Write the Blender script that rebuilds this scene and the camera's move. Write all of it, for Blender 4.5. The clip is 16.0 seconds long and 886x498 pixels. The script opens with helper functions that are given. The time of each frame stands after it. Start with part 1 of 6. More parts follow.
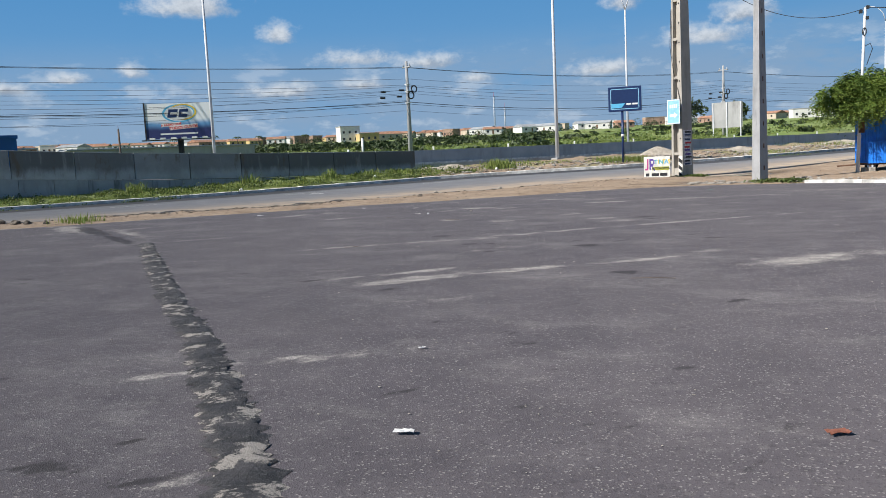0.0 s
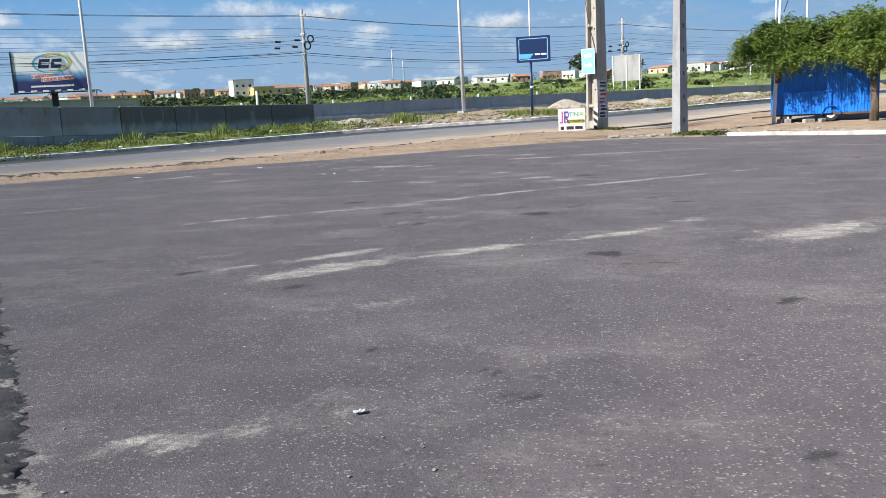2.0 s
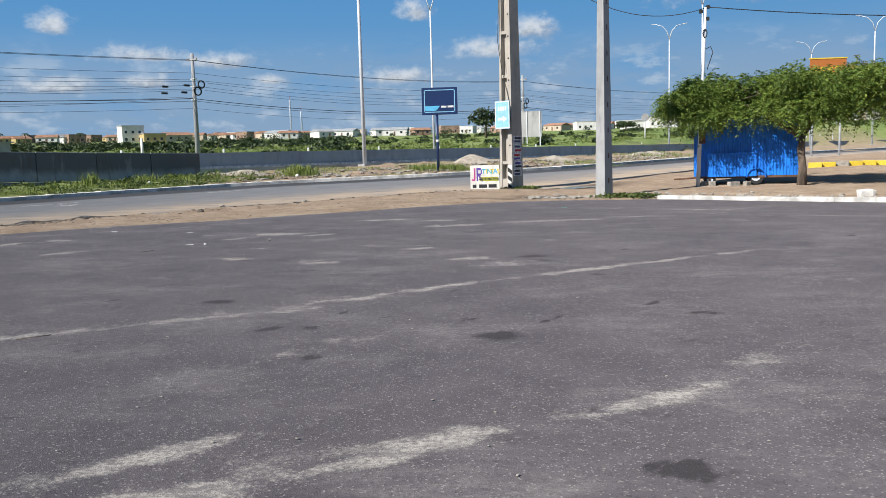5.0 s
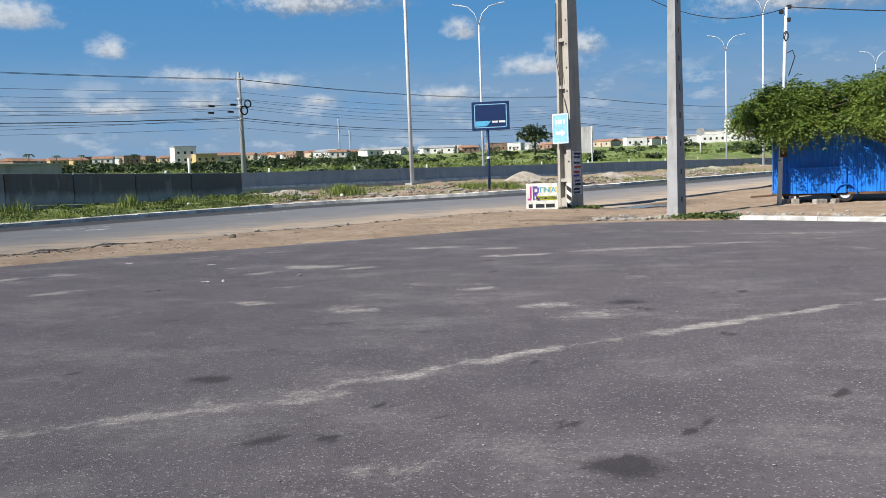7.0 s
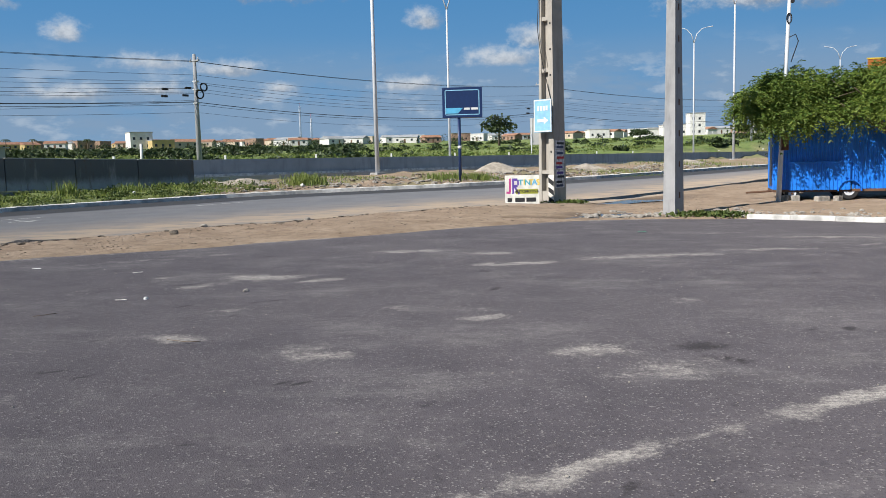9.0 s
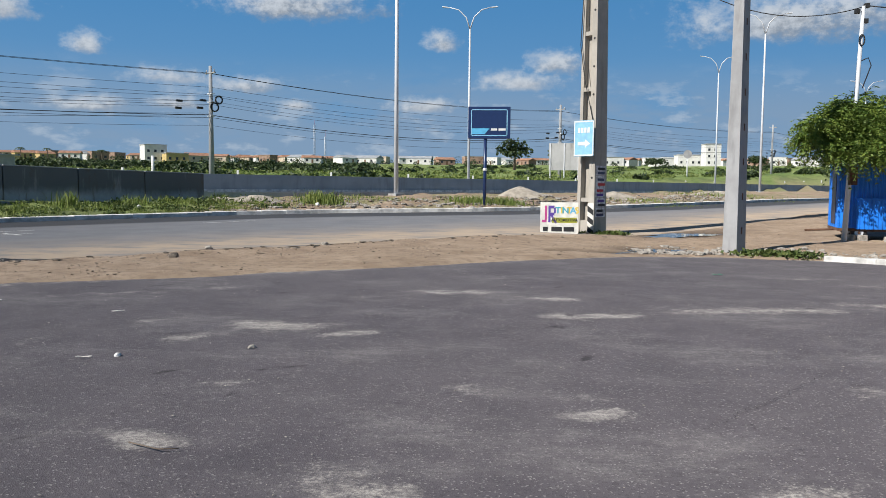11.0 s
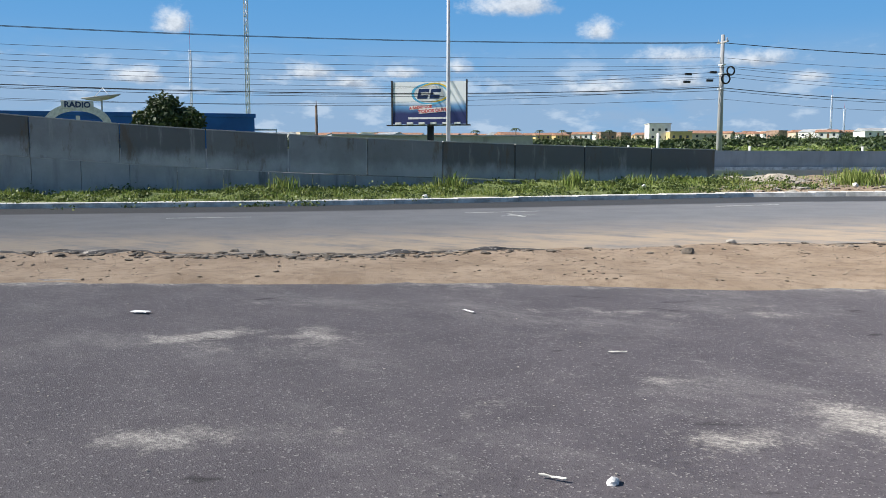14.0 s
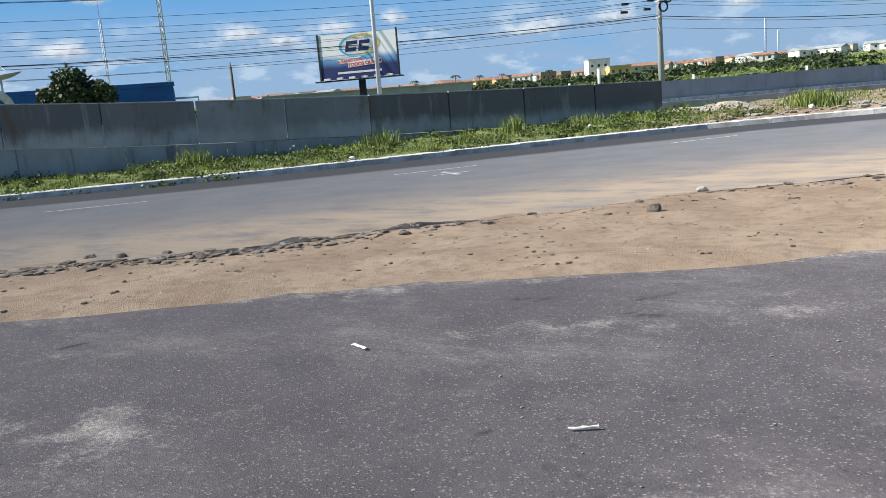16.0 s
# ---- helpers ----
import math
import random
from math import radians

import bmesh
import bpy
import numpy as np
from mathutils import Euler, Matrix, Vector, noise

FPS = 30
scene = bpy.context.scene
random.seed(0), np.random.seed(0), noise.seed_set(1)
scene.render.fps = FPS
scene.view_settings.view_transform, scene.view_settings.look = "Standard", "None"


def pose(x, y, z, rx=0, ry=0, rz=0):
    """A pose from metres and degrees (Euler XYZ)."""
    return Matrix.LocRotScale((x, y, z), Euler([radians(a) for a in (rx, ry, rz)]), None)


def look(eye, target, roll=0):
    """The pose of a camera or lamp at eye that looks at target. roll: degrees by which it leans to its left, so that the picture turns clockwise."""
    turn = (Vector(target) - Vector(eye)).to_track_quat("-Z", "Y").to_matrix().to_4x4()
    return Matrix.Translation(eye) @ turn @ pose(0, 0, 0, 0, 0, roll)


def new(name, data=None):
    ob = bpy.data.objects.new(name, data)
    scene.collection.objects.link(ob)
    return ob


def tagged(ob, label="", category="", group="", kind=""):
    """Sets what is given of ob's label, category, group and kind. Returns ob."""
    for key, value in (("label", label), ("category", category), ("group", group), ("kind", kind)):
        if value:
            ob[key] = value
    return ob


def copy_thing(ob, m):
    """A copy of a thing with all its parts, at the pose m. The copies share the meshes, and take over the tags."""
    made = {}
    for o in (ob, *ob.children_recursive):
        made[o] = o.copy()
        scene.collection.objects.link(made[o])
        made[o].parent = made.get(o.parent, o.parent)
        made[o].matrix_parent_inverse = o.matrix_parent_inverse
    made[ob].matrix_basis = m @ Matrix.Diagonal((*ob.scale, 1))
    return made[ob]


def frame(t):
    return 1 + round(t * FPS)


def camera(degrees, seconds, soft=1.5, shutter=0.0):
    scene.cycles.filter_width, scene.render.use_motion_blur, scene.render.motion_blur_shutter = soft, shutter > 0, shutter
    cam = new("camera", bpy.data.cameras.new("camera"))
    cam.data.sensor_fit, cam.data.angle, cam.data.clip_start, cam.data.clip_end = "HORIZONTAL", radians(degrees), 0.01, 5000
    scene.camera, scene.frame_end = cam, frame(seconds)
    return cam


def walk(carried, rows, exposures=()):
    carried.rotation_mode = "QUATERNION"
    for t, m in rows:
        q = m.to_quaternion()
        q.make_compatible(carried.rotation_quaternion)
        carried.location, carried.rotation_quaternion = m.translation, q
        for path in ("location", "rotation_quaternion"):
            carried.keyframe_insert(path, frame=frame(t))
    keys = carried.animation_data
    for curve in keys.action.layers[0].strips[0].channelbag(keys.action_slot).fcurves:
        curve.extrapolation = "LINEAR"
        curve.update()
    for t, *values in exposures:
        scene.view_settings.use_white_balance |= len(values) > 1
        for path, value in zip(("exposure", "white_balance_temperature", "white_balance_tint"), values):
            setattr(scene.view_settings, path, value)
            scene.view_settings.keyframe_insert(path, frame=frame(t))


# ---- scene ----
cam = camera(56.4, 16.0, soft=0.6)
PATH = [
    (0, (0.567, -0.548, 1.307), (0.001, 1.358, 1.089), -2.8),
    (0.5, (0.302, -0.076, 1.296), (-0.298, 1.82, 1.082), -2.2),
    (1, (0.126, 0.436, 1.253), (-0.313, 2.367, 0.974), -2.0),
    (1.5, (-0.126, 1.032, 1.268), (-0.582, 2.954, 0.952), -2.7),
    (2, (-0.255, 1.579, 1.255), (-0.59, 3.522, 0.918), -3.0),
    (2.5, (-0.426, 2.165, 1.279), (-0.717, 4.109, 0.912), -2.2),
    (3, (-0.636, 2.705, 1.338), (-0.951, 4.653, 1.01), -1.9),
    (3.5, (-0.75, 3.325, 1.347), (-1.053, 5.291, 1.144), -2.1),
    (4, (-0.846, 3.868, 1.33), (-1.041, 5.846, 1.112), -1.8),
    (4.2, (-0.834, 4.099, 1.317), (-0.863, 6.084, 1.072), -2.1),
    (6.3, (-1.083, 6.526, 1.363), (-1.297, 8.506, 1.183), -1.0),
    (6.5, (-1.099, 6.743, 1.34), (-1.309, 8.724, 1.157), -1.3),
    (7, (-1.191, 7.341, 1.352), (-1.391, 9.323, 1.174), -2.2),
    (7.5, (-1.312, 7.928, 1.368), (-1.511, 9.907, 1.164), -2.0),
    (8, (-1.396, 8.596, 1.368), (-1.521, 10.581, 1.153), -1.8),
    (8.2, (-1.459, 8.824, 1.346), (-1.58, 10.809, 1.128), -1.3),
    (10.3, (-2.129, 11.307, 1.376), (-2.211, 13.298, 1.199), -1.9),
    (10.5, (-2.188, 11.476, 1.352), (-2.291, 13.466, 1.174), -0.6),
    (11, (-2.384, 12.061, 1.368), (-2.513, 14.051, 1.217), 0.5),
    (11.5, (-2.578, 12.614, 1.377), (-3.001, 14.568, 1.307), -0.2),
    (12, (-2.808, 13.179, 1.399), (-3.395, 15.089, 1.314), -1.1),
    (12.5, (-3.038, 13.725, 1.404), (-3.929, 15.513, 1.315), -2.4),
    (13, (-3.355, 14.286, 1.375), (-4.427, 15.971, 1.279), -2.5),
    (13.5, (-3.635, 14.816, 1.349), (-4.744, 16.476, 1.226), -1.9),
    (14, (-3.924, 15.298, 1.332), (-5.132, 16.879, 1.124), -0.0),
    (14.5, (-4.231, 15.898, 1.334), (-5.447, 17.465, 1.079), -2.5),
    (15, (-4.534, 16.443, 1.327), (-5.745, 18.008, 1.035), -3.7),
    (15.5, (-4.797, 17.008, 1.347), (-5.936, 18.623, 1.037), -4.3),
    (16, (-4.979, 17.527, 1.37), (-6.089, 19.158, 1.043), -4.7),
]
EXPOSURES = [(0, 0.55), (0.6, 0.64), (1, 0.76), (1.5, 0.79), (2.5, 0.82), (3.2, 0.55), (3.6, 0.48), (4.2, 0.55), (6.3, 0.55), (8.2, 0.45), (10.8, 0.38), (11.6, 0.37), (12.2, 0.5), (13, 0.54), (13.8, 0.8), (14.6, 0.88), (15.2, 0.93), (16, 0.88)]
walk(cam, [(t, look(eye, target, roll)) for t, eye, target, roll in PATH], EXPOSURES)

# ---- light ----
world = bpy.data.worlds.new("sky")
scene.world = world
world.use_nodes = True
SUN_TO = Vector((-0.76, -0.65, 0)).normalized()
SUN_EL = radians(36)
# bearing from +y to the right and height, in degrees; length, height of each cloud; grey of its underside
CLOUDS = [(-13.6, 11.8, 6.6, 1.9, 0.95), (-32.5, 10.5, 3.8, 1.6, 0.3), (-27.0, 8.6, 1.6, 1.2, 0.4), (-46.5, 6.0, 2.3, 0.9, 0.4),
          (-43.6, 5.4, 2.2, 0.7, 0.9), (-22.5, 6.9, 2.8, 0.9, 0.1), (-3.9, 9.6, 1.5, 1.1, 0.5), (1.2, 7.0, 3.6, 1.1, 0.2),
          (3.8, 8.2, 2.2, 1.4, 0.6), (19.5, 10.5, 9.5, 2.8, 0.9), (-40.1, 6.0, 1.5, 0.6, 0.3), (-5.4, 5.4, 3.0, 0.8, 0.4),
          (-55.0, 8.9, 1.4, 1.4, 0.4), (-36.3, 6.4, 1.2, 0.9, 0.5), (-17.3, 6.5, 2.6, 0.9, 0.6), (-13.8, 5.3, 1.7, 0.6, 0.4), (-27.0, 4.9, 3.0, 0.8, 0.6), (-57.5, 5.5, 2.2, 0.9, 0.5), (-21.5, 5.2, 2.0, 0.7, 0.7)]


def sky_nodes(nt):
    link_, add = nt.links.new, nt.nodes.new

    def m1(op, *vals):
        n = add("ShaderNodeMath")
        n.operation = op
        for sock, val in zip(n.inputs, vals):
            if hasattr(val, "links"):
                link_(val, sock)
            else:
                sock.default_value = val
        return n.outputs[0]

    def sm(x, lo, hi, a=0.0, b=1.0):
        n = add("ShaderNodeMapRange")
        n.interpolation_type = "SMOOTHSTEP"
        for k, val in zip((1, 2, 3, 4), (lo, hi, a, b)):
            n.inputs[k].default_value = val
        link_(x, n.inputs[0])
        return n.outputs[0]

    def mix(f, a, b):
        n = add("ShaderNodeMix")
        n.data_type = "RGBA"
        for sock, val in ((n.inputs[0], f), (n.inputs[6], a), (n.inputs[7], b)):
            if hasattr(val, "links"):
                link_(val, sock)
            else:
                sock.default_value = val if isinstance(val, float) else (*val, 1.0)
        return n.outputs[2]

    def noise_at(vec, scale, detail, rough, stretch):
        mp = add("ShaderNodeMapping")
        mp.inputs["Scale"].default_value = stretch
        link_(vec, mp.inputs["Vector"])
        n = add("ShaderNodeTexNoise")
        for k, val in (("Scale", scale), ("Detail", detail), ("Roughness", rough)):
            n.inputs[k].default_value = val
        link_(mp.outputs[0], n.inputs["Vector"])
        return n.outputs["Fac"]

    sky = add("ShaderNodeTexSky")
    sky.sky_type, sky.sun_disc = "NISHITA", False
    sky.sun_elevation, sky.sun_rotation = SUN_EL, math.atan2(SUN_TO.x, SUN_TO.y)
    sky.air_density, sky.dust_density, sky.ozone_density = 1.0, 0.4, 2.0
    sep = add("ShaderNodeSeparateXYZ")
    link_(add("ShaderNodeTexCoord").outputs["Generated"], sep.inputs[0])
    x, y, z = sep.outputs
    deg = 180 / math.pi
    az = m1("MULTIPLY", m1("ARCTAN2", x, y), deg)
    el = m1("MULTIPLY", m1("ARCSINE", z), deg)
    ae = add("ShaderNodeCombineXYZ")
    link_(az, ae.inputs[0])
    link_(el, ae.inputs[1])
    ae = ae.outputs[0]
    blue = mix(sm(el, 0.5, 6.0), (0.22, 0.365, 0.55), (0.145, 0.335, 0.59))
    blue = mix(sm(el, 4.0, 14.0), blue, (0.078, 0.265, 0.55))
    scaled = add("ShaderNodeVectorMath")
    scaled.operation = "SCALE"
    link_(sky.outputs[0], scaled.inputs[0])
    scaled.inputs["Scale"].default_value = 0.05
    base = mix(sm(el, 14.0, 40.0), blue, scaled.outputs[0])
    puff = noise_at(ae, 0.42, 7.0, 0.62, (1.0, 1.5, 1.0))
    fine = noise_at(ae, 1.3, 6.0, 0.65, (1.0, 1.3, 1.0))
    billow = m1("ADD", m1("MULTIPLY", puff, 0.65), m1("MULTIPLY", fine, 0.35))
    # low drifting band of haze cloud over the horizon
    band = m1("MULTIPLY", sm(noise_at(ae, 0.17, 8.0, 0.62, (0.62, 1.7, 1.0)), 0.27, 0.52), m1("MULTIPLY", sm(el, 9.0, 4.5), 0.88))
    col = mix(band, base, (0.24, 0.362, 0.525))
    low = m1("MULTIPLY", sm(noise_at(ae, 0.5, 7.0, 0.6, (0.6, 1.4, 1.0)), 0.52, 0.66), m1("MULTIPLY", sm(el, 8.5, 5.0), 0.48))
    col = mix(low, col, (0.53, 0.615, 0.72))
    thin = m1("MULTIPLY", sm(noise_at(ae, 0.16, 8.0, 0.7, (0.35, 1.6, 1.0)), 0.5, 0.75), m1("MULTIPLY", m1("MULTIPLY", sm(az, -36.0, -44.0), sm(el, 10.0, 12.0)), 0.55))
    col = mix(thin, col, (0.60, 0.70, 0.80))
    for ca, ce, ra, re, grey in CLOUDS:
        dx = m1("DIVIDE", m1("SUBTRACT", az, ca), ra)
        dy = m1("DIVIDE", m1("SUBTRACT", el, ce), re)
        under = m1("MULTIPLY", sm(dy, 0.15, -0.75), 1.0)
        dy2 = m1("MULTIPLY", dy, m1("ADD", 1.0, m1("MULTIPLY", under, 0.9)))
        d = m1("SQRT", m1("ADD", m1("MULTIPLY", dx, dx), m1("MULTIPLY", dy2, dy2)))
        dens = m1("ADD", m1("SUBTRACT", 1.0, d), m1("MULTIPLY", m1("SUBTRACT", billow, 0.5), 2.6))
        mask = m1("MULTIPLY", sm(dens, -0.05, 0.95), 0.92)
        shade = sm(m1("ADD", m1("ADD", dy, m1("MULTIPLY", dx, -0.35)), m1("MULTIPLY", m1("SUBTRACT", fine, 0.5), 2.4)), -0.55, 0.45)
        dark = tuple(c * (1 - 0.42 * grey) for c in (0.50, 0.55, 0.62))
        col = mix(mask, col, mix(shade, dark, (0.64, 0.69, 0.75)))
    link_(col, nt.nodes["Background"].inputs[0])
    nt.nodes["Background"].inputs[1].default_value = 0.707


sky_nodes(world.node_tree)
sun = new("sun", bpy.data.lights.new("sun", "SUN"))
sun.data.energy, sun.data.angle, sun.data.color = 4.7, radians(0.5), (1.0, 0.96, 0.90)
sun_from = Vector((SUN_TO.x * math.cos(SUN_EL), SUN_TO.y * math.cos(SUN_EL), math.sin(SUN_EL)))
sun.matrix_world = look(sun_from * 50, (0, 0, 0))


# ---- materials ----
def material(name, rough=0.8, metal=0.0):
    m = bpy.data.materials.new(name)
    m.use_nodes = True
    b = m.node_tree.nodes["Principled BSDF"]
    b.inputs["Roughness"].default_value, b.inputs["Metallic"].default_value = rough, metal
    b.inputs["Diffuse Roughness"].default_value = 0.45 if rough > 0.78 else 0.0
    return m, m.node_tree, b


def node(nt, kind, **kw):
    n = nt.nodes.new(kind)
    for k, v in kw.items():
        n.inputs[k].default_value = v
    return n


def noise_of(nt, vec, scale, detail=4.0, rough=0.55, stretch=None):
    if stretch:
        mp = nt.nodes.new("ShaderNodeMapping")
        mp.inputs["Scale"].default_value = stretch
        nt.links.new(vec, mp.inputs["Vector"])
        vec = mp.outputs[0]
    n = node(nt, "ShaderNodeTexNoise", Scale=scale, Detail=detail, Roughness=rough)
    nt.links.new(vec, n.inputs["Vector"])
    return n.outputs["Fac"]


def ramp(nt, fac, lo, hi, a=0.0, b=1.0):
    r = nt.nodes.new("ShaderNodeMapRange")
    r.interpolation_type = "SMOOTHSTEP"
    for k, v in zip((1, 2, 3, 4), (lo, hi, a, b)):
        r.inputs[k].default_value = v
    nt.links.new(fac, r.inputs[0])
    return r.outputs[0]


def mixed(nt, fac, a, b, mode="MIX"):
    m = nt.nodes.new("ShaderNodeMix")
    m.data_type, m.blend_type = "RGBA", mode
    for sock, v in ((m.inputs[0], fac), (m.inputs[6], a), (m.inputs[7], b)):
        if hasattr(v, "links"):
            nt.links.new(v, sock)
        else:
            sock.default_value = v if isinstance(v, float) else (*v, 1.0)
    return m.outputs[2]


def calc(nt, op, a, b=0.0, c=None):
    m = nt.nodes.new("ShaderNodeMath")
    m.operation = op
    for sock, v in zip(m.inputs, (a, b) if c is None else (a, b, c)):
        if hasattr(v, "links"):
            nt.links.new(v, sock)
        else:
            sock.default_value = v
    return m.outputs[0]


def bump(nt, b, height, dist, strength=0.6):
    n = node(nt, "ShaderNodeBump", Distance=dist, Strength=strength)
    nt.links.new(height, n.inputs["Height"])
    nt.links.new(n.outputs[0], b.inputs["Normal"])


def coords(nt, which="Object"):
    return nt.nodes.new("ShaderNodeTexCoord").outputs[which]


def place_of(nt):
    return nt.nodes.new("ShaderNodeNewGeometry").outputs["Position"]


def plain(name, color, rough=0.7, metal=0.0, vary=0.12, scale=6.0, relief=0.0, streak=None):
    """Paint, plaster, concrete or metal with grain and faint stains."""
    m, nt, b = material(name, rough, metal)
    p = place_of(nt)
    n1, n2 = noise_of(nt, p, scale, 5, 0.6, streak), noise_of(nt, p, scale * 9, 3, 0.6)
    dark = tuple(c * (1 - 2.2 * vary) for c in color)
    light = tuple(min(1, c * (1 + vary)) for c in color)
    c = mixed(nt, ramp(nt, n1, 0.3, 0.7), dark, light)
    c = mixed(nt, ramp(nt, n2, 0.55, 0.75, 0.0, 0.35), c, tuple(c0 * (1 - vary) for c0 in color))
    nt.links.new(c, b.inputs["Base Color"])
    if relief:
        bump(nt, b, n2, relief)
    return m


def attribute(nt, name):
    a = nt.nodes.new("ShaderNodeAttribute")
    a.attribute_name = name
    return a.outputs["Fac"]


def asphalt_lot():
    m, nt, b = material("worn_lot_asphalt", 0.8)
    b.inputs["Specular IOR Level"].default_value = 0.25
    b.inputs["Diffuse Roughness"].default_value = 0.5
    p = place_of(nt)
    grit = noise_of(nt, p, 95, 3, 0.7)
    grit2 = noise_of(nt, p, 38, 3, 0.7)
    mid = noise_of(nt, p, 1.6, 5, 0.6)
    big = noise_of(nt, p, 0.22, 4, 0.55)
    c = mixed(nt, ramp(nt, mid, 0.3, 0.7), (0.078, 0.070, 0.079), (0.104, 0.093, 0.103))
    c = mixed(nt, ramp(nt, big, 0.35, 0.7, 0.0, 0.6), c, (0.115, 0.103, 0.110))
    stones = nt.nodes.new("ShaderNodeTexVoronoi")
    stones.inputs["Scale"].default_value = 115
    nt.links.new(p, stones.inputs["Vector"])
    chip = nt.nodes.new("ShaderNodeSeparateColor")
    nt.links.new(stones.outputs["Color"], chip.inputs[0])
    c = mixed(nt, ramp(nt, chip.outputs[0], 0.90, 0.985, 0.0, 0.5), c, (0.40, 0.38, 0.365))
    c = mixed(nt, ramp(nt, chip.outputs[1], 0.80, 0.96, 0.0, 0.45), c, (0.036, 0.032, 0.035))
    crumbs = nt.nodes.new("ShaderNodeTexVoronoi")
    crumbs.inputs["Scale"].default_value = 30
    nt.links.new(p, crumbs.inputs["Vector"])
    crumb = nt.nodes.new("ShaderNodeSeparateColor")
    nt.links.new(crumbs.outputs["Color"], crumb.inputs[0])
    c = mixed(nt, ramp(nt, crumb.outputs[0], 0.97, 0.995, 0.0, 0.12), c, (0.30, 0.28, 0.27))
    c = mixed(nt, ramp(nt, crumb.outputs[1], 0.94, 0.99, 0.0, 0.35), c, (0.04, 0.036, 0.04))
    fray = calc(nt, "ADD", calc(nt, "MULTIPLY", noise_of(nt, p, 2.6, 10, 0.8, (1.0, 1.0, 1.0)), 1.9), calc(nt, "MULTIPLY", grit2, 0.6))
    speck = calc(nt, "MULTIPLY", ramp(nt, noise_of(nt, p, 34, 6, 0.8), 0.38, 0.58, 0.2, 1.0), ramp(nt, noise_of(nt, p, 5.5, 8, 0.8, (0.55, 1.5, 1.0)), 0.36, 0.6, 0.25, 1.15))
    # thin pale film of dust in streaks and clouds
    film_ = calc(nt, "MULTIPLY", ramp(nt, noise_of(nt, p, 0.55, 9, 0.75, (1.0, 1.5, 1.0)), 0.47, 0.68), speck)
    c = mixed(nt, calc(nt, "MULTIPLY", film_, 0.42), c, (0.30, 0.283, 0.275))
    wear = ramp(nt, calc(nt, "ADD", attribute(nt, "dust"), calc(nt, "SUBTRACT", fray, 1.2)), 0.26, 0.66)
    c = mixed(nt, calc(nt, "MULTIPLY", calc(nt, "MULTIPLY", wear, calc(nt, "MAXIMUM", speck, 0.28)), 0.95), c, (0.40, 0.375, 0.345))
    oil = ramp(nt, calc(nt, "ADD", attribute(nt, "oil"), calc(nt, "MULTIPLY", calc(nt, "SUBTRACT", fray, 1.25), 0.8)), 0.32, 0.66)
    c = mixed(nt, calc(nt, "MULTIPLY", oil, 0.85), c, (0.036, 0.032, 0.034))
    c = mixed(nt, ramp(nt, noise_of(nt, p, 3.3, 6, 0.7, (1.0, 2.2, 1.0)), 0.645, 0.72, 0.0, 0.7), c, (0.045, 0.04, 0.043))
    nt.links.new(c, b.inputs["Base Color"])
    bump(nt, b, calc(nt, "ADD", calc(nt, "MULTIPLY", grit, 0.6), stones.outputs["Distance"]), 0.006, 0.45)
    return m


def asphalt_road():
    m, nt, b = material("road_asphalt", 0.8)
    b.inputs["Specular IOR Level"].default_value = 0.35
    b.inputs["Diffuse Roughness"].default_value = 1.0
    p = place_of(nt)
    c = mixed(nt, ramp(nt, noise_of(nt, p, 0.9, 5, 0.6), 0.3, 0.7), (0.136, 0.138, 0.147), (0.168, 0.168, 0.176))
    c = mixed(nt, ramp(nt, noise_of(nt, p, 45, 3, 0.7), 0.55, 0.8, 0.0, 0.4), c, (0.22, 0.21, 0.2))
    c = mixed(nt, attribute(nt, "tar"), c, (0.034, 0.034, 0.037))
    d = calc(nt, "MULTIPLY", attribute(nt, "dust"), ramp(nt, noise_of(nt, p, 0.8, 7, 0.7, (1.0, 2.0, 1.0)), 0.25, 0.62))
    c = mixed(nt, calc(nt, "MINIMUM", d, 0.92), c, (0.37, 0.29, 0.21))
    nt.links.new(c, b.inputs["Base Color"])
    bump(nt, b, noise_of(nt, p, 70, 3, 0.7), 0.004, 0.6)
    return m


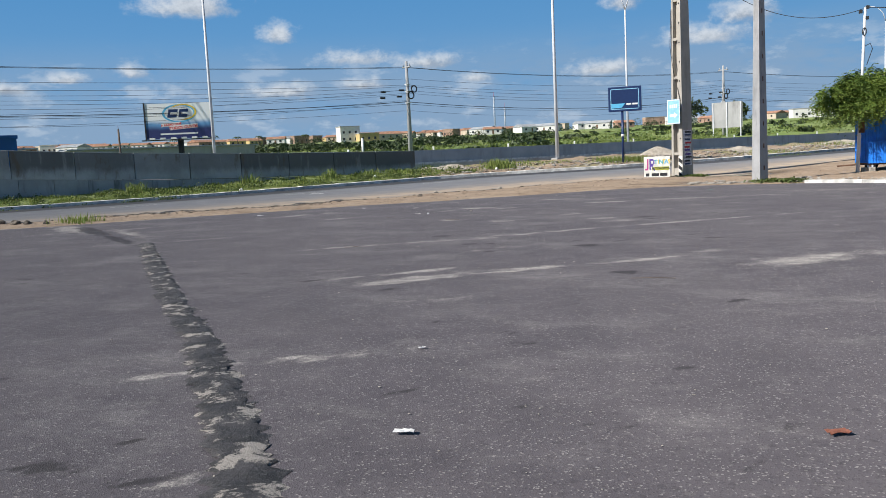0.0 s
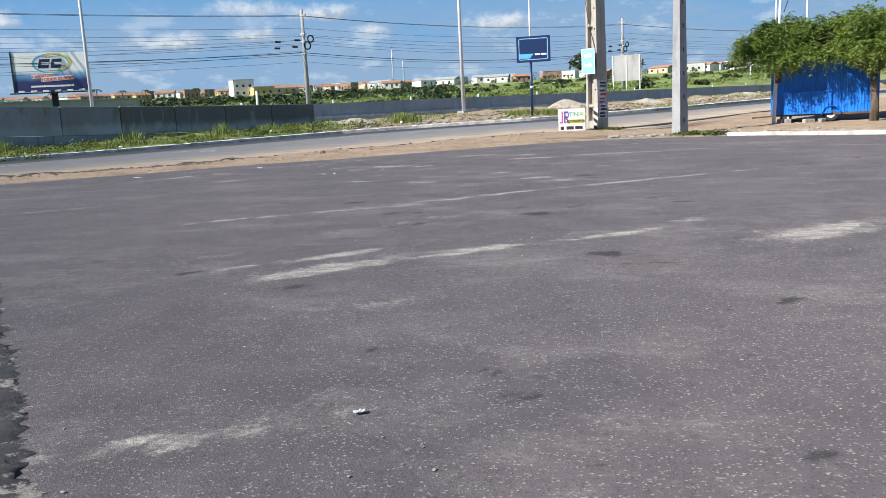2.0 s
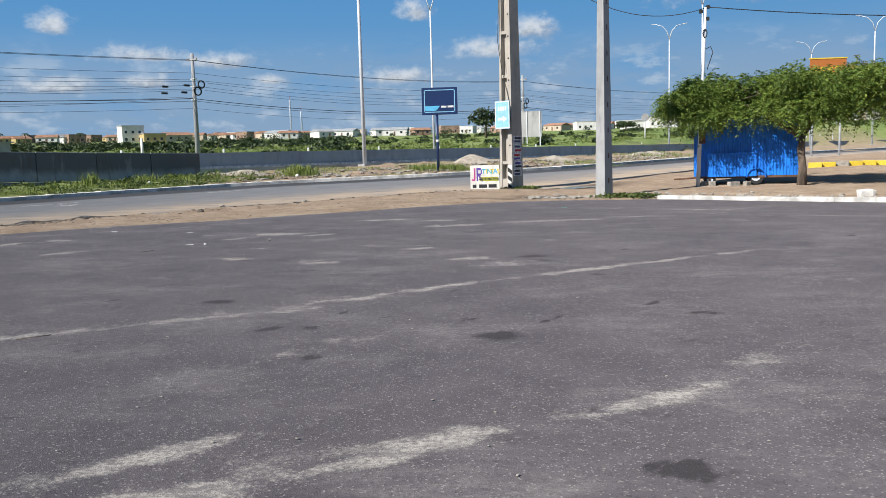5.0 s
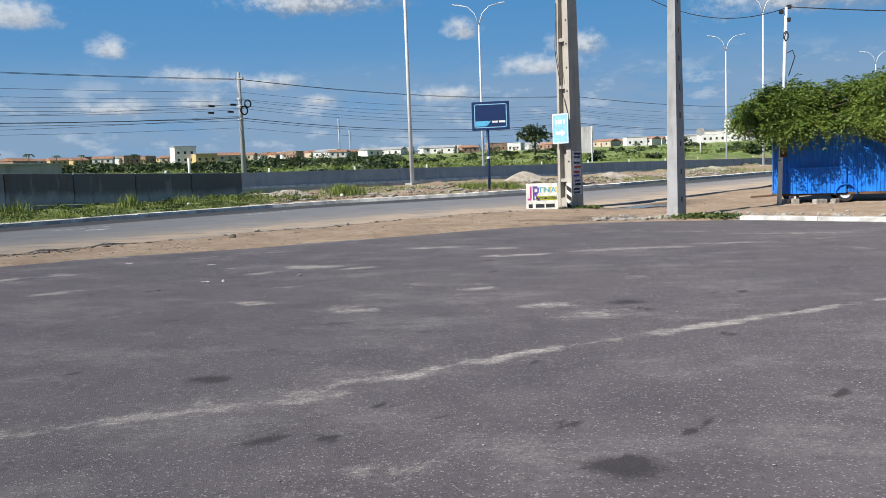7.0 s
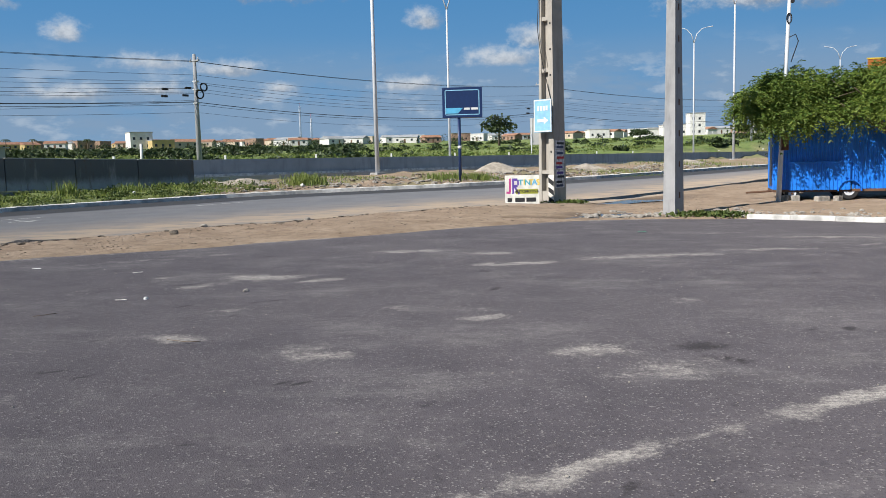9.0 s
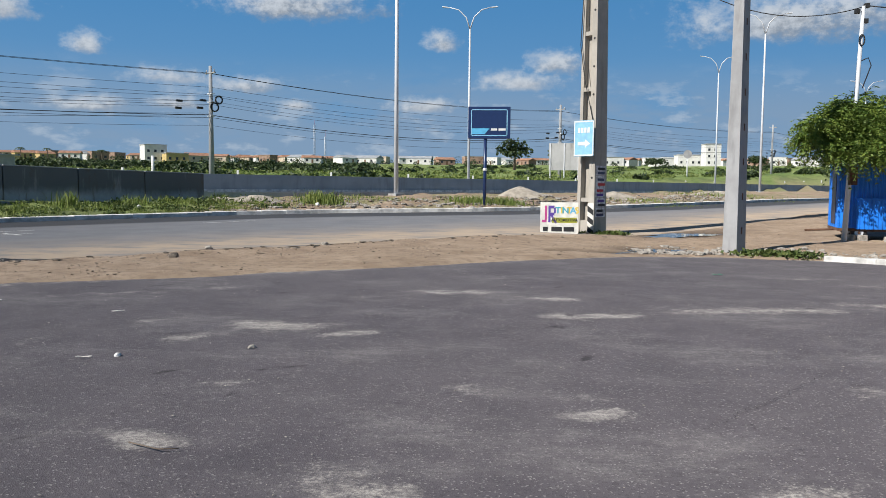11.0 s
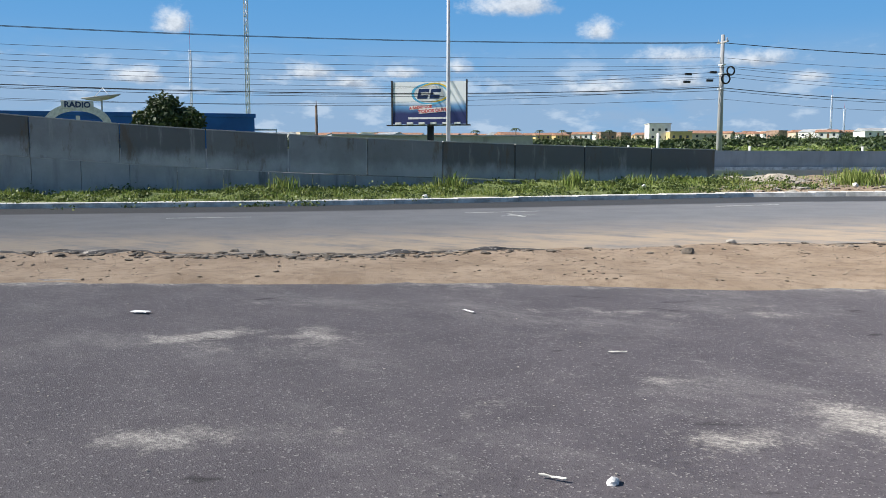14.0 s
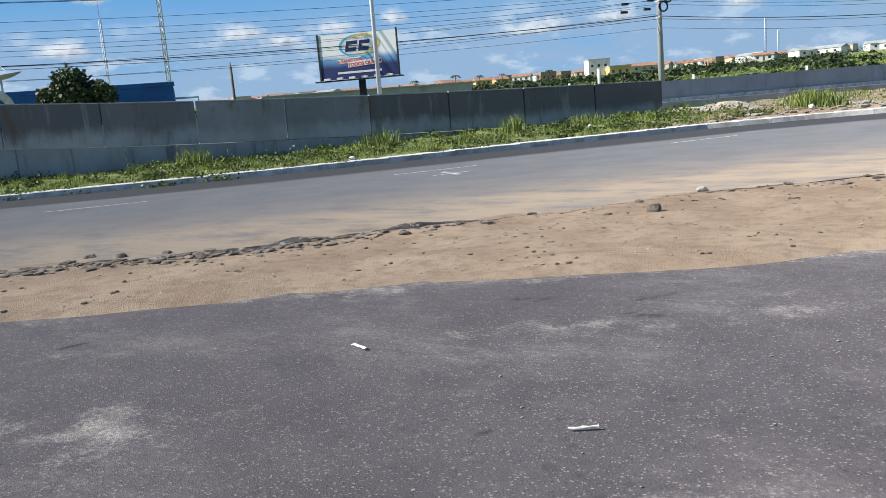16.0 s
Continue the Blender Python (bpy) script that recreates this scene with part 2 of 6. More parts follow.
def earth():
    """Sand verge near by, dry soil and grass farther off."""
    m, nt, b = material("sand_and_field", 0.95)
    p = place_of(nt)
    s = mixed(nt, ramp(nt, noise_of(nt, p, 0.9, 7, 0.65), 0.3, 0.7), (0.27, 0.195, 0.133), (0.40, 0.305, 0.22))
    s = mixed(nt, ramp(nt, noise_of(nt, p, 5, 8, 0.75, (1.0, 1.0, 1.0)), 0.46, 0.62, 0.0, 0.6), s, (0.20, 0.14, 0.095))
    s = mixed(nt, ramp(nt, noise_of(nt, p, 40, 4, 0.7), 0.6, 0.75, 0.0, 0.5), s, (0.52, 0.44, 0.35))
    s = mixed(nt, attribute(nt, "wet"), s, (0.12, 0.085, 0.06))
    g = mixed(nt, ramp(nt, noise_of(nt, p, 0.035, 8, 0.65), 0.35, 0.65), (0.135, 0.20, 0.045), (0.23, 0.27, 0.085))
    g = mixed(nt, ramp(nt, noise_of(nt, p, 0.18, 6, 0.7), 0.5, 0.66, 0.0, 0.75), g, (0.055, 0.095, 0.026))
    g = mixed(nt, ramp(nt, noise_of(nt, p, 1.1, 6, 0.75), 0.5, 0.62, 0.0, 0.6), g, (0.075, 0.115, 0.03))
    g = mixed(nt, ramp(nt, noise_of(nt, p, 0.02, 5, 0.6), 0.58, 0.72, 0.0, 0.6), g, (0.32, 0.25, 0.15))
    c = mixed(nt, attribute(nt, "green"), s, g)
    nt.links.new(c, b.inputs["Base Color"])
    bump(nt, b, calc(nt, "ADD", noise_of(nt, p, 6, 7, 0.7), noise_of(nt, p, 60, 3, 0.7)), 0.03, 0.7)
    return m


def stained_concrete(name, base, dark, scale=1.0):
    m, nt, b = material(name, 0.9)
    p = place_of(nt)
    rnd = nt.nodes.new("ShaderNodeObjectInfo").outputs["Random"]
    c = mixed(nt, ramp(nt, noise_of(nt, p, 0.9 * scale, 6, 0.65), 0.3, 0.7), base, tuple(x * 0.78 for x in base))
    streak = noise_of(nt, p, 2.2 * scale, 5, 0.6, (1.0, 1.0, 0.18))
    c = mixed(nt, calc(nt, "MULTIPLY", ramp(nt, streak, 0.5, 0.72, 0.0, 0.8), ramp(nt, rnd, 0.0, 1.0, 0.35, 1.0)), c, dark)
    c = mixed(nt, ramp(nt, noise_of(nt, p, 30 * scale, 3, 0.7), 0.55, 0.8, 0.0, 0.3), c, tuple(x * 0.6 for x in base))
    nt.links.new(c, b.inputs["Base Color"])
    bump(nt, b, noise_of(nt, p, 25 * scale, 5, 0.7), 0.008, 0.5)
    return m


def panel_concrete():
    m, nt, b = material("cast_panel_concrete", 0.9)
    p = place_of(nt)
    rnd = nt.nodes.new("ShaderNodeObjectInfo").outputs["Random"]
    sp = nt.nodes.new("ShaderNodeSeparateXYZ")
    nt.links.new(coords(nt, "Generated"), sp.inputs[0])
    c = mixed(nt, ramp(nt, noise_of(nt, p, 0.8, 7, 0.65), 0.3, 0.7), (0.47, 0.475, 0.485), (0.34, 0.345, 0.35))
    edge = calc(nt, "ADD", sp.outputs[2], calc(nt, "MULTIPLY", calc(nt, "SUBTRACT", noise_of(nt, p, 1.3, 7, 0.7, (1.0, 1.0, 0.5)), 0.5), 0.6))
    soot = calc(nt, "MULTIPLY", ramp(nt, edge, 0.14, 0.5), ramp(nt, rnd, 0.0, 1.0, 0.35, 0.95))
    c = mixed(nt, soot, c, (0.128, 0.126, 0.124))
    drip = noise_of(nt, p, 2.6, 6, 0.65, (1.0, 1.0, 0.12))
    c = mixed(nt, ramp(nt, drip, 0.58, 0.7, 0.0, 0.55), c, (0.42, 0.41, 0.39))
    c = mixed(nt, ramp(nt, noise_of(nt, p, 2.1, 6, 0.7, (1.0, 1.0, 0.3)), 0.55, 0.68, 0.0, 0.6), c, (0.15, 0.10, 0.06))
    c = mixed(nt, ramp(nt, noise_of(nt, p, 40, 3, 0.7), 0.55, 0.8, 0.0, 0.3), c, (0.16, 0.155, 0.15))
    nt.links.new(c, b.inputs["Base Color"])
    bump(nt, b, noise_of(nt, p, 25, 5, 0.7), 0.008, 0.5)
    return m


def leafy(name, a, c2, trans=0.25):
    m, nt, b = material(name, 0.6)
    rnd = nt.nodes.new("ShaderNodeNewGeometry").outputs["Random Per Island"]
    p = place_of(nt)
    c = mixed(nt, rnd, a, c2)
    c = mixed(nt, ramp(nt, noise_of(nt, p, 0.8, 3, 0.5), 0.4, 0.7, 0.0, 0.5), c, tuple(x * 0.6 for x in a))
    nt.links.new(c, b.inputs["Base Color"])
    t = nt.nodes.new("ShaderNodeBsdfTranslucent")
    nt.links.new(c, t.inputs[0])
    mx = node(nt, "ShaderNodeMixShader", Fac=trans)
    nt.links.new(b.outputs[0], mx.inputs[1])
    nt.links.new(t.outputs[0], mx.inputs[2])
    nt.links.new(mx.outputs[0], nt.nodes["Material Output"].inputs["Surface"])
    return m


M_LOT, M_ROAD, M_EARTH = asphalt_lot(), asphalt_road(), earth()
M_KERB = plain("whitewashed_kerb", (0.66, 0.645, 0.615), 0.85, vary=0.2, scale=2.5, relief=0.004)
M_WALL = stained_concrete("stained_wall_concrete", (0.42, 0.425, 0.435), (0.13, 0.125, 0.12))
M_PANEL = panel_concrete()
M_BARRIER = stained_concrete("barrier_concrete", (0.46, 0.46, 0.455), (0.2, 0.19, 0.18), 0.5)
M_POLE = stained_concrete("pole_concrete", (0.49, 0.455, 0.40), (0.29, 0.265, 0.225), 1.5)
M_POST = stained_concrete("post_concrete", (0.40, 0.40, 0.405), (0.25, 0.25, 0.25), 1.8)
M_UPOLE = stained_concrete("pale_pole_concrete", (0.40, 0.41, 0.42), (0.3, 0.3, 0.3), 0.8)
M_GALV = plain("galvanised_steel", (0.62, 0.64, 0.67), 0.4, 0.0, 0.05, 2.0)
M_WHITE = plain("white_paint", (0.68, 0.68, 0.67), 0.6, vary=0.05)
M_BLUE = plain("blue_paint", (0.014, 0.20, 0.74), 0.45, vary=0.12, scale=2.0)
M_NAVY = plain("navy_paint", (0.012, 0.03, 0.10), 0.35, vary=0.05)
M_SKYBLUE = plain("sky_blue_paint", (0.10, 0.42, 0.66), 0.5, vary=0.06)
M_BLACK = plain("black_rubber", (0.02, 0.02, 0.021), 0.7, vary=0.15)
M_RUST = plain("rusty_steel", (0.14, 0.07, 0.04), 0.8, vary=0.2)
M_BARK = plain("grey_bark", (0.16, 0.12, 0.09), 0.95, vary=0.25, scale=8.0, relief=0.02, streak=(1, 1, 0.25))
M_LEAF = leafy("feathery_leaves", (0.075, 0.15, 0.022), (0.23, 0.29, 0.05), 0.22)
M_BUSH = leafy("bush_leaves", (0.022, 0.043, 0.013), (0.055, 0.085, 0.022), 0.1)
M_GRASS = leafy("grass_blades", (0.13, 0.21, 0.035), (0.32, 0.34, 0.10), 0.3)
M_CLAY = plain("clay_roof_tiles", (0.40, 0.215, 0.14), 0.9, vary=0.18, scale=0.8)
M_CLOD = plain("asphalt_clods", (0.19, 0.16, 0.13), 0.95, vary=0.35, scale=7.0, relief=0.01)
M_GRAVEL = plain("sandy_gravel", (0.33, 0.265, 0.20), 0.95, vary=0.35, scale=3.0)
M_HEAP = plain("grey_sand_heap", (0.40, 0.355, 0.295), 0.95, vary=0.15, scale=3.0, relief=0.02)
M_RUBBLE = plain("brown_rubble", (0.25, 0.20, 0.155), 0.95, vary=0.25, scale=9.0, relief=0.01)
M_STONE = plain("grey_rubble", (0.36, 0.33, 0.29), 0.95, vary=0.2, scale=9.0, relief=0.01)


# ---- mesh helpers ----
def link(name, bm, mat, parent=None, label="", smooth=False):
    me = bpy.data.meshes.new(name)
    bm.to_mesh(me)
    bm.free()
    return place_mesh(name, me, mat, parent, label, smooth)


def place_mesh(name, me, mat, parent=None, label="", smooth=False):
    if mat and not me.materials:
        me.materials.append(mat)
    if smooth:
        me.shade_smooth()
    ob = new(name, me)
    if parent:
        ob.parent = parent
    if label:
        ob["label"] = label
    return ob


def part(name, bm, mat, parent, label="", smooth=False):
    return link(name, bm, mat, parent, label, smooth)


def thing(name, label, category, at=None, group=""):
    ob = new(name)
    if at is not None:
        ob.matrix_basis = at
    return tagged(ob, label, category, group)


def structure(ob, label, category=""):
    return tagged(ob, label, category, kind="structure")


def add_box(bm, lo, hi, m=None, bevel=0.0):
    lo, hi = Vector(lo), Vector(hi)
    r = bmesh.ops.create_cube(bm, size=1.0)["verts"]
    for v in r:
        v.co = Vector((lo[i] + (v.co[i] + 0.5) * (hi[i] - lo[i]) for i in range(3)))
    if bevel:
        edges = {e for v in r for e in v.link_edges}
        out = bmesh.ops.bevel(bm, geom=list(edges), offset=bevel, segments=2, affect="EDGES", profile=0.6)
        r = list({v for f in out["faces"] for v in f.verts} | {v for v in r if v.is_valid})
    if m is not None:
        bmesh.ops.transform(bm, matrix=m, verts=r)
    return r


def box(lo, hi, bevel=0.0, m=None):
    bm = bmesh.new()
    add_box(bm, lo, hi, m, bevel)
    return bm


def add_tube(bm, a, b, ra, rb=None, seg=10):
    a, b = Vector(a), Vector(b)
    rb = ra if rb is None else rb
    q = (b - a).to_track_quat("Z", "Y").to_matrix()
    rings = []
    for p, r in ((a, ra), (b, rb)):
        rings.append([bm.verts.new(p + q @ Vector((r * math.cos(2 * math.pi * i / seg), r * math.sin(2 * math.pi * i / seg), 0))) for i in range(seg)])
    for i in range(seg):
        f = bm.faces.new((rings[0][i], rings[0][(i + 1) % seg], rings[1][(i + 1) % seg], rings[1][i]))
        f.smooth = True
    bm.faces.new(rings[0][::-1])
    bm.faces.new(rings[1])


def tube(pts, radii, seg=10):
    """One swept skin through the points."""
    bm = bmesh.new()
    pts = [Vector(p) for p in pts]
    n, prev, rings = len(pts), None, []
    for k in range(n):
        d = (pts[min(k + 1, n - 1)] - pts[max(k - 1, 0)]).normalized()
        if prev is None:
            side = d.orthogonal().normalized()
        else:
            side = (side - d * side.dot(d)).normalized()
        prev, up = d, d.cross(side)
        rings.append([bm.verts.new(pts[k] + (side * math.cos(2 * math.pi * i / seg) + up * math.sin(2 * math.pi * i / seg)) * radii[k]) for i in range(seg)])
    for a, b in zip(rings[:-1], rings[1:]):
        for i in range(seg):
            bm.faces.new((a[i], a[(i + 1) % seg], b[(i + 1) % seg], b[i])).smooth = True
    bm.faces.new(rings[0][::-1])
    bm.faces.new(rings[-1])
    return bm


def poly_at(line, n):
    """Evenly spaced points along a polyline of (x, y)."""
    p = np.array(line, float)
    d = np.concatenate([[0], np.cumsum(np.hypot(*np.diff(p[:, :2], axis=0).T))])
    s = np.linspace(0, d[-1], n)
    return np.stack([np.interp(s, d, p[:, i]) for i in range(p.shape[1])], 1), d[-1]


def smooth01(x, a, b):
    t = np.clip((x - a) / (b - a), 0, 1)
    return t * t * (3 - 2 * t)


def dist_line(x, y, line):
    """Distance to a polyline, positive on its left-hand (far) side."""
    best = np.full(np.shape(x), 1e9)
    sign = np.ones(np.shape(x))
    for (ax, ay), (bx, by) in zip(line[:-1], line[1:]):
        ux, uy = bx - ax, by - ay
        ll = ux * ux + uy * uy
        t = np.clip(((x - ax) * ux + (y - ay) * uy) / ll, 0, 1)
        d = np.hypot(x - ax - t * ux, y - ay - t * uy)
        side = np.sign(ux * (y - ay) - uy * (x - ax))
        near = d < best - 1e-9
        best, sign = np.where(near, d, best), np.where(near, side, sign)
    return best * sign


_r = np.random.RandomState(7)
_oct = [(_r.uniform(0, 6.28, 2), _r.uniform(-1, 1, 2)) for _ in range(60)]


def rough2(x, y, wave):
    """Smooth pseudo-random relief, about -1 to 1, with features of the given size in metres."""
    z = 0.0
    for i in range(14):
        ph, dr = _oct[i]
        a = 6.28 * i / 14 + dr[0]
        k = 6.28 / wave * (0.7 + 0.8 * abs(dr[1]))
        z = z + np.sin((x * math.cos(a) + y * math.sin(a)) * k + ph[0])
    return z / 5.0


# ---- the ground plan ----
U = Vector((0.634, 0.774, 0)).normalized()          # along the highway and the wall
N = Vector((-U.y, U.x, 0))                           # across it, away from the lot
LOT_EDGE = [(-70, -22), (-25, 10.6), (-17, 16.8), (-13.2, 19.4), (-11, 21.3), (-8, 23.3), (-5.3, 25), (-2.8, 26.8), (0.3, 29.3), (2.6, 30.1), (4.4, 29.65), (5.3, 28.95), (6.95, 27.45), (8.8, 25.65), (9.8, 24.5), (14, 19.8), (60, -32)]
ROAD_NEAR = [(-70, -22.5), (-40, -2), (-24, 13.9), (-16.3, 20.9), (-13.5, 22.8), (-10.9, 25.4), (-8.4, 28.1), (-5.2, 31.2), (-2.8, 33.0), (1.5, 36.4), (6, 41), (12, 48.2), (30, 68), (60, 104), (150, 212)]
ROAD_FAR = [(-90, -48), (-40, 12.6), (-29.0, 26.0), (-16.9, 39.2), (-12.4, 43.6), (-9.5, 45.4), (-3, 47.8), (0.2, 50), (4, 52.8), (12, 61), (30, 81), (60, 117), (150, 226)]
HIGHWAY_W0, HIGHWAY_W1, BARRIER_W = 47.0, 57.6, 58.0


def base_z(x, y):
    a = 0.013 * y + 0.006 * x - 0.31
    a = np.where(y > 64, 0.013 * 64 + 0.002 * (y - 64) + 0.006 * np.minimum(x, 20) - 0.31, a)
    z = np.clip(0.03 * np.log1p(np.exp(np.clip(a / 0.03, -40, 40))), 0, 1.05)
    return z - 0.23 * smooth01(x, -3.5, 3.2) * (1 - smooth01(y, 36.5, 47.0)) * smooth01(y, 18, 29)


def lot_z(x, y):
    return -0.12 * smooth01(y, 18, 29) * smooth01(x, -3.0, 4.0)


def across(x, y):
    return N.x * x + N.y * y


def along(x, y):
    return U.x * x + U.y * y


def ground_z(x, y):
    x, y = np.asarray(x, float), np.asarray(y, float)
    z = base_z(x, y)
    lot, near, far, w = dist_line(x, y, LOT_EDGE), dist_line(x, y, ROAD_NEAR), dist_line(x, y, ROAD_FAR), across(x, y)
    sand = 0.028 + 0.02 * rough2(x, y, 1.3) + 0.03 * rough2(x, y, 5.0)
    z = z + sand - 0.24 * smooth01(-lot, -0.28, 0.65) - 0.12 * smooth01(near, -0.2, 1.0) * smooth01(-far, -0.4, 0.3)
    berm = smooth01(far, 0.3, 1.2) * 0.14 + smooth01(far, 0.8, 5.0) * 0.24
    z = z + berm * (1 + 0.25 * rough2(x, y, 2.5))
    z = z + (0.66 - z) * smooth01(w, HIGHWAY_W0 - 3.5, HIGHWAY_W0 - 0.3) * smooth01(far, 0, 2)
    r = np.hypot(x, y)
    hill = 1.25 + 0.031 * np.clip(r - 80, 0, 640) + 0.25 * rough2(x, y, 40.0) * smooth01(r, 80, 160)
    return z + (hill - z) * smooth01(w, 57.5, 62.0)


def grid_axis(lo, hi, fine_lo, fine_hi, step, grow=1.14):
    mid = list(np.arange(fine_lo, fine_hi + 1e-6, step))
    s, p, left, right = step, fine_lo, [], []
    while p > lo:
        s *= grow
        p -= s
        left.append(max(p, lo))
    s, p = step, mid[-1]
    while p < hi:
        s *= grow
        p += s
        right.append(min(p, hi))
    return np.array(left[::-1] + mid + right)


def sheet(name, X, Y, Z, mat, attrs=None):
    rows, cols = X.shape
    co = np.stack([X, Y, Z], -1).reshape(-1, 3)
    i = np.arange(rows * cols).reshape(rows, cols)
    q = np.stack([i[:-1, :-1], i[:-1, 1:], i[1:, 1:], i[1:, :-1]], -1).reshape(-1, 4)
    me = bpy.data.meshes.new(name)
    me.from_pydata(co.tolist(), [], q.tolist())
    for key, v in (attrs or {}).items():
        a = me.attributes.new(key, "FLOAT", "POINT")
        a.data.foreach_set("value", np.ascontiguousarray(v, dtype=np.float32).ravel())
    me.shade_smooth()
    return place_mesh(name, me, mat)


gx = grid_axis(-3000, 3000, -32, 16, 0.3, 1.13)
gy = grid_axis(-1500, 3500, 15, 56, 0.3, 1.13)
GX, GY = np.meshgrid(gx, gy)
GW, GFAR = across(GX, GY), dist_line(GX, GY, ROAD_FAR)
green = np.clip(smooth01(GW, 57, 60) + smooth01(GFAR, 0.2, 1.0) * smooth01(-GX, 12, 16) * 0.9 * smooth01(GW, 30, 37), 0, 1)
green = np.clip(green + smooth01(GFAR, 0.3, 1.2) * smooth01(GX, -14, -8) * smooth01(rough2(GX, GY, 4.0), 0.0, 0.5) * 0.35, 0, 1)
WET = [(-0.85, 29.75, 0.3, 0.12, 10, -0.01), (0.1, 29.95, 0.3, 0.14, 10, -0.025), (1.15, 31.2, 0.6, 0.42, 20, -0.06), (3.3, 37.0, 1.5, 0.5, 42, -0.005)]  # x, y, half length, half width, turn, level
wet, GZ = np.zeros_like(GX), ground_z(GX, GY)
for a, b, rx, ry, turn, level in WET:
    c, d = math.cos(radians(turn)), math.sin(radians(turn))
    pq = (((GX - a) * c + (GY - b) * d) / (rx * 1.3)) ** 2 + (((GY - b) * c - (GX - a) * d) / (ry * 1.5)) ** 2
    dip = np.exp(-pq ** 2)
    GZ = GZ + (level - 0.03 - GZ) * dip
    wet = np.maximum(wet, np.exp(-(pq / 2.0) ** 2))
ground = structure(sheet("ground", GX, GY, GZ, M_EARTH, {"green": green, "wet": np.clip(wet, 0, 1)}), "sandy verge and rising green field", "ground")

# lot: a sheet of worn asphalt up to the sand
lx = grid_axis(-66, 55, -13, 9, 0.07, 1.1)
edge_y = np.interp(lx, [p[0] for p in LOT_EDGE], [p[1] for p in LOT_EDGE]) + 0.6
edge_y = np.convolve(np.pad(edge_y, 6, "edge"), np.ones(13) / 13, "valid")
tt = np.concatenate([np.linspace(0, 0.5, 12)[:-1], np.linspace(0.5, 1.0, 440)])
LX = np.tile(lx, (len(tt), 1))
LY = -45 + (edge_y[None, :] + 45) * tt[:, None]
LZ = 0.004 * rough2(LX, LY, 6.0) + lot_z(LX, LY)
DUST = [  # x, y, length, width, turn in degrees, strength
    (-2.35, 8.02, 0.62, 0.17, 41, 1.15), (-2.45, 8.62, 0.55, 0.11, 34, 0.9), (-3.1, 8.13, 0.2, 0.05, 36, 0.85), (-1.33, 8.6, 0.55, 0.08, 29, 0.85), (-1.1, 8.85, 0.45, 0.13, 22, 0.75),
    (0.0, 9.38, 0.65, 0.12, 33, 0.75), (1.85, 9.3, 0.75, 0.3, 38, 0.85), (2.9, 9.9, 0.7, 0.25, 25, 0.6),
    (-4.5, 11.4, 0.7, 0.10, 24, 0.75), (-3.4, 11.95, 0.7, 0.10, 26, 0.7), (-2.75, 12.2, 0.4, 0.12, 20, 0.6), (-2.05, 12.85, 0.5, 0.11, 34, 0.72),
    (-1.25, 13.45, 0.5, 0.1, 34, 0.75), (-0.6, 13.9, 0.5, 0.08, 36, 0.5), (0.35, 14.5, 0.7, 0.10, 33, 0.95), (1.3, 15.05, 0.6, 0.10, 31, 0.8), (2.4, 15.7, 0.7, 0.1, 31, 0.5),
    (-2.62, 3.95, 0.35, 0.07, 30, 0.9), (-2.05, 4.42, 0.6, 0.07, 22, 0.7), (-1.4, 4.75, 0.4, 0.06, 22, 0.45), (-1.6, 2.36, 0.14, 0.06, 10, 0.8),
    (-4.5, 19.9, 0.5, 0.28, 5, 0.95), (-3.75, 19.55, 0.32, 0.12, 8, 0.9), (-1.75, 17.0, 0.32, 0.14, 10, 0.85), (-4.3, 16.3, 0.28, 0.13, -25, 0.9),
    (-3.0, 15.65, 0.3, 0.2, 0, 0.6), (-1.75, 20.85, 0.3, 0.13, -15, 0.85), (-1.2, 20.95, 0.4, 0.12, 20, 0.9), (-2.9, 22.7, 0.75, 0.22, 5, 0.65),
    (-1.7, 22.3, 0.5, 0.2, -20, 0.6), (-1.0, 15.7, 0.4, 0.3, 20, 0.5), (-0.6, 15.1, 0.45, 0.3, 30, 0.5), (-5.2, 19.2, 0.5, 0.13, 20, 0.5),
    (-4.25, 17.6, 0.3, 0.12, 40, 0.5), (-2.5, 17.6, 0.25, 0.16, -30, 0.45), (-9.25, 19.1, 0.5, 0.16, 70, 0.8), (-8.5, 19.65, 0.4, 0.25, -20, 0.6),
    (-7.35, 17.6, 0.4, 0.2, 50, 0.5), (-5.2, 19.2, 0.4, 0.2, 30, 0.45), (-5.9, 20.0, 0.8, 0.15, 30, 0.3), (-8.4, 19.7, 0.5, 0.28, 35, 0.5),
    (-6.9, 18.0, 0.3, 0.16, 20, 0.4), (0.6, 21.6, 1.6, 0.3, 12, 0.55), (2.6, 22.4, 1.3, 0.25, 5, 0.5), (-6.2, 22.6, 1.2, 0.2, 35, 0.32),
    (-9.8, 20.6, 1.0, 0.2, 35, 0.3), (4.3, 24.5, 1.5, 0.25, -15, 0.55), (5.5, 21.5, 1.2, 0.25, -30, 0.4), (-14.2, 16.6, 1.8, 0.4, 137, 0.8),
    (-11.3, 15.0, 2.0, 0.2, 137, 0.6), (-8.4, 13.0, 1.5, 0.12, 30, 0.4), (-12.6, 15.8, 1.6, 0.25, 32, 0.5)]
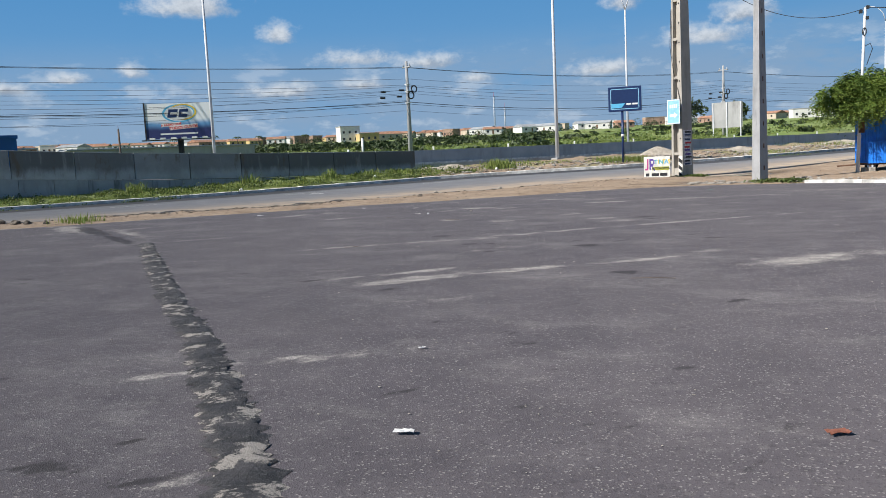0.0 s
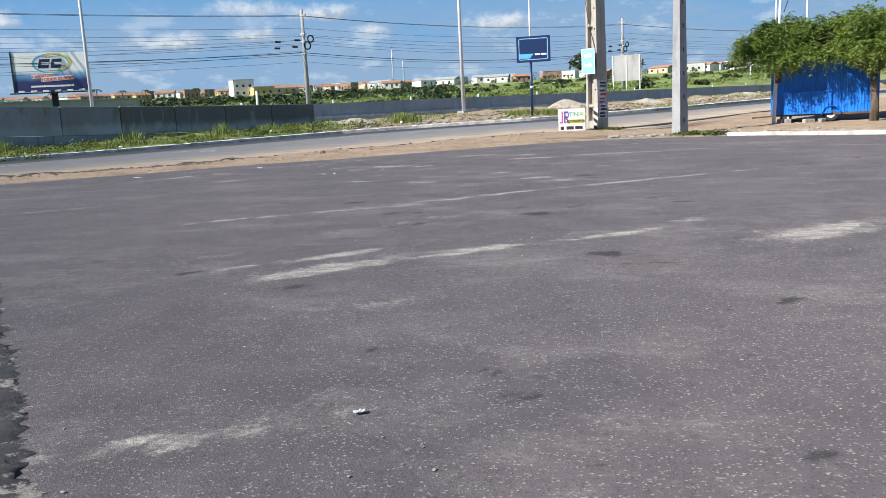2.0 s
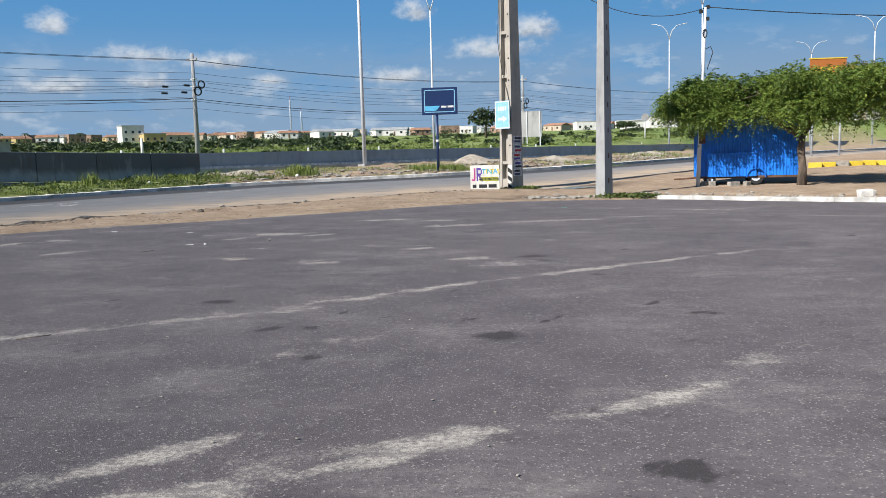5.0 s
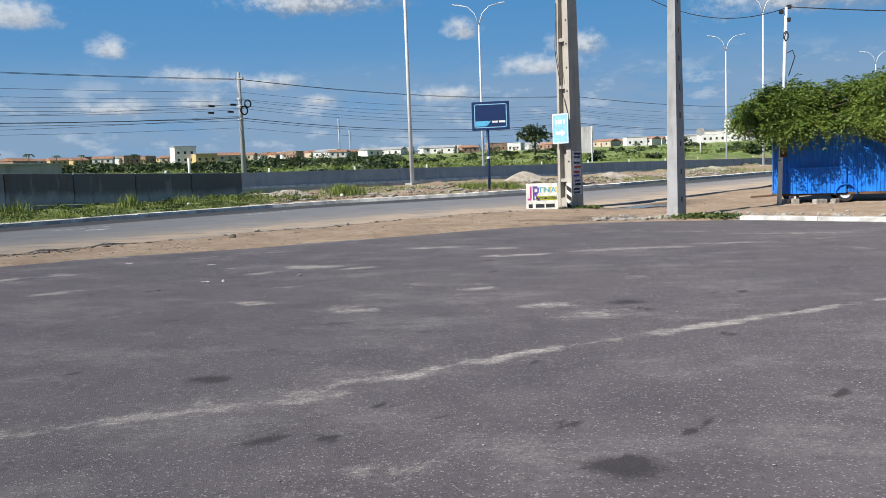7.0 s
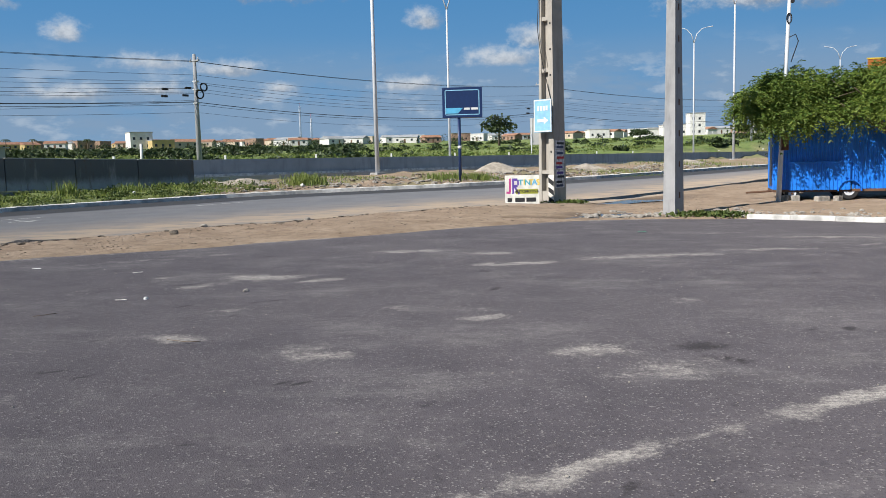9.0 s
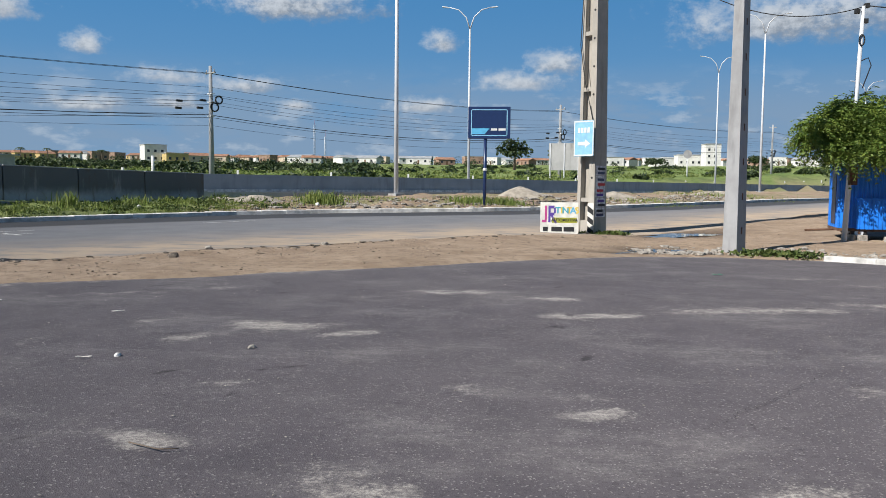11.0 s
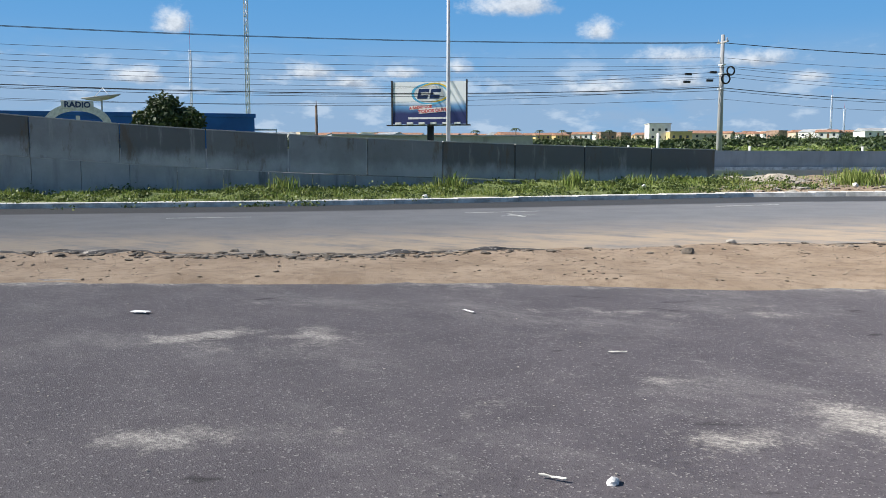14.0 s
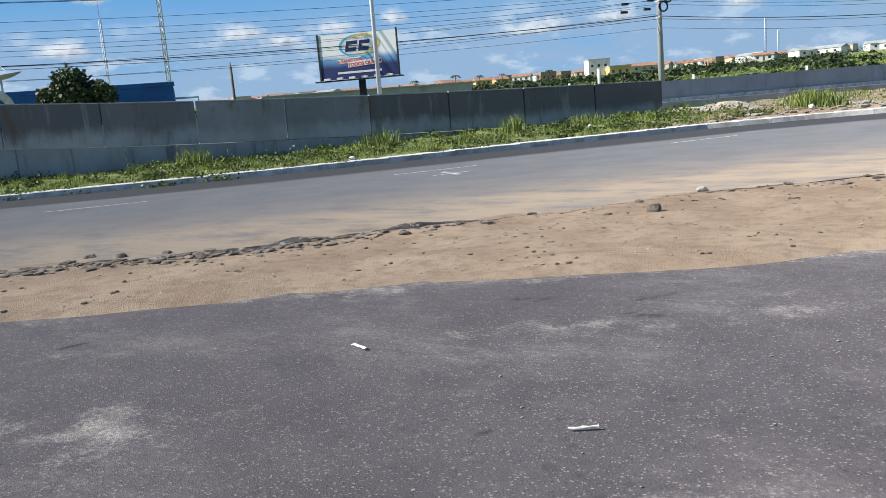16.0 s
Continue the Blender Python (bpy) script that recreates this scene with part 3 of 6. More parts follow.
OIL = [(-0.72, 11.08, 0.2, 0.22, 0, 1.0), (-3.42, 12.78, 0.2, 0.12, 0, 0.9), (-2.02, 12.12, 0.14, 0.09, 0, 1.0), (-1.09, 11.7, 0.13, 0.05, 0, 1.0),
       (0.95, 11.75, 0.16, 0.08, 0, 1.1), (-2.06, 10.57, 0.13, 0.09, 0, 0.9), (-0.06, 8.37, 0.13, 0.06, 0, 1.4), (-2.28, 2.38, 0.3, 0.1, 10, 0.8),
       (-0.27, 3.53, 0.09, 0.06, 0, 0.7), (0.56, 4.47, 0.11, 0.08, 0, 0.7), (-0.2, 15.8, 0.28, 0.18, 0, 0.8), (-13.0, 15.9, 2.2, 0.2, 137, 1.3),
       (-10.4, 13.5, 1.8, 0.14, 137, 1.2), (-8.9, 20.2, 0.2, 0.06, 0, 0.5), (-0.1, 15.35, 0.3, 0.1, -40, 0.8), (0.8, 4.0, 0.2, 0.1, 30, 0.4)]
_rb = random.Random(11)
for _ in range(260):
    _x, _y = _rb.uniform(-12, 8), _rb.uniform(2, 25)
    OIL.append((_x, _y, _rb.uniform(0.05, 0.22), _rb.uniform(0.03, 0.08), _rb.uniform(-40, 60), _rb.uniform(0.4, 1.0)))
for _ in range(70):
    _x, _y = _rb.uniform(-12, 8), _rb.uniform(6, 26)
    DUST.append((_x, _y, _rb.uniform(0.25, 1.3), _rb.uniform(0.08, 0.28), _rb.uniform(10, 50), _rb.uniform(0.12, 0.34)))


WX = LX + 0.05 * rough2(LX, LY, 0.9) + 0.04 * rough2(LX + 3, LY, 0.35)
WY = LY + 0.05 * rough2(LY, LX + 9, 0.9) + 0.04 * rough2(LY, LX + 5, 0.35)


def blotches(rows):
    v = np.zeros_like(LX)
    for a, b, rx, ry, turn, power in rows:
        c, s = math.cos(radians(turn)), math.sin(radians(turn))
        p, q = ((WX - a) * c + (WY - b) * s) / rx, ((WY - b) * c - (WX - a) * s) / ry
        v = np.maximum(v, power * np.exp(-(p * p + q * q) ** 0.85))
    return v


LOT_D, LOT_O = blotches(DUST), blotches(OIL)
LOT_D = np.maximum(LOT_D, 0.6 * smooth01(dist_line(LX, LY, LOT_EDGE), -0.5, 0.4))
lot = structure(sheet("parking_lot", LX, LY, LZ, M_LOT, {"dust": LOT_D, "oil": LOT_O}), "worn grey asphalt lot with dusty patches", "asphalt lot")

# service road
na, _ = poly_at(ROAD_NEAR, 900)
fa, _ = poly_at(ROAD_FAR, 900)
v = np.linspace(0, 1, 60) ** 1.3
RX = na[None, :, 0] + (fa[None, :, 0] - na[None, :, 0]) * v[:, None]
RY = na[None, :, 1] + (fa[None, :, 1] - na[None, :, 1]) * v[:, None]
RZ = base_z(RX, RY) + 0.004
RFAR, RNEAR = -dist_line(RX, RY, ROAD_FAR), dist_line(RX, RY, ROAD_NEAR)
dusty = np.clip(smooth01(-RNEAR, -3.9, -1.0) + 0.28 * smooth01(-RNEAR, -6.5, -3.5), 0, 1) * (0.35 + 0.65 * smooth01(RX, -24, -13))
stain = np.exp(-(((RX + 11.95) * 0.72 + (RY - 24.95) * 0.69) / 1.0) ** 4 - ((-(RX + 11.95) * 0.69 + (RY - 24.95) * 0.72) / 0.3) ** 2)
road = structure(sheet("road", RX, RY, RZ, M_ROAD, {"dust": dusty, "tar": np.maximum(smooth01(-RFAR, -3.1, -2.8) * 0.9, stain * 0.9)}), "grey asphalt service road dusted with sand", "road")

# highway slab and its barrier
def strip(name, w0, w1, z0, z1, s0, s1, mat, lean=0.0):
    bm = bmesh.new()
    add_box(bm, (s0, w0, z0), (s1, w1, z1))
    m = Matrix(((U.x, N.x, 0, 0), (U.y, N.y, 0, 0), (0, 0, 1, 0), (0, 0, 0, 1)))
    bmesh.ops.transform(bm, matrix=m, verts=bm.verts[:])
    return link(name, bm, mat)


highway = structure(strip("highway", HIGHWAY_W0, BARRIER_W - 0.3, 0.4, 0.86, -120, 420, M_ROAD), "raised grey highway carriageway", "road")
barrier = structure(strip("barrier", BARRIER_W - 0.3, BARRIER_W, 0.6, 2.06, -60, 420, M_BARRIER), "long grey concrete highway barrier", "barrier")
structure(strip("barrier_foot", BARRIER_W - 0.62, BARRIER_W - 0.302, 0.6, 1.06, -60, 420, M_KERB), "pale concrete foot of the highway barrier", "barrier")
structure(strip("highway_kerb", HIGHWAY_W0 - 0.3, HIGHWAY_W0 - 0.003, 0.3, 0.98, 22, 420, M_BARRIER), "grey concrete edge kerb of the highway", "kerb")

# retaining wall
WALL0, STEP = Vector((-31.45, 28.85, 0)), 2.8
WU = Vector((0.6335, 0.7737, 0))


def wall_top(k):
    return 1.83 + 1.0 * math.exp(-max(k, -6) / 4.6) - 0.016 * k


wall = structure(new("retaining_wall"), "stained grey precast concrete retaining wall", "wall")
for k in range(-9, 9):
    a, b = WALL0 + WU * (STEP * k), WALL0 + WU * (STEP * (k + 1))
    bm = bmesh.new()
    za, zb = wall_top(k), wall_top(k + 1)
    for p, q, h in ((a, b, 1.31),):
        vs = add_box(bm, (0.022, -0.05, 0), (STEP - 0.022, 0.14, 1), bevel=0.02)
        for vv in vs:
            f = vv.co.x / STEP
            top = za + (zb - za) * f
            vv.co.z = top - h * (1 - vv.co.z)
    ob = part("panel", bm, M_PANEL, wall)
    ob.matrix_basis = Matrix.Translation(a) @ Matrix.Rotation(math.atan2(WU.y, WU.x), 4, "Z")
    bm = bmesh.new()
    for vv in add_box(bm, (0.022, -0.06, 0), (STEP - 0.022, 0.15, 0.035), bevel=0.008):
        vv.co.z += za + (zb - za) * vv.co.x / STEP + 0.002
    ob = part("coping", bm, M_BARRIER, wall)
    ob.matrix_basis = Matrix.Translation(a) @ Matrix.Rotation(math.atan2(WU.y, WU.x), 4, "Z")

for k in range(-16, 12):
    w = 1.54
    s0, s1 = w * k, w * (k + 1)
    if s1 > 7 * STEP:
        continue
    bm = bmesh.new()
    for vv in add_box(bm, (s0 + 0.01, 0.02, 0), (s1 - 0.01, 0.2, 1), bevel=0.01):
        kk = vv.co.x / STEP
        i = math.floor(kk)
        top = (wall_top(i) + (wall_top(i + 1) - wall_top(i)) * (kk - i)) - 1.33
        vv.co.z = -0.1 + (top + 0.1) * vv.co.z
    ob = part("block", bm, M_WALL, wall)
    ob.matrix_basis = Matrix.Translation(WALL0) @ Matrix.Rotation(math.atan2(WU.y, WU.x), 4, "Z")


# ---- kerbs and markings ----
def stone_mesh(name, length, width, height, mat):
    bm = bmesh.new()
    add_box(bm, (-length / 2, -width / 2, -0.2), (length / 2, width / 2, height), bevel=0.012)
    me = bpy.data.meshes.new(name)
    bm.to_mesh(me)
    bm.free()
    me.materials.append(mat)
    return me


def kerb_row(name, label, line, start, stop, length, width, height, offset, lift):
    root = structure(new(name), label, "kerb")
    me = stone_mesh("kerb_stone", length - 0.005, width, height, M_KERB)
    p, total = poly_at(line, 3000)
    d = np.linspace(0, total, 3000)
    rnd = random.Random(3)
    s = start
    while s < stop:
        q = [np.array([np.interp(t, d, p[:, i]) for i in (0, 1)]) for t in (s, s + length)]
        t = (q[1] - q[0]) / np.hypot(*(q[1] - q[0]))
        c = (q[0] + q[1]) / 2 + np.array([-t[1], t[0]]) * offset
        ob = place_mesh("kerb_stone", me, None, root)
        ob.matrix_basis = pose(c[0], c[1], float(base_z(c[0], c[1])) + lift + rnd.uniform(-0.005, 0.005), rnd.uniform(-0.4, 0.4), 0, math.degrees(math.atan2(t[1], t[0])) + rnd.uniform(-0.5, 0.5))
        s += length
    return root


kerb_row("far_kerb", "whitewashed concrete kerb along the service road", ROAD_FAR, 62, 232, 1.0, 0.72, 0.15, 0.36, 0.0)
kerb_row("lot_kerb", "white painted concrete kerb at the lot", LOT_EDGE[10:], 0.0, 26, 1.0, 0.24, 0.12, 0.12, 0.0)


def paint_strip(name, a, b, width, label):
    """A thin worn strip of road paint."""
    a, b = Vector((*a, 0)), Vector((*b, 0))
    t = (b - a).normalized()
    nrm = Vector((-t.y, t.x, 0)) * width / 2
    bm = bmesh.new()
    n = 24
    rnd = random.Random(5)
    rows = []
    for i in range(n + 1):
        c = a.lerp(b, i / n)
        rows.append([bm.verts.new((p.x, p.y, float(base_z(p.x, p.y)) + 0.010)) for p in (c - nrm * rnd.uniform(0.75, 1.05), c + nrm * rnd.uniform(0.75, 1.05))])
    for r, q in zip(rows[:-1], rows[1:]):
        bm.faces.new((r[0], q[0], q[1], r[1]))
    ob = link(name, bm, M_LINE)
    return structure(ob, label, "road marking")


M_LINE = plain("worn_road_paint", (0.55, 0.55, 0.53), 0.8, vary=0.2, scale=5.0)
for c, ln in (((-20.5, 27.7), 2.0), ((-15.8, 33.4), 2.0), ((-25.6, 21.5), 2.0), ((-11.2, 38.9), 2.0)):
    h = (U.x * ln / 2, U.y * ln / 2)
    paint_strip("lane_dash", (c[0] - h[0], c[1] - h[1]), (c[0] + h[0], c[1] + h[1]), 0.11, "worn white lane dash on the road")
paint_strip("arrow_mark", (-15.3, 32.9), (-14.4, 32.2), 0.14, "worn white painted arrow mark on road")
paint_strip("arrow_mark", (-15.0, 32.1), (-14.5, 32.9), 0.10, "worn white painted arrow mark on road")


def hairline(pts, width, seed):
    rnd = random.Random(seed)
    p, total = poly_at(pts, int(max(8, 14 * len(pts))))
    bm = bmesh.new()
    prev = None
    for i in range(len(p)):
        t = p[min(i + 1, len(p) - 1)] - p[max(i - 1, 0)]
        t = t / (np.hypot(*t) + 1e-9)
        o = rnd.uniform(-0.03, 0.03)
        w = width * rnd.uniform(0.3, 1.0) * (1 - 0.8 * abs(2 * i / (len(p) - 1) - 1) ** 3)
        row = [bm.verts.new((p[i][0] - t[1] * (o + k * w), p[i][1] + t[0] * (o + k * w), 0.012 + float(lot_z(p[i][0], p[i][1])))) for k in (-0.5, 0.5)]
        if prev:
            bm.faces.new((prev[0], row[0], row[1], prev[1]))
        prev = row
    ob = part("crack", bm, M_CRACK, lot)
    return ob


M_CRACK = plain("crack_dirt", (0.03, 0.028, 0.028), 0.95, vary=0.2)
for i, pts in enumerate([[(-2.78, 11.67), (-2.6, 11.74), (-2.5, 11.76), (-2.3, 11.9)], [(-1.37, 16.55), (-1.19, 16.75), (-0.67, 17.35), (-0.24, 17.86), (0.23, 18.55)],
                         [(-0.14, 26.2), (-0.6, 24.9), (-1.07, 23.46)], [(-1.62, 21.7), (-2.08, 20.55), (-2.76, 18.98)], [(-3.3, 8.6), (-2.9, 8.7)], [(-5.2, 12.8), (-4.8, 13.4)]]):
    hairline(pts, 0.006, i)

# patched trench across the lot
M_TAR_SHADE, ntt, bt = material("tar_and_gap_shade", 0.75)
pp = place_of(ntt)
ct = mixed(ntt, ramp(ntt, noise_of(ntt, pp, 4.0, 6, 0.7), 0.35, 0.65), (0.020, 0.019, 0.020), (0.058, 0.054, 0.056))
ct = mixed(ntt, ramp(ntt, noise_of(ntt, pp, 3.1, 8, 0.8), 0.535, 0.575, 0.0, 0.9), ct, (0.33, 0.30, 0.27))
ct = mixed(ntt, ramp(ntt, noise_of(ntt, pp, 45.0, 3, 0.7), 0.6, 0.75, 0.0, 0.5), ct, (0.2, 0.19, 0.18))
ntt.links.new(ct, bt.inputs["Base Color"])
bump(ntt, bt, noise_of(ntt, pp, 22.0, 6, 0.75), 0.02, 0.9)
TRENCH = [(-0.22, 0.7), (-0.66, 1.5), (-1.15, 2.28), (-1.64, 3.03), (-2.47, 4.14), (-3.05, 4.95), (-4.1, 6.18), (-6.4, 9.1), (-8.8, 12.2), (-9.1, 12.6)]
tp, tl = poly_at(TRENCH, 420)
tv = np.linspace(-1, 1, 11)
td = np.gradient(tp, axis=0)
td /= np.hypot(*td.T)[:, None]
half = 0.145 + 0.025 * np.sin(np.arange(420) * 0.31) * np.sin(np.arange(420) * 0.077)
TX = tp[:, 0][None] - td[:, 1][None] * half[None] * tv[:, None]
TY = tp[:, 1][None] + td[:, 0][None] * half[None] * tv[:, None]
jag = 0.6 * rough2(TX * 3, TY * 3, 0.35)
TX, TY = TX + jag * 0.05 * tv[:, None] ** 2, TY + jag * 0.05 * tv[:, None] ** 2
TZ = 0.012 + 0.003 * rough2(TX, TY, 0.13) + 0.003 * rough2(TX, TY, 0.5) - 0.014 * (np.abs(tv) ** 3)[:, None]
trench = structure(sheet("trench_patch", TX, TY, TZ, M_TAR_SHADE), "dark tar trench patch broken with pale rubble", "trench patch")

# ---- poles and signs ----
def facing(direction):
    """Turn so that local -y faces the given direction."""
    return Matrix.Rotation(math.atan2(direction[1], direction[0]) + math.pi / 2, 4, "Z")


def gz(x, y):
    return float(ground_z(np.array([x]), np.array([y]))[0])


# puddles
M_WATER, ntw, bw = material("puddle_water", 0.03)
bw.inputs["Base Color"].default_value = (0.03, 0.028, 0.024, 1)
bw.inputs["IOR"].default_value = 1.33
bump(ntw, bw, noise_of(ntw, place_of(ntw), 9.0, 2, 0.5), 0.004, 0.25)
for a, b, rx, ry, turn, level in WET:
    c, d = math.cos(radians(turn)), math.sin(radians(turn))
    bm = bmesh.new()
    ring = []
    for i in range(64):
        th = 2 * math.pi * i / 64
        r = 1 + 0.22 * math.sin(3 * th + a) + 0.13 * math.sin(7 * th + b) + 0.07 * math.sin(13 * th)
        px, py = 1.25 * rx * r * math.cos(th), 1.3 * ry * r * math.sin(th)
        ring.append(bm.verts.new((a + px * c - py * d, b + px * d + py * c, level)))
    bm.faces.new(ring)
    structure(link("water", bm, M_WATER), "shallow muddy puddle reflecting the sky", "puddle")


def lettering(text, size, mat, parent, m, name="lettering", bold=0.0, depth=0.002):
    c = bpy.data.curves.new(name, "FONT")
    c.body, c.size, c.align_x, c.align_y, c.extrude, c.offset, c.resolution_u = text, size, "CENTER", "CENTER", depth, bold, 3
    tmp = bpy.data.objects.new("tmp", c)
    scene.collection.objects.link(tmp)
    me = bpy.data.meshes.new_from_object(tmp.evaluated_get(bpy.context.evaluated_depsgraph_get()))
    bpy.data.objects.remove(tmp)
    ob = place_mesh(name, me, None, parent)
    me.materials.clear()
    me.materials.append(mat)
    ob.matrix_basis = m @ Matrix.Rotation(math.pi / 2, 4, "X")
    return ob


def color_mat(name, c, rough=0.6):
    return plain(name, c, rough, vary=0.06, scale=8.0)


M_RED, M_YELLOW, M_PINK = color_mat("red_paint", (0.55, 0.03, 0.03)), color_mat("yellow_paint", (0.72, 0.52, 0.05)), color_mat("magenta_paint", (0.45, 0.05, 0.22))
M_VIOLET, M_TEAL, M_INK = color_mat("violet_paint", (0.10, 0.05, 0.30)), color_mat("teal_paint", (0.05, 0.35, 0.45)), color_mat("black_ink", (0.015, 0.015, 0.017))
M_PAPER = plain("faded_poster_paper", (0.74, 0.73, 0.74), 0.8, vary=0.25, scale=12.0)
M_LIME = color_mat("olive_yellow_paint", (0.35, 0.36, 0.03))
M_SIGNBLUE = color_mat("pale_blue_sign_paint", (0.25, 0.50, 0.68), 0.4)
M_BOARD = plain("dirty_white_board", (0.70, 0.68, 0.62), 0.7, vary=0.1, scale=5.0)


def big_pole():
    """Tall double-T pole: two flanges with webs between, a plain flat flank, set square to the highway."""
    at = Vector((0.44, 37.05, 0))
    at.z = gz(at.x, at.y) + 0.02
    root = thing("double_t_pole", "tall pale concrete utility pole with recessed ladder face", "utility pole", Matrix.Translation(at) @ facing(-U))
    H, wb, wt, db, dt = 14.0, 0.62, 0.36, 0.68, 0.42

    def tapered(x0, x1, y0, y1, z0, z1):
        bm = bmesh.new()
        for vv in add_box(bm, (0, 0, 0), (1, 1, 1), bevel=0.02):
            z = z0 + vv.co.z * (z1 - z0)
            w, d = wb + (wt - wb) * z / H, db + (dt - db) * z / H
            vv.co = Vector(((x0 + (x1 - x0) * vv.co.x) * w / 2, (y0 + (y1 - y0) * vv.co.y) * d / 2, z))
        return bm

    part("flange", tapered(-1, -0.62, -1, 1, -0.3, H), M_POLE, root)
    part("flange", tapered(0.32, 1, -1, 1, -0.3, H), M_POLE, root)
    part("web", tapered(-0.62, 0.32, -0.35, 0.45, -0.3, H - 0.05), M_POLE, root)
    part("foot", tapered(-0.615, 0.315, -0.9, 0.9, -0.3, 0.45), M_POLE, root)
    z = 1.0
    while z < H - 0.5:
        part("step", tapered(-0.615, 0.315, -0.93, 0.93, z, z + 0.12), M_POLE, root)
        z += 1.62
    # black discs on the solid flange paint the darkness inside bolt holes
    z = 0.9
    while z < 8:
        bm = bmesh.new()
        x, y = 0.66 * (wb + (wt - wb) * z / H) / 2, -(db + (dt - db) * z / H) / 2
        add_tube(bm, (x, y - 0.004, z), (x, y + 0.02, z), 0.035, None, 12)
        part("bolt_hole_shade", bm, M_BLACK, root)
        z += 0.81
    # hazard band on the flange
    for i in range(3):
        bm = bmesh.new()
        lo, hi = 0.0 + i * 0.30, 0.16 + i * 0.30
        vs = [bm.verts.new(c) for c in ((0.09, -0.352, lo + 0.13), (0.292, -0.352, lo), (0.292, -0.352, hi), (0.09, -0.352, hi + 0.13))]
        f = bm.faces.new(vs)
        e = bmesh.ops.extrude_face_region(bm, geom=[f])["geom"]
        bmesh.ops.translate(bm, verts=[q for q in e if isinstance(q, bmesh.types.BMVert)], vec=(0, 0.02, 0))
        part("hazard_stripe", bm, M_INK, root, "black painted hazard stripe")
    bm = box((0.085, -0.346, -0.05), (0.296, -0.33, 0.96))
    part("hazard_band", bm, M_BOARD, root, "worn whitish hazard band")
    # posters on the shaded flank, glued above one another
    rnd = random.Random(4)
    z = 0.55
    for i in range(5):
        h = rnd.uniform(0.26, 0.33)
        x = 0.312 - 0.0186 * z / 2
        poster = part("poster", box((x, -0.27, z), (x + 0.006, 0.24, z + h), 0.002), M_PAPER, root, "faded glued paper poster")
        for j in range(2):
            y0 = -0.23 + rnd.uniform(0, 0.08)
            part("print_bar", box((x + 0.005, y0, z + 0.03 + j * h / 2.3), (x + 0.009, y0 + rnd.uniform(0.33, 0.4), z + 0.03 + j * h / 2.3 + 0.075)), (M_NAVY, M_INK, M_VIOLET, M_RED)[(i + j) % 4], poster)
        z += h + 0.012
    # loose cable down the face
    pts = [Vector((-0.2, -0.33, 7.2)), Vector((-0.26, -0.36, 5.6)), Vector((-0.1, -0.36, 4.6)), Vector((0.2, -0.34, 3.4)), Vector((0.24, -0.335, 2.6))]
    part("cable", tube(pts, [0.012] * 5, 6), M_BLACK, root)
    # direction sign strapped to the pole
    sign = thing("direction_sign", "pale blue street sign with white arrow", "street sign", Matrix.Translation((0.12, 36.54, 2.8)) @ facing(-U))
    part("plate", box((-0.34, -0.012, -0.52), (0.34, 0.012, 0.52), 0.008), M_SIGNBLUE, sign)
    bm = bmesh.new()
    for lo, hi in (((-0.335, -0.016, 0.47), (0.335, -0.0125, 0.505)), ((-0.335, -0.016, -0.505), (0.335, -0.0125, -0.47)), ((-0.335, -0.0162, -0.47), (-0.305, -0.0127, 0.47)), ((0.305, -0.0162, -0.47), (0.335, -0.0127, 0.47))):
        add_box(bm, lo, hi)
    part("border", bm, M_WHITE, sign, "white painted border")
    for i in range(4):
        part("letter_bar", box((-0.2 + i * 0.108, -0.018, 0.16), (-0.2 + i * 0.108 + 0.075, -0.0125, 0.31), 0.006), M_WHITE, sign, "white painted bar")
    bm = bmesh.new()
    prof = [(-0.2, -0.1), (0.05, -0.1), (0.05, -0.03), (0.22, -0.15), (0.05, -0.27), (0.05, -0.2), (-0.2, -0.2)]
    f = bm.faces.new([bm.verts.new((x, -0.018, z)) for x, z in prof])
    e = bmesh.ops.extrude_face_region(bm, geom=[f])["geom"]
    bmesh.ops.translate(bm, verts=[q for q in e if isinstance(q, bmesh.types.BMVert)], vec=(0, 0.006, 0))
    part("arrow", bm, M_WHITE, sign, "white arrow pointing right")
    part("bracket", box((-0.05, 0.01, -0.3), (0.2, 0.12, -0.26)), M_GALV, sign)
    part("bracket", box((-0.05, 0.01, 0.26), (0.2, 0.12, 0.30)), M_GALV, sign)
    return at


POLE_AT = big_pole()


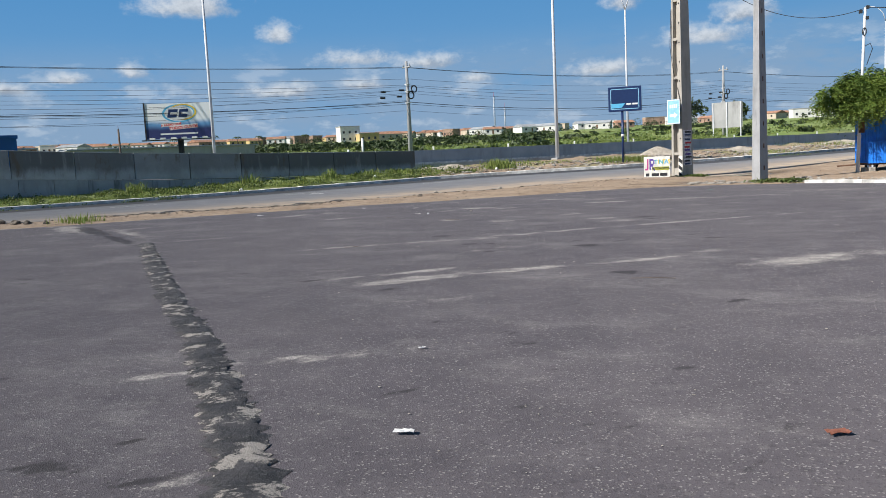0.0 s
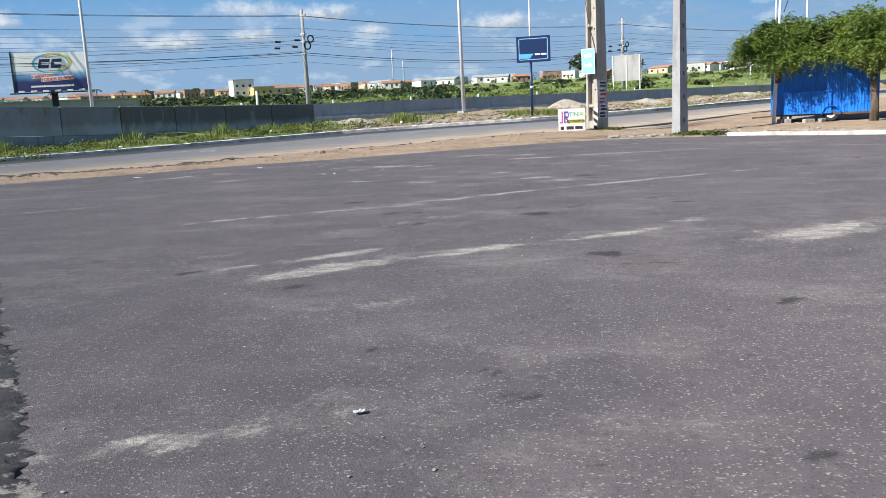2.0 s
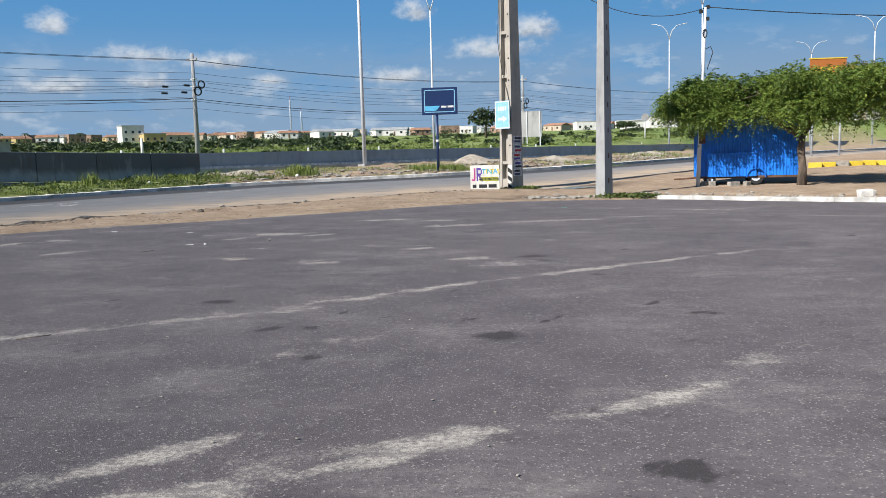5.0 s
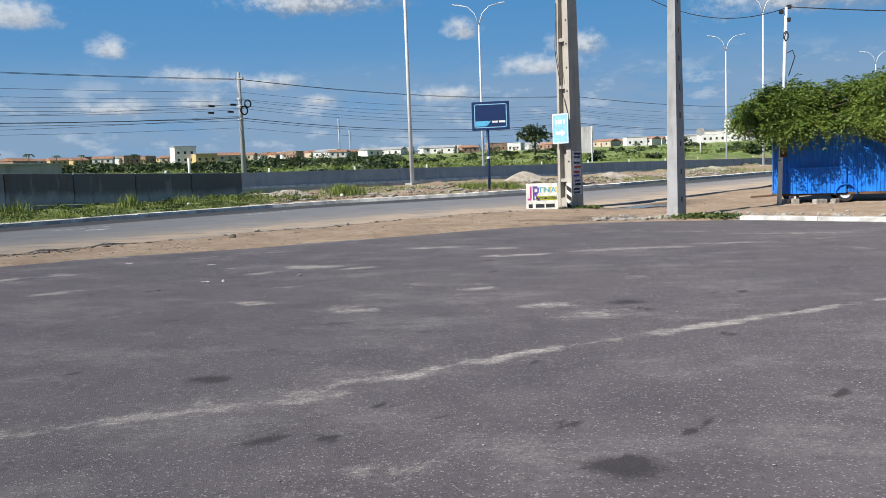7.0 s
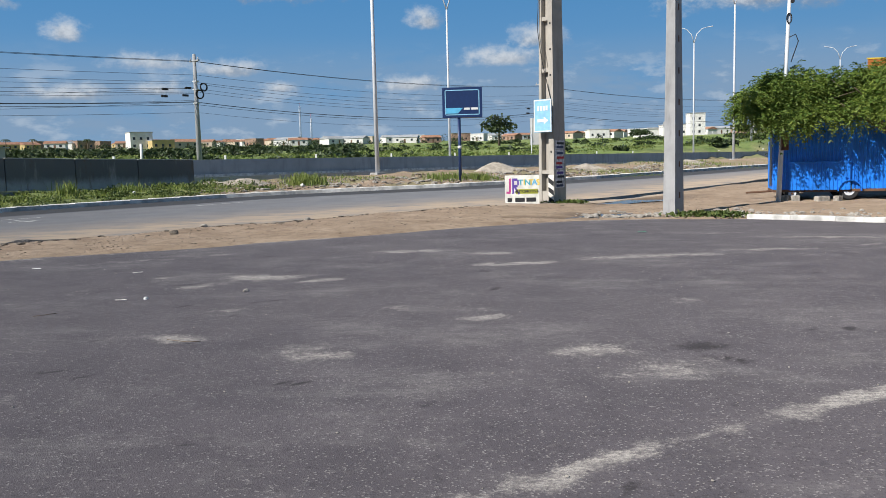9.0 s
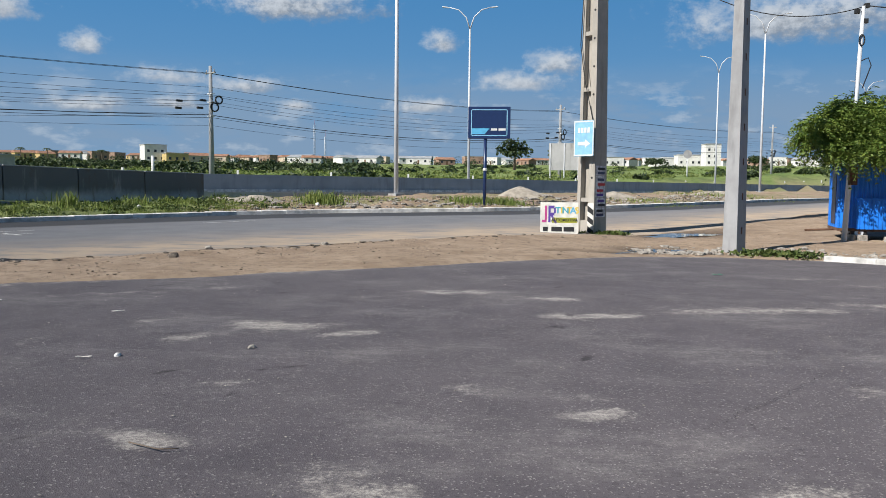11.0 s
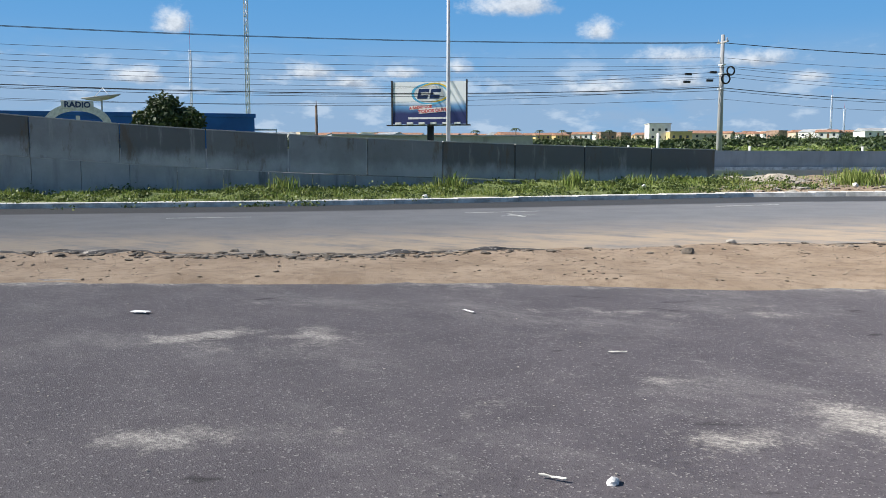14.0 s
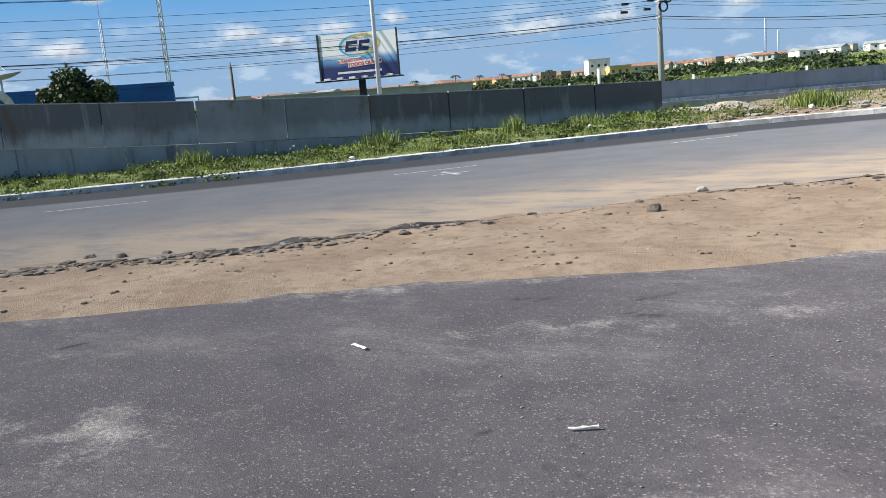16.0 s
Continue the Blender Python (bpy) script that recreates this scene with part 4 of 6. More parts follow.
def paint_board():
    x, y = -0.6, 35.9
    root = thing("advert_board", "hand-painted white paint shop board leaning by pole", "sign board", Matrix.Translation((x, y, gz(x, y) - 0.03)) @ facing((-0.05, -1)) @ Matrix.Rotation(radians(-6), 4, "X"))
    part("panel", box((-0.54, -0.015, 0.0), (0.54, 0.015, 0.98), 0.006), M_BOARD, root)
    # two big hand-painted initials as colour blocks
    bm = bmesh.new()
    add_box(bm, (-0.41, -0.021, 0.46), (-0.35, -0.0155, 0.88))
    add_box(bm, (-0.49, -0.021, 0.40), (-0.36, -0.0155, 0.47))
    part("painted_initial", bm, M_PINK, root)
    bm = bmesh.new()
    add_box(bm, (-0.31, -0.021, 0.40), (-0.25, -0.0155, 0.88))
    add_box(bm, (-0.25, -0.021, 0.80), (-0.14, -0.0155, 0.88))
    add_box(bm, (-0.25, -0.021, 0.60), (-0.14, -0.0155, 0.68))
    add_box(bm, (-0.15, -0.0212, 0.66), (-0.1, -0.0157, 0.82))
    add_box(bm, (-0.03, -0.021, -0.14), (0.03, -0.0155, 0.14), Matrix.Translation((-0.16, 0, 0.5)) @ Matrix.Rotation(radians(-32), 4, "Y"))
    part("painted_initial", bm, M_VIOLET, root)
    for i, (ch, mt) in enumerate(zip("TINTAS", (M_TEAL, M_YELLOW, M_TEAL, M_YELLOW, M_SKYBLUE, M_YELLOW))):
        lettering(ch, 0.25, mt, root, Matrix.Translation((-0.04 + i * 0.108, -0.018, 0.74)), "letter", 0.006)
    part("name_band", box((-0.2, -0.021, 0.39), (0.5, -0.0155, 0.54), 0.004), M_LIME, root)
    lettering("AUTOMOTIVA", 0.115, M_INK, root, Matrix.Translation((0.15, -0.0235, 0.465)), "lettering", 0.004)
    for i, (x0, w) in enumerate(((-0.46, 0.14), (-0.22, 0.3), (0.13, 0.3))):
        part("number_bar", box((x0, -0.021, 0.14), (x0 + w, -0.0155, 0.27), 0.004), M_INK, root, "black painted bar")


paint_board()


def concrete_post():
    x, y = 3.18, 31.82
    root = thing("concrete_post", "tapered grey concrete lighting post with slots", "post", Matrix.Translation((x, y, gz(x, y) - 0.05)) @ facing(-U))
    H = 9.2
    bm = bmesh.new()
    for vv in add_box(bm, (-0.5, -0.5, 0), (0.5, 0.5, 1), bevel=0.03):
        f = 1 - 0.5 * vv.co.z
        vv.co = Vector((vv.co.x * 0.35 * f, vv.co.y * 0.50 * f, vv.co.z * H))
    part("shaft", bm, M_POST, root)
    # dark boxes on the uncut shaft; their colour paints the shade inside slots
    for i in range(11):
        z = 0.5 + i * 0.8
        f = 1 - 0.5 * z / H
        part("slot", box((0.175 * f - 0.012, -0.035 * f, z), (0.175 * f + 0.004, 0.035 * f, z + 0.16)), M_RUST, root, "dark raised patch painting a slot's shade")


concrete_post()


def cable_post():
    x, y = 7.0, 35.05
    z = gz(x, y) - 0.1
    root = thing("cable_post", "thin leaning pale post carrying cables", "post", Matrix.Translation((x, y, z)))
    part("shaft", tube([(0, 0, 0), (0.24, 0, 6.35)], [0.075, 0.05], 10), M_GALV, root)
    part("meter_box", box((0.02, -0.17, 1.62), (0.22, -0.05, 2.1), 0.01), M_RUST, root, "rusty brown meter box")
    for dz, dx in ((5.9, 0.1), (6.15, -0.12), (6.3, 0.12)):
        part("clamp", box((0.2 + dx - 0.06, -0.06, dz), (0.2 + dx + 0.06, 0.06, dz + 0.12), 0.01), M_BLACK, root)
    bm = bmesh.new()
    for i in range(14):
        a0, a1 = 2 * math.pi * i / 14, 2 * math.pi * (i + 1) / 14
        add_tube(bm, (0.2 + 0.07 * math.cos(a0), -0.08, 5.45 + 0.14 * math.sin(a0)), (0.2 + 0.07 * math.cos(a1), -0.08, 5.45 + 0.14 * math.sin(a1)), 0.018, None, 6)
    part("cable_coil", bm, M_BLACK, root)
    part("hook", tube([(0.2, 0, 4.9), (0.42, 0, 5.0), (0.5, 0, 4.8), (0.3, 0, 4.2)], [0.015] * 4, 6), M_BLACK, root)


cable_post()


def totem():
    x, y = -2.78, 49.7
    z = gz(x, y)
    root = thing("roadside_sign", "navy blue lightbox sign on a steel post", "road sign", Matrix.Translation((x, y, z)) @ facing((-0.02, -1)))
    part("post", tube([(-0.17, 0, -0.2), (-0.17, 0, 3.2)], [0.075, 0.075], 12), M_NAVY, root)
    part("collar", tube([(-0.17, 0, 1.55), (-0.17, 0, 1.68)], [0.1, 0.1], 12), M_WHITE, root)
    t = 3.53 - z
    part("cabinet", box((-0.95, -0.12, t), (0.95, 0.12, t + 1.43), 0.02), M_NAVY, root)
    bm = bmesh.new()
    for lo, hi in (((-0.78, -0.127, t + 1.27), (0.78, -0.1215, t + 1.31)), ((-0.78, -0.127, t + 0.12), (0.78, -0.1215, t + 0.16)), ((-0.82, -0.1272, t + 0.16), (-0.78, -0.1217, t + 1.27)), ((0.78, -0.1272, t + 0.16), (0.82, -0.1217, t + 1.27))):
        add_box(bm, lo, hi)
    part("border", bm, M_SIGNBLUE, root, "pale blue border line")
    bm = bmesh.new()
    f = bm.faces.new([bm.verts.new((a, -0.1275, t + b)) for a, b in ((-0.775, 0.2), (-0.2, 0.2), (0.02, 0.46), (-0.775, 0.46))])
    e = bmesh.ops.extrude_face_region(bm, geom=[f])["geom"]
    bmesh.ops.translate(bm, verts=[q for q in e if isinstance(q, bmesh.types.BMVert)], vec=(0, 0.005, 0))
    part("colour_band", bm, M_SKYBLUE, root, "light blue slanted band")
    for a, b in ((0.08, 0.36), (0.42, 0.74)):
        part("name_bar", box((a, -0.128, t + 0.36), (b, -0.1215, t + 0.46), 0.004), M_WHITE, root, "white name bar")


totem()


def street_lamp(x, y, split, tip, turn, group="tall street lamps"):
    z = gz(x, y) - 0.1
    root = thing("street_lamp", "tall white steel street lamp with twin arms", "street lamp", Matrix.Translation((x, y, z)) @ Matrix.Rotation(turn, 4, "Z"), group)
    h, t = split - z, tip - z
    part("shaft", tube([(0, 0, 0), (0, 0, h)], [0.125, 0.075], 12), M_GALV, root)
    part("base_plate", box((-0.3, -0.3, -0.1), (0.3, 0.3, 0.16), 0.02), M_BARRIER, root)
    for sgn in (-1, 1):
        pts = [Vector((0, 0, h)), Vector((sgn * 0.35, 0, h + (t - h) * 0.55)), Vector((sgn * 1.0, 0, h + (t - h) * 0.88)), Vector((sgn * 1.9, 0, t))]
        part("arm", tube(pts, [0.06, 0.05, 0.045, 0.04], 8), M_GALV, root)
        part("lamp_head", box((-0.3, -0.11, -0.04), (0.3, 0.11, 0.05), 0.03, Matrix.Translation((sgn * 2.15, 0, t)) @ Matrix.Rotation(-sgn * radians(8), 4, "Y")), M_GALV, root)
    return root


AX = math.atan2(N.y, N.x)
for lx_, ly_, sp, tp_, rot in ((-7.72, 55.6, 15.2, 16.8, AX), (-32.2, 52.8, 15.5, 17.2, AX), (-4.95, 85.6, 15.1, 17.0, 0.0), (26.3, 123.6, 16.5, 18.6, 0.0),
                               (22.7, 93.2, 16.0, 17.9, 0.0), (51.8, 118.2, 16.0, 18.0, 0.0), (53.8, 144.0, 16.0, 18.0, 0.0)):
    street_lamp(lx_, ly_, sp, tp_, rot)


UPOLES = [(-122, -33), (-74.6, 24.5), (-27.1, 82.5), (5.8, 122.6), (51, 178), (96, 233)]
WIRES = [(10.95, 0.35, 0.03), (10.8, -0.35, 0.03), (9.7, 0.0, 0.022), (9.1, 0.3, 0.022), (8.9, -0.25, 0.022), (8.55, 0.25, 0.022), (8.2, -0.2, 0.022), (7.35, 0.15, 0.05), (7.1, -0.15, 0.028), (6.45, 0.1, 0.02)]


def utility_pole(x, y, top):
    z = gz(x, y) - 0.2
    root = thing("utility_pole", "slim concrete utility pole with cable coils and boxes", "utility pole", Matrix.Translation((x, y, z)) @ Matrix.Rotation(math.atan2(U.y, U.x), 4, "Z"), "utility poles along the highway")
    h = top - z
    part("shaft", tube([(0, 0, 0), (0, 0, h)], [0.26, 0.14], 8), M_UPOLE, root)
    part("crossarm", box((-0.07, -0.75, h - 0.65), (0.07, 0.75, h - 0.53), 0.01), M_POST, root)
    for yy in (-0.6, 0.0, 0.6):
        part("insulator", tube([(0, yy, h - 0.53), (0, yy, h - 0.3)], [0.05, 0.035], 8), M_BARRIER, root)
    for r, dz, dx in ((0.33, 8.65 - z, 0.62), (0.36, 8.0 - z, 0.2)):
        bm = bmesh.new()
        for i in range(18):
            a0, a1 = 2 * math.pi * i / 18, 2 * math.pi * (i + 1) / 18
            add_tube(bm, (dx + r * math.cos(a0), -0.3, dz + r * math.sin(a0)), (dx + r * math.cos(a1), -0.3, dz + r * math.sin(a1)), 0.065, None, 6)
        part("cable_coil", bm, M_BLACK, root)
    for dx, dz in ((-0.9, 8.5), (-1.2, 7.85), (-3.1, 8.3), (-3.2, 7.7)):
        part("splice_box", box((dx - 0.28, -0.34, dz - z - 0.09), (dx + 0.28, -0.16, dz - z + 0.09), 0.03), M_BLACK, root)
    for dz in (9.1, 8.4, 7.2):
        part("bracket", box((-0.16, -0.36, dz - z), (0.16, 0.3, dz - z + 0.08)), M_GALV, root)


for (ux, uy), tp_ in zip(UPOLES, (11.3, 11.4, 11.5, 12.2, 13.9, 14.0)):
    utility_pole(ux, uy, tp_)


def wire(pts, r, sag, label, group, n=14):
    """One cable hung from point to point."""
    out = []
    for a, b in zip(pts[:-1], pts[1:]):
        a, b = Vector(a), Vector(b)
        for i in range(n):
            f = i / n
            p = a.lerp(b, f)
            p.z -= 4 * sag * f * (1 - f)
            out.append(p)
    out.append(Vector(pts[-1]))
    return tagged(link("cable", tube(out, [r] * len(out), 5), M_BLACK), label, "cable", group)


for zz, off, r in WIRES:
    lift = (0, 0, 0, 0.5, 1.6, 2.0)
    wire([(ux + N.x * off, uy + N.y * off, zz + lift[i]) for i, (ux, uy) in enumerate(UPOLES)], r * 0.6, 0.75 + 0.3 * (zz < 9), "black overhead cable strung between utility poles", "overhead cables")
for i, (za, zb) in enumerate(((8.3, 6.9), (7.7, 6.3), (7.0, 7.4), (6.3, 6.2))):
    wire([(UPOLES[1][0], UPOLES[1][1], za), (UPOLES[2][0], UPOLES[2][1], zb + 1.2)], 0.012, 1.4, "thin black cable drooping between utility poles", "overhead cables")
wire([(POLE_AT.x, POLE_AT.y, 8.1), (30, 30.5, 9.3)], 0.016, 0.35, "thin black cable passing the concrete pole", "near cables", 20)
wire([(POLE_AT.x, POLE_AT.y, 9.6), (7.2, 35.05, 6.2)], 0.013, 1.3, "thin black cable drooping to leaning post", "near cables", 20)
wire([(7.22, 35.05, 6.25), (24, 33.5, 5.6)], 0.016, 0.4, "thin black cable from leaning post onward", "near cables", 20)


# ---- trailer, trees and the corner beside the lot ----
def corrugated(x0, x1, z0, z1, y, pitch=0.11, depth=0.022, axis="x"):
    """A ribbed sheet of some thickness, ribs upright."""
    bm = bmesh.new()
    n = max(2, int(round((x1 - x0) / pitch)))
    p = (x1 - x0) / n
    prof = []
    for i in range(n):
        a = x0 + i * p
        prof += [(a, 0.0), (a + 0.30 * p, 0.0), (a + 0.42 * p, -depth), (a + 0.80 * p, -depth), (a + 0.92 * p, 0.0)]
    prof.append((x1, 0.0))
    rows = []
    for zz in (z0, z1):
        for dy in (0.0, 0.03):
            rows.append([bm.verts.new((a, y + d * (dy == 0) + dy, zz) if axis == "x" else (y + d * (dy == 0) + dy, a, zz)) for a, d in prof])
    f0, b0, f1, b1 = rows
    for i in range(len(prof) - 1):
        bm.faces.new((f0[i], f0[i + 1], f1[i + 1], f1[i]))
        bm.faces.new((b0[i + 1], b0[i], b1[i], b1[i + 1]))
        bm.faces.new((f1[i], f1[i + 1], b1[i + 1], b1[i]))
        bm.faces.new((f0[i + 1], f0[i], b0[i], b0[i + 1]))
    bm.faces.new((f0[0], f1[0], b1[0], b0[0]))
    bm.faces.new((f0[-1], b0[-1], b1[-1], f1[-1]))
    bmesh.ops.recalc_face_normals(bm, faces=bm.faces[:])
    return bm


def wheel(parent, x, y, r):
    w = part("wheel", tube([(x, y - 0.08, r), (x, y - 0.06, r), (x, y + 0.07, r), (x, y + 0.09, r)], [r * 0.9, r, r, r * 0.9], 28), M_BLACK, parent, "black rubber tyre")
    part("rim", tube([(x, y - 0.09, r), (x, y - 0.05, r)], [r * 0.55, r * 0.6], 20), M_GALV, w, "grey steel rim")
    part("hub", tube([(x, y - 0.12, r), (x, y - 0.08, r)], [r * 0.16, r * 0.2], 12), M_RUST, w)


def trailer():
    x0, x1, y0, y1, zb, zt = 0.0, 3.65, 0.0, 2.0, 0.32, 2.32
    at = Vector((7.0, 35.45, gz(8.5, 36)))
    root = thing("trailer", "bright blue corrugated metal food trailer on wheels", "trailer", Matrix.Translation(at) @ Matrix.Rotation(radians(-14), 4, "Z"))
    part("front_panel", corrugated(x0 + 0.03, x1, zb, zt, y0), M_BLUE, root)
    part("end_panel", corrugated(y0 + 0.05, y1 - 0.05, zb, zt, x0, axis="y"), M_BLUE, root)
    part("end_panel", box((x1, y0, zb), (x1 + 0.03, y1, zt), 0.004), M_BLUE, root)
    part("back_panel", box((x0, y1, zb), (x1, y1 + 0.03, zt), 0.004), M_BLUE, root)
    part("roof", box((x0 - 0.06, y0 - 0.08, zt), (x1 + 0.06, y1 + 0.08, zt + 0.05), 0.012), M_BLUE, root)
    part("floor_frame", box((x0 - 0.02, y0 - 0.02, zb - 0.08), (x1 + 0.02, y1 + 0.02, zb - 0.002), 0.01), M_RUST, root)
    flap = part("serving_flap", corrugated(x0 + 0.42, x0 + 2.1, zb - 0.02, zb + 0.78, y0 - 0.09), M_BLUE, root, "folded blue serving flap")
    part("flap_rail", box((x0 + 0.40, y0 - 0.13, zb + 0.775), (x0 + 2.12, y0 - 0.03, zb + 0.83), 0.01), M_BLUE, flap)
    for xx in (x0 + 0.41, x1 - 0.03):
        part("corner_post", box((xx - 0.04, y0 - 0.035, zb), (xx + 0.02, y0 - 0.004, zt), 0.006), M_BLUE, root)
    part("door_frame", box((x0 - 0.035, y0 + 0.5, zb + 0.1), (x0 - 0.004, y0 + 1.25, zt - 0.1), 0.01), M_NAVY, root)
    bm = bmesh.new()
    for a in range(12):
        t0, t1 = math.pi * a / 12, math.pi * (a + 1) / 12
        add_box(bm, (-0.05, -0.16, 0.30), (0.05, 0.12, 0.325), Matrix.Translation((x0 + 2.08, y0, 0.27)) @ Matrix.Rotation(t0 - math.pi / 2 + 0.13, 4, "Y"))
    part("mudguard", bm, M_BLUE, root)
    for xx, r in ((x0 + 2.08, 0.275), (x0 + 0.52, 0.2)):
        wheel(root, xx, y0 + 0.08, r)
        wheel(root, xx, y1 - 0.12, r)
    part("axle", tube([(x0 + 2.08, y0 + 0.1, 0.27), (x0 + 2.08, y1 - 0.1, 0.27)], [0.035, 0.035], 8), M_RUST, root)
    part("axle", tube([(x0 + 0.52, y0 + 0.1, 0.2), (x0 + 0.52, y1 - 0.1, 0.2)], [0.03, 0.03], 8), M_RUST, root)
    part("drawbar", tube([(x0 + 0.4, 1.0, 0.26), (x0 - 0.75, 1.0, 0.2)], [0.035, 0.03], 8), M_RUST, root)
    for i, (bx, by, w) in enumerate(((7.55, 35.2, 0.22), (8.25, 34.98, 0.42), (8.7, 34.95, 0.2), (7.3, 35.3, 0.2))):
        bm = box((-w / 2, -0.1, -0.02), (w / 2, 0.1, 0.15), 0.02)
        for vv in bm.verts:
            vv.co += Vector((noise.noise(vv.co * 7) * 0.02, noise.noise(vv.co * 9 + Vector((3, 0, 0))) * 0.02, 0))
        ob = tagged(link("chock_block", bm, M_STONE), "rough pale concrete block chocking the trailer", "concrete block", "trailer chocks")
        ob.matrix_basis = pose(bx, by, gz(bx, by), 0, 0, 17 * i)


trailer()


def leaf_mesh(name, pos, size, rnd, mat, droop=0.5, aspect=0.32):
    """Many small folded leaves at the given points."""
    n = len(pos)
    d = rnd.normal(size=(n, 3))
    d[:, 2] = d[:, 2] * 0.5 - droop
    d /= np.linalg.norm(d, axis=1)[:, None]
    side = np.cross(d, rnd.normal(size=(n, 3)))
    side /= np.linalg.norm(side, axis=1)[:, None]
    ln = size * rnd.uniform(0.6, 1.4, n)[:, None]
    nrm = np.cross(d, side)
    a, b = pos, pos + d * ln
    m = pos + d * ln * 0.45 + nrm * ln * 0.08
    l, r = m + side * ln * aspect, m - side * ln * aspect
    co = np.stack([a, l, b, r], 1).reshape(-1, 3)
    me = bpy.data.meshes.new(name)
    me.from_pydata(co.tolist(), [], np.arange(4 * n).reshape(-1, 4).tolist())
    me.materials.append(mat)
    return me


def lobed(rnd, lobes, per, thick=0.45):
    out = []
    for cx, cy, cz, rx, ry, rz in lobes:
        v = rnd.normal(size=(per, 3))
        v /= np.linalg.norm(v, axis=1)[:, None]
        r = 1 - thick * rnd.uniform(0, 1, per) ** 1.6
        r = r * (1 + 0.22 * np.sin(5 * v[:, 0] + 3 * v[:, 2] + cx) * np.cos(4 * v[:, 1] + cz))
        p = v * r[:, None] * np.array([rx, ry, rz]) + np.array([cx, cy, cz])
        out.append(p)
    return np.concatenate(out)


def sprays(rnd, lobes, per, leaflets, reach):
    """Points and directions of leaflets set in pairs along drooping sprays that stand out of the lobes."""
    pos, way = [], []
    for cx, cy, cz, rx, ry, rz in lobes:
        v = rnd.normal(size=(per, 3))
        v[:, 2] += 0.15
        v /= np.linalg.norm(v, axis=1)[:, None]
        p0 = v * np.array([rx, ry, rz]) * rnd.uniform(0.35, 1.0, (per, 1)) + np.array([cx, cy, cz])
        d = v * np.array([1.0, 1.0, 0.35]) + rnd.normal(size=(per, 3)) * 0.35
        d /= np.linalg.norm(d, axis=1)[:, None]
        ln = reach * rnd.uniform(0.6, 1.3, (per, 1))
        side = np.cross(d, np.array([0, 0, 1.0])) + 1e-6
        side /= np.linalg.norm(side, axis=1)[:, None]
        for k in range(leaflets):
            f = (k // 2 + 1) / (leaflets / 2)
            q = p0 + d * ln * f
            q[:, 2] -= 0.55 * ln[:, 0] * f * f
            sg = 1 if k % 2 else -1
            pos.append(q)
            way.append(sg * side * 0.8 + d * 0.55 + np.array([0, 0, -0.45]) + rnd.normal(size=(per, 3)) * 0.2)
    return np.concatenate(pos), np.concatenate(way)


def leaflet_mesh(name, pos, way, size, rnd, mat, aspect=0.2):
    n = len(pos)
    d = way / np.linalg.norm(way, axis=1)[:, None]
    side = np.cross(d, rnd.normal(size=(n, 3)) * 0.6 + np.array([0, 0, 1.0]))
    side /= np.linalg.norm(side, axis=1)[:, None]
    ln = size * rnd.uniform(0.7, 1.3, (n, 1))
    m = pos + d * ln * 0.5
    co = np.stack([pos, m + side * ln * aspect, pos + d * ln, m - side * ln * aspect], 1).reshape(-1, 3)
    me = bpy.data.meshes.new(name)
    me.from_pydata(co.tolist(), [], np.arange(4 * n).reshape(-1, 4).tolist())
    me.materials.append(mat)
    return me


def shade_tree(name, label, x, y, trunk_h, lobes, per, limbs, seed, leaf=0.10, trunk_r=0.13, yellow=0):
    rnd = np.random.RandomState(seed)
    z = gz(x, y) - 0.08
    root = thing(name, label, "tree", Matrix.Translation((x, y, z)))
    part("trunk", tube([(0, 0, 0), (0.03, 0.02, trunk_h * 0.35), (-0.05, 0.0, trunk_h * 0.7), (0.02, 0.03, trunk_h)], [trunk_r * 1.35, trunk_r, trunk_r * 0.9, trunk_r * 0.8], 12), M_BARK, root, smooth=False)
    for (a, b, c) in limbs:
        s0 = Vector((0.0, 0.02, trunk_h * rnd.uniform(0.88, 0.98)))
        e = Vector((a, b, c))
        mid = s0.lerp(e, 0.5) + Vector((rnd.uniform(-0.15, 0.15), rnd.uniform(-0.15, 0.15), 0.42))
        part("limb", tube([s0, mid, e], [trunk_r * 0.6, trunk_r * 0.38, trunk_r * 0.14], 8), M_BARK, root)
        for _ in range(3):
            f = mid.lerp(e, rnd.uniform(0.0, 0.8))
            part("limb", tube([f, f + Vector((rnd.uniform(-0.8, 0.8), rnd.uniform(-0.8, 0.8), rnd.uniform(0.1, 0.7)))], [trunk_r * 0.2, 0.012], 6), M_BARK, root)
    pts, way = sprays(rnd, lobes, per, 14, 0.42)
    place_mesh("crown", leaflet_mesh("crown", pts, way, leaf, rnd, M_LEAF), None, root)
    if yellow:
        top = [l for l in lobes if l[2] > 3.0][:2]
        pts, way = sprays(rnd, [(l[0], l[1], l[2] + l[5] * 0.5, l[3] * 0.6, l[4] * 0.6, l[5] * 0.6) for l in top], yellow, 14, 0.4)
        place_mesh("dry_leaves", leaflet_mesh("dry_leaves", pts, way, leaf, rnd, M_DRY), None, root, "yellowing dry leaf sprays")
    return root


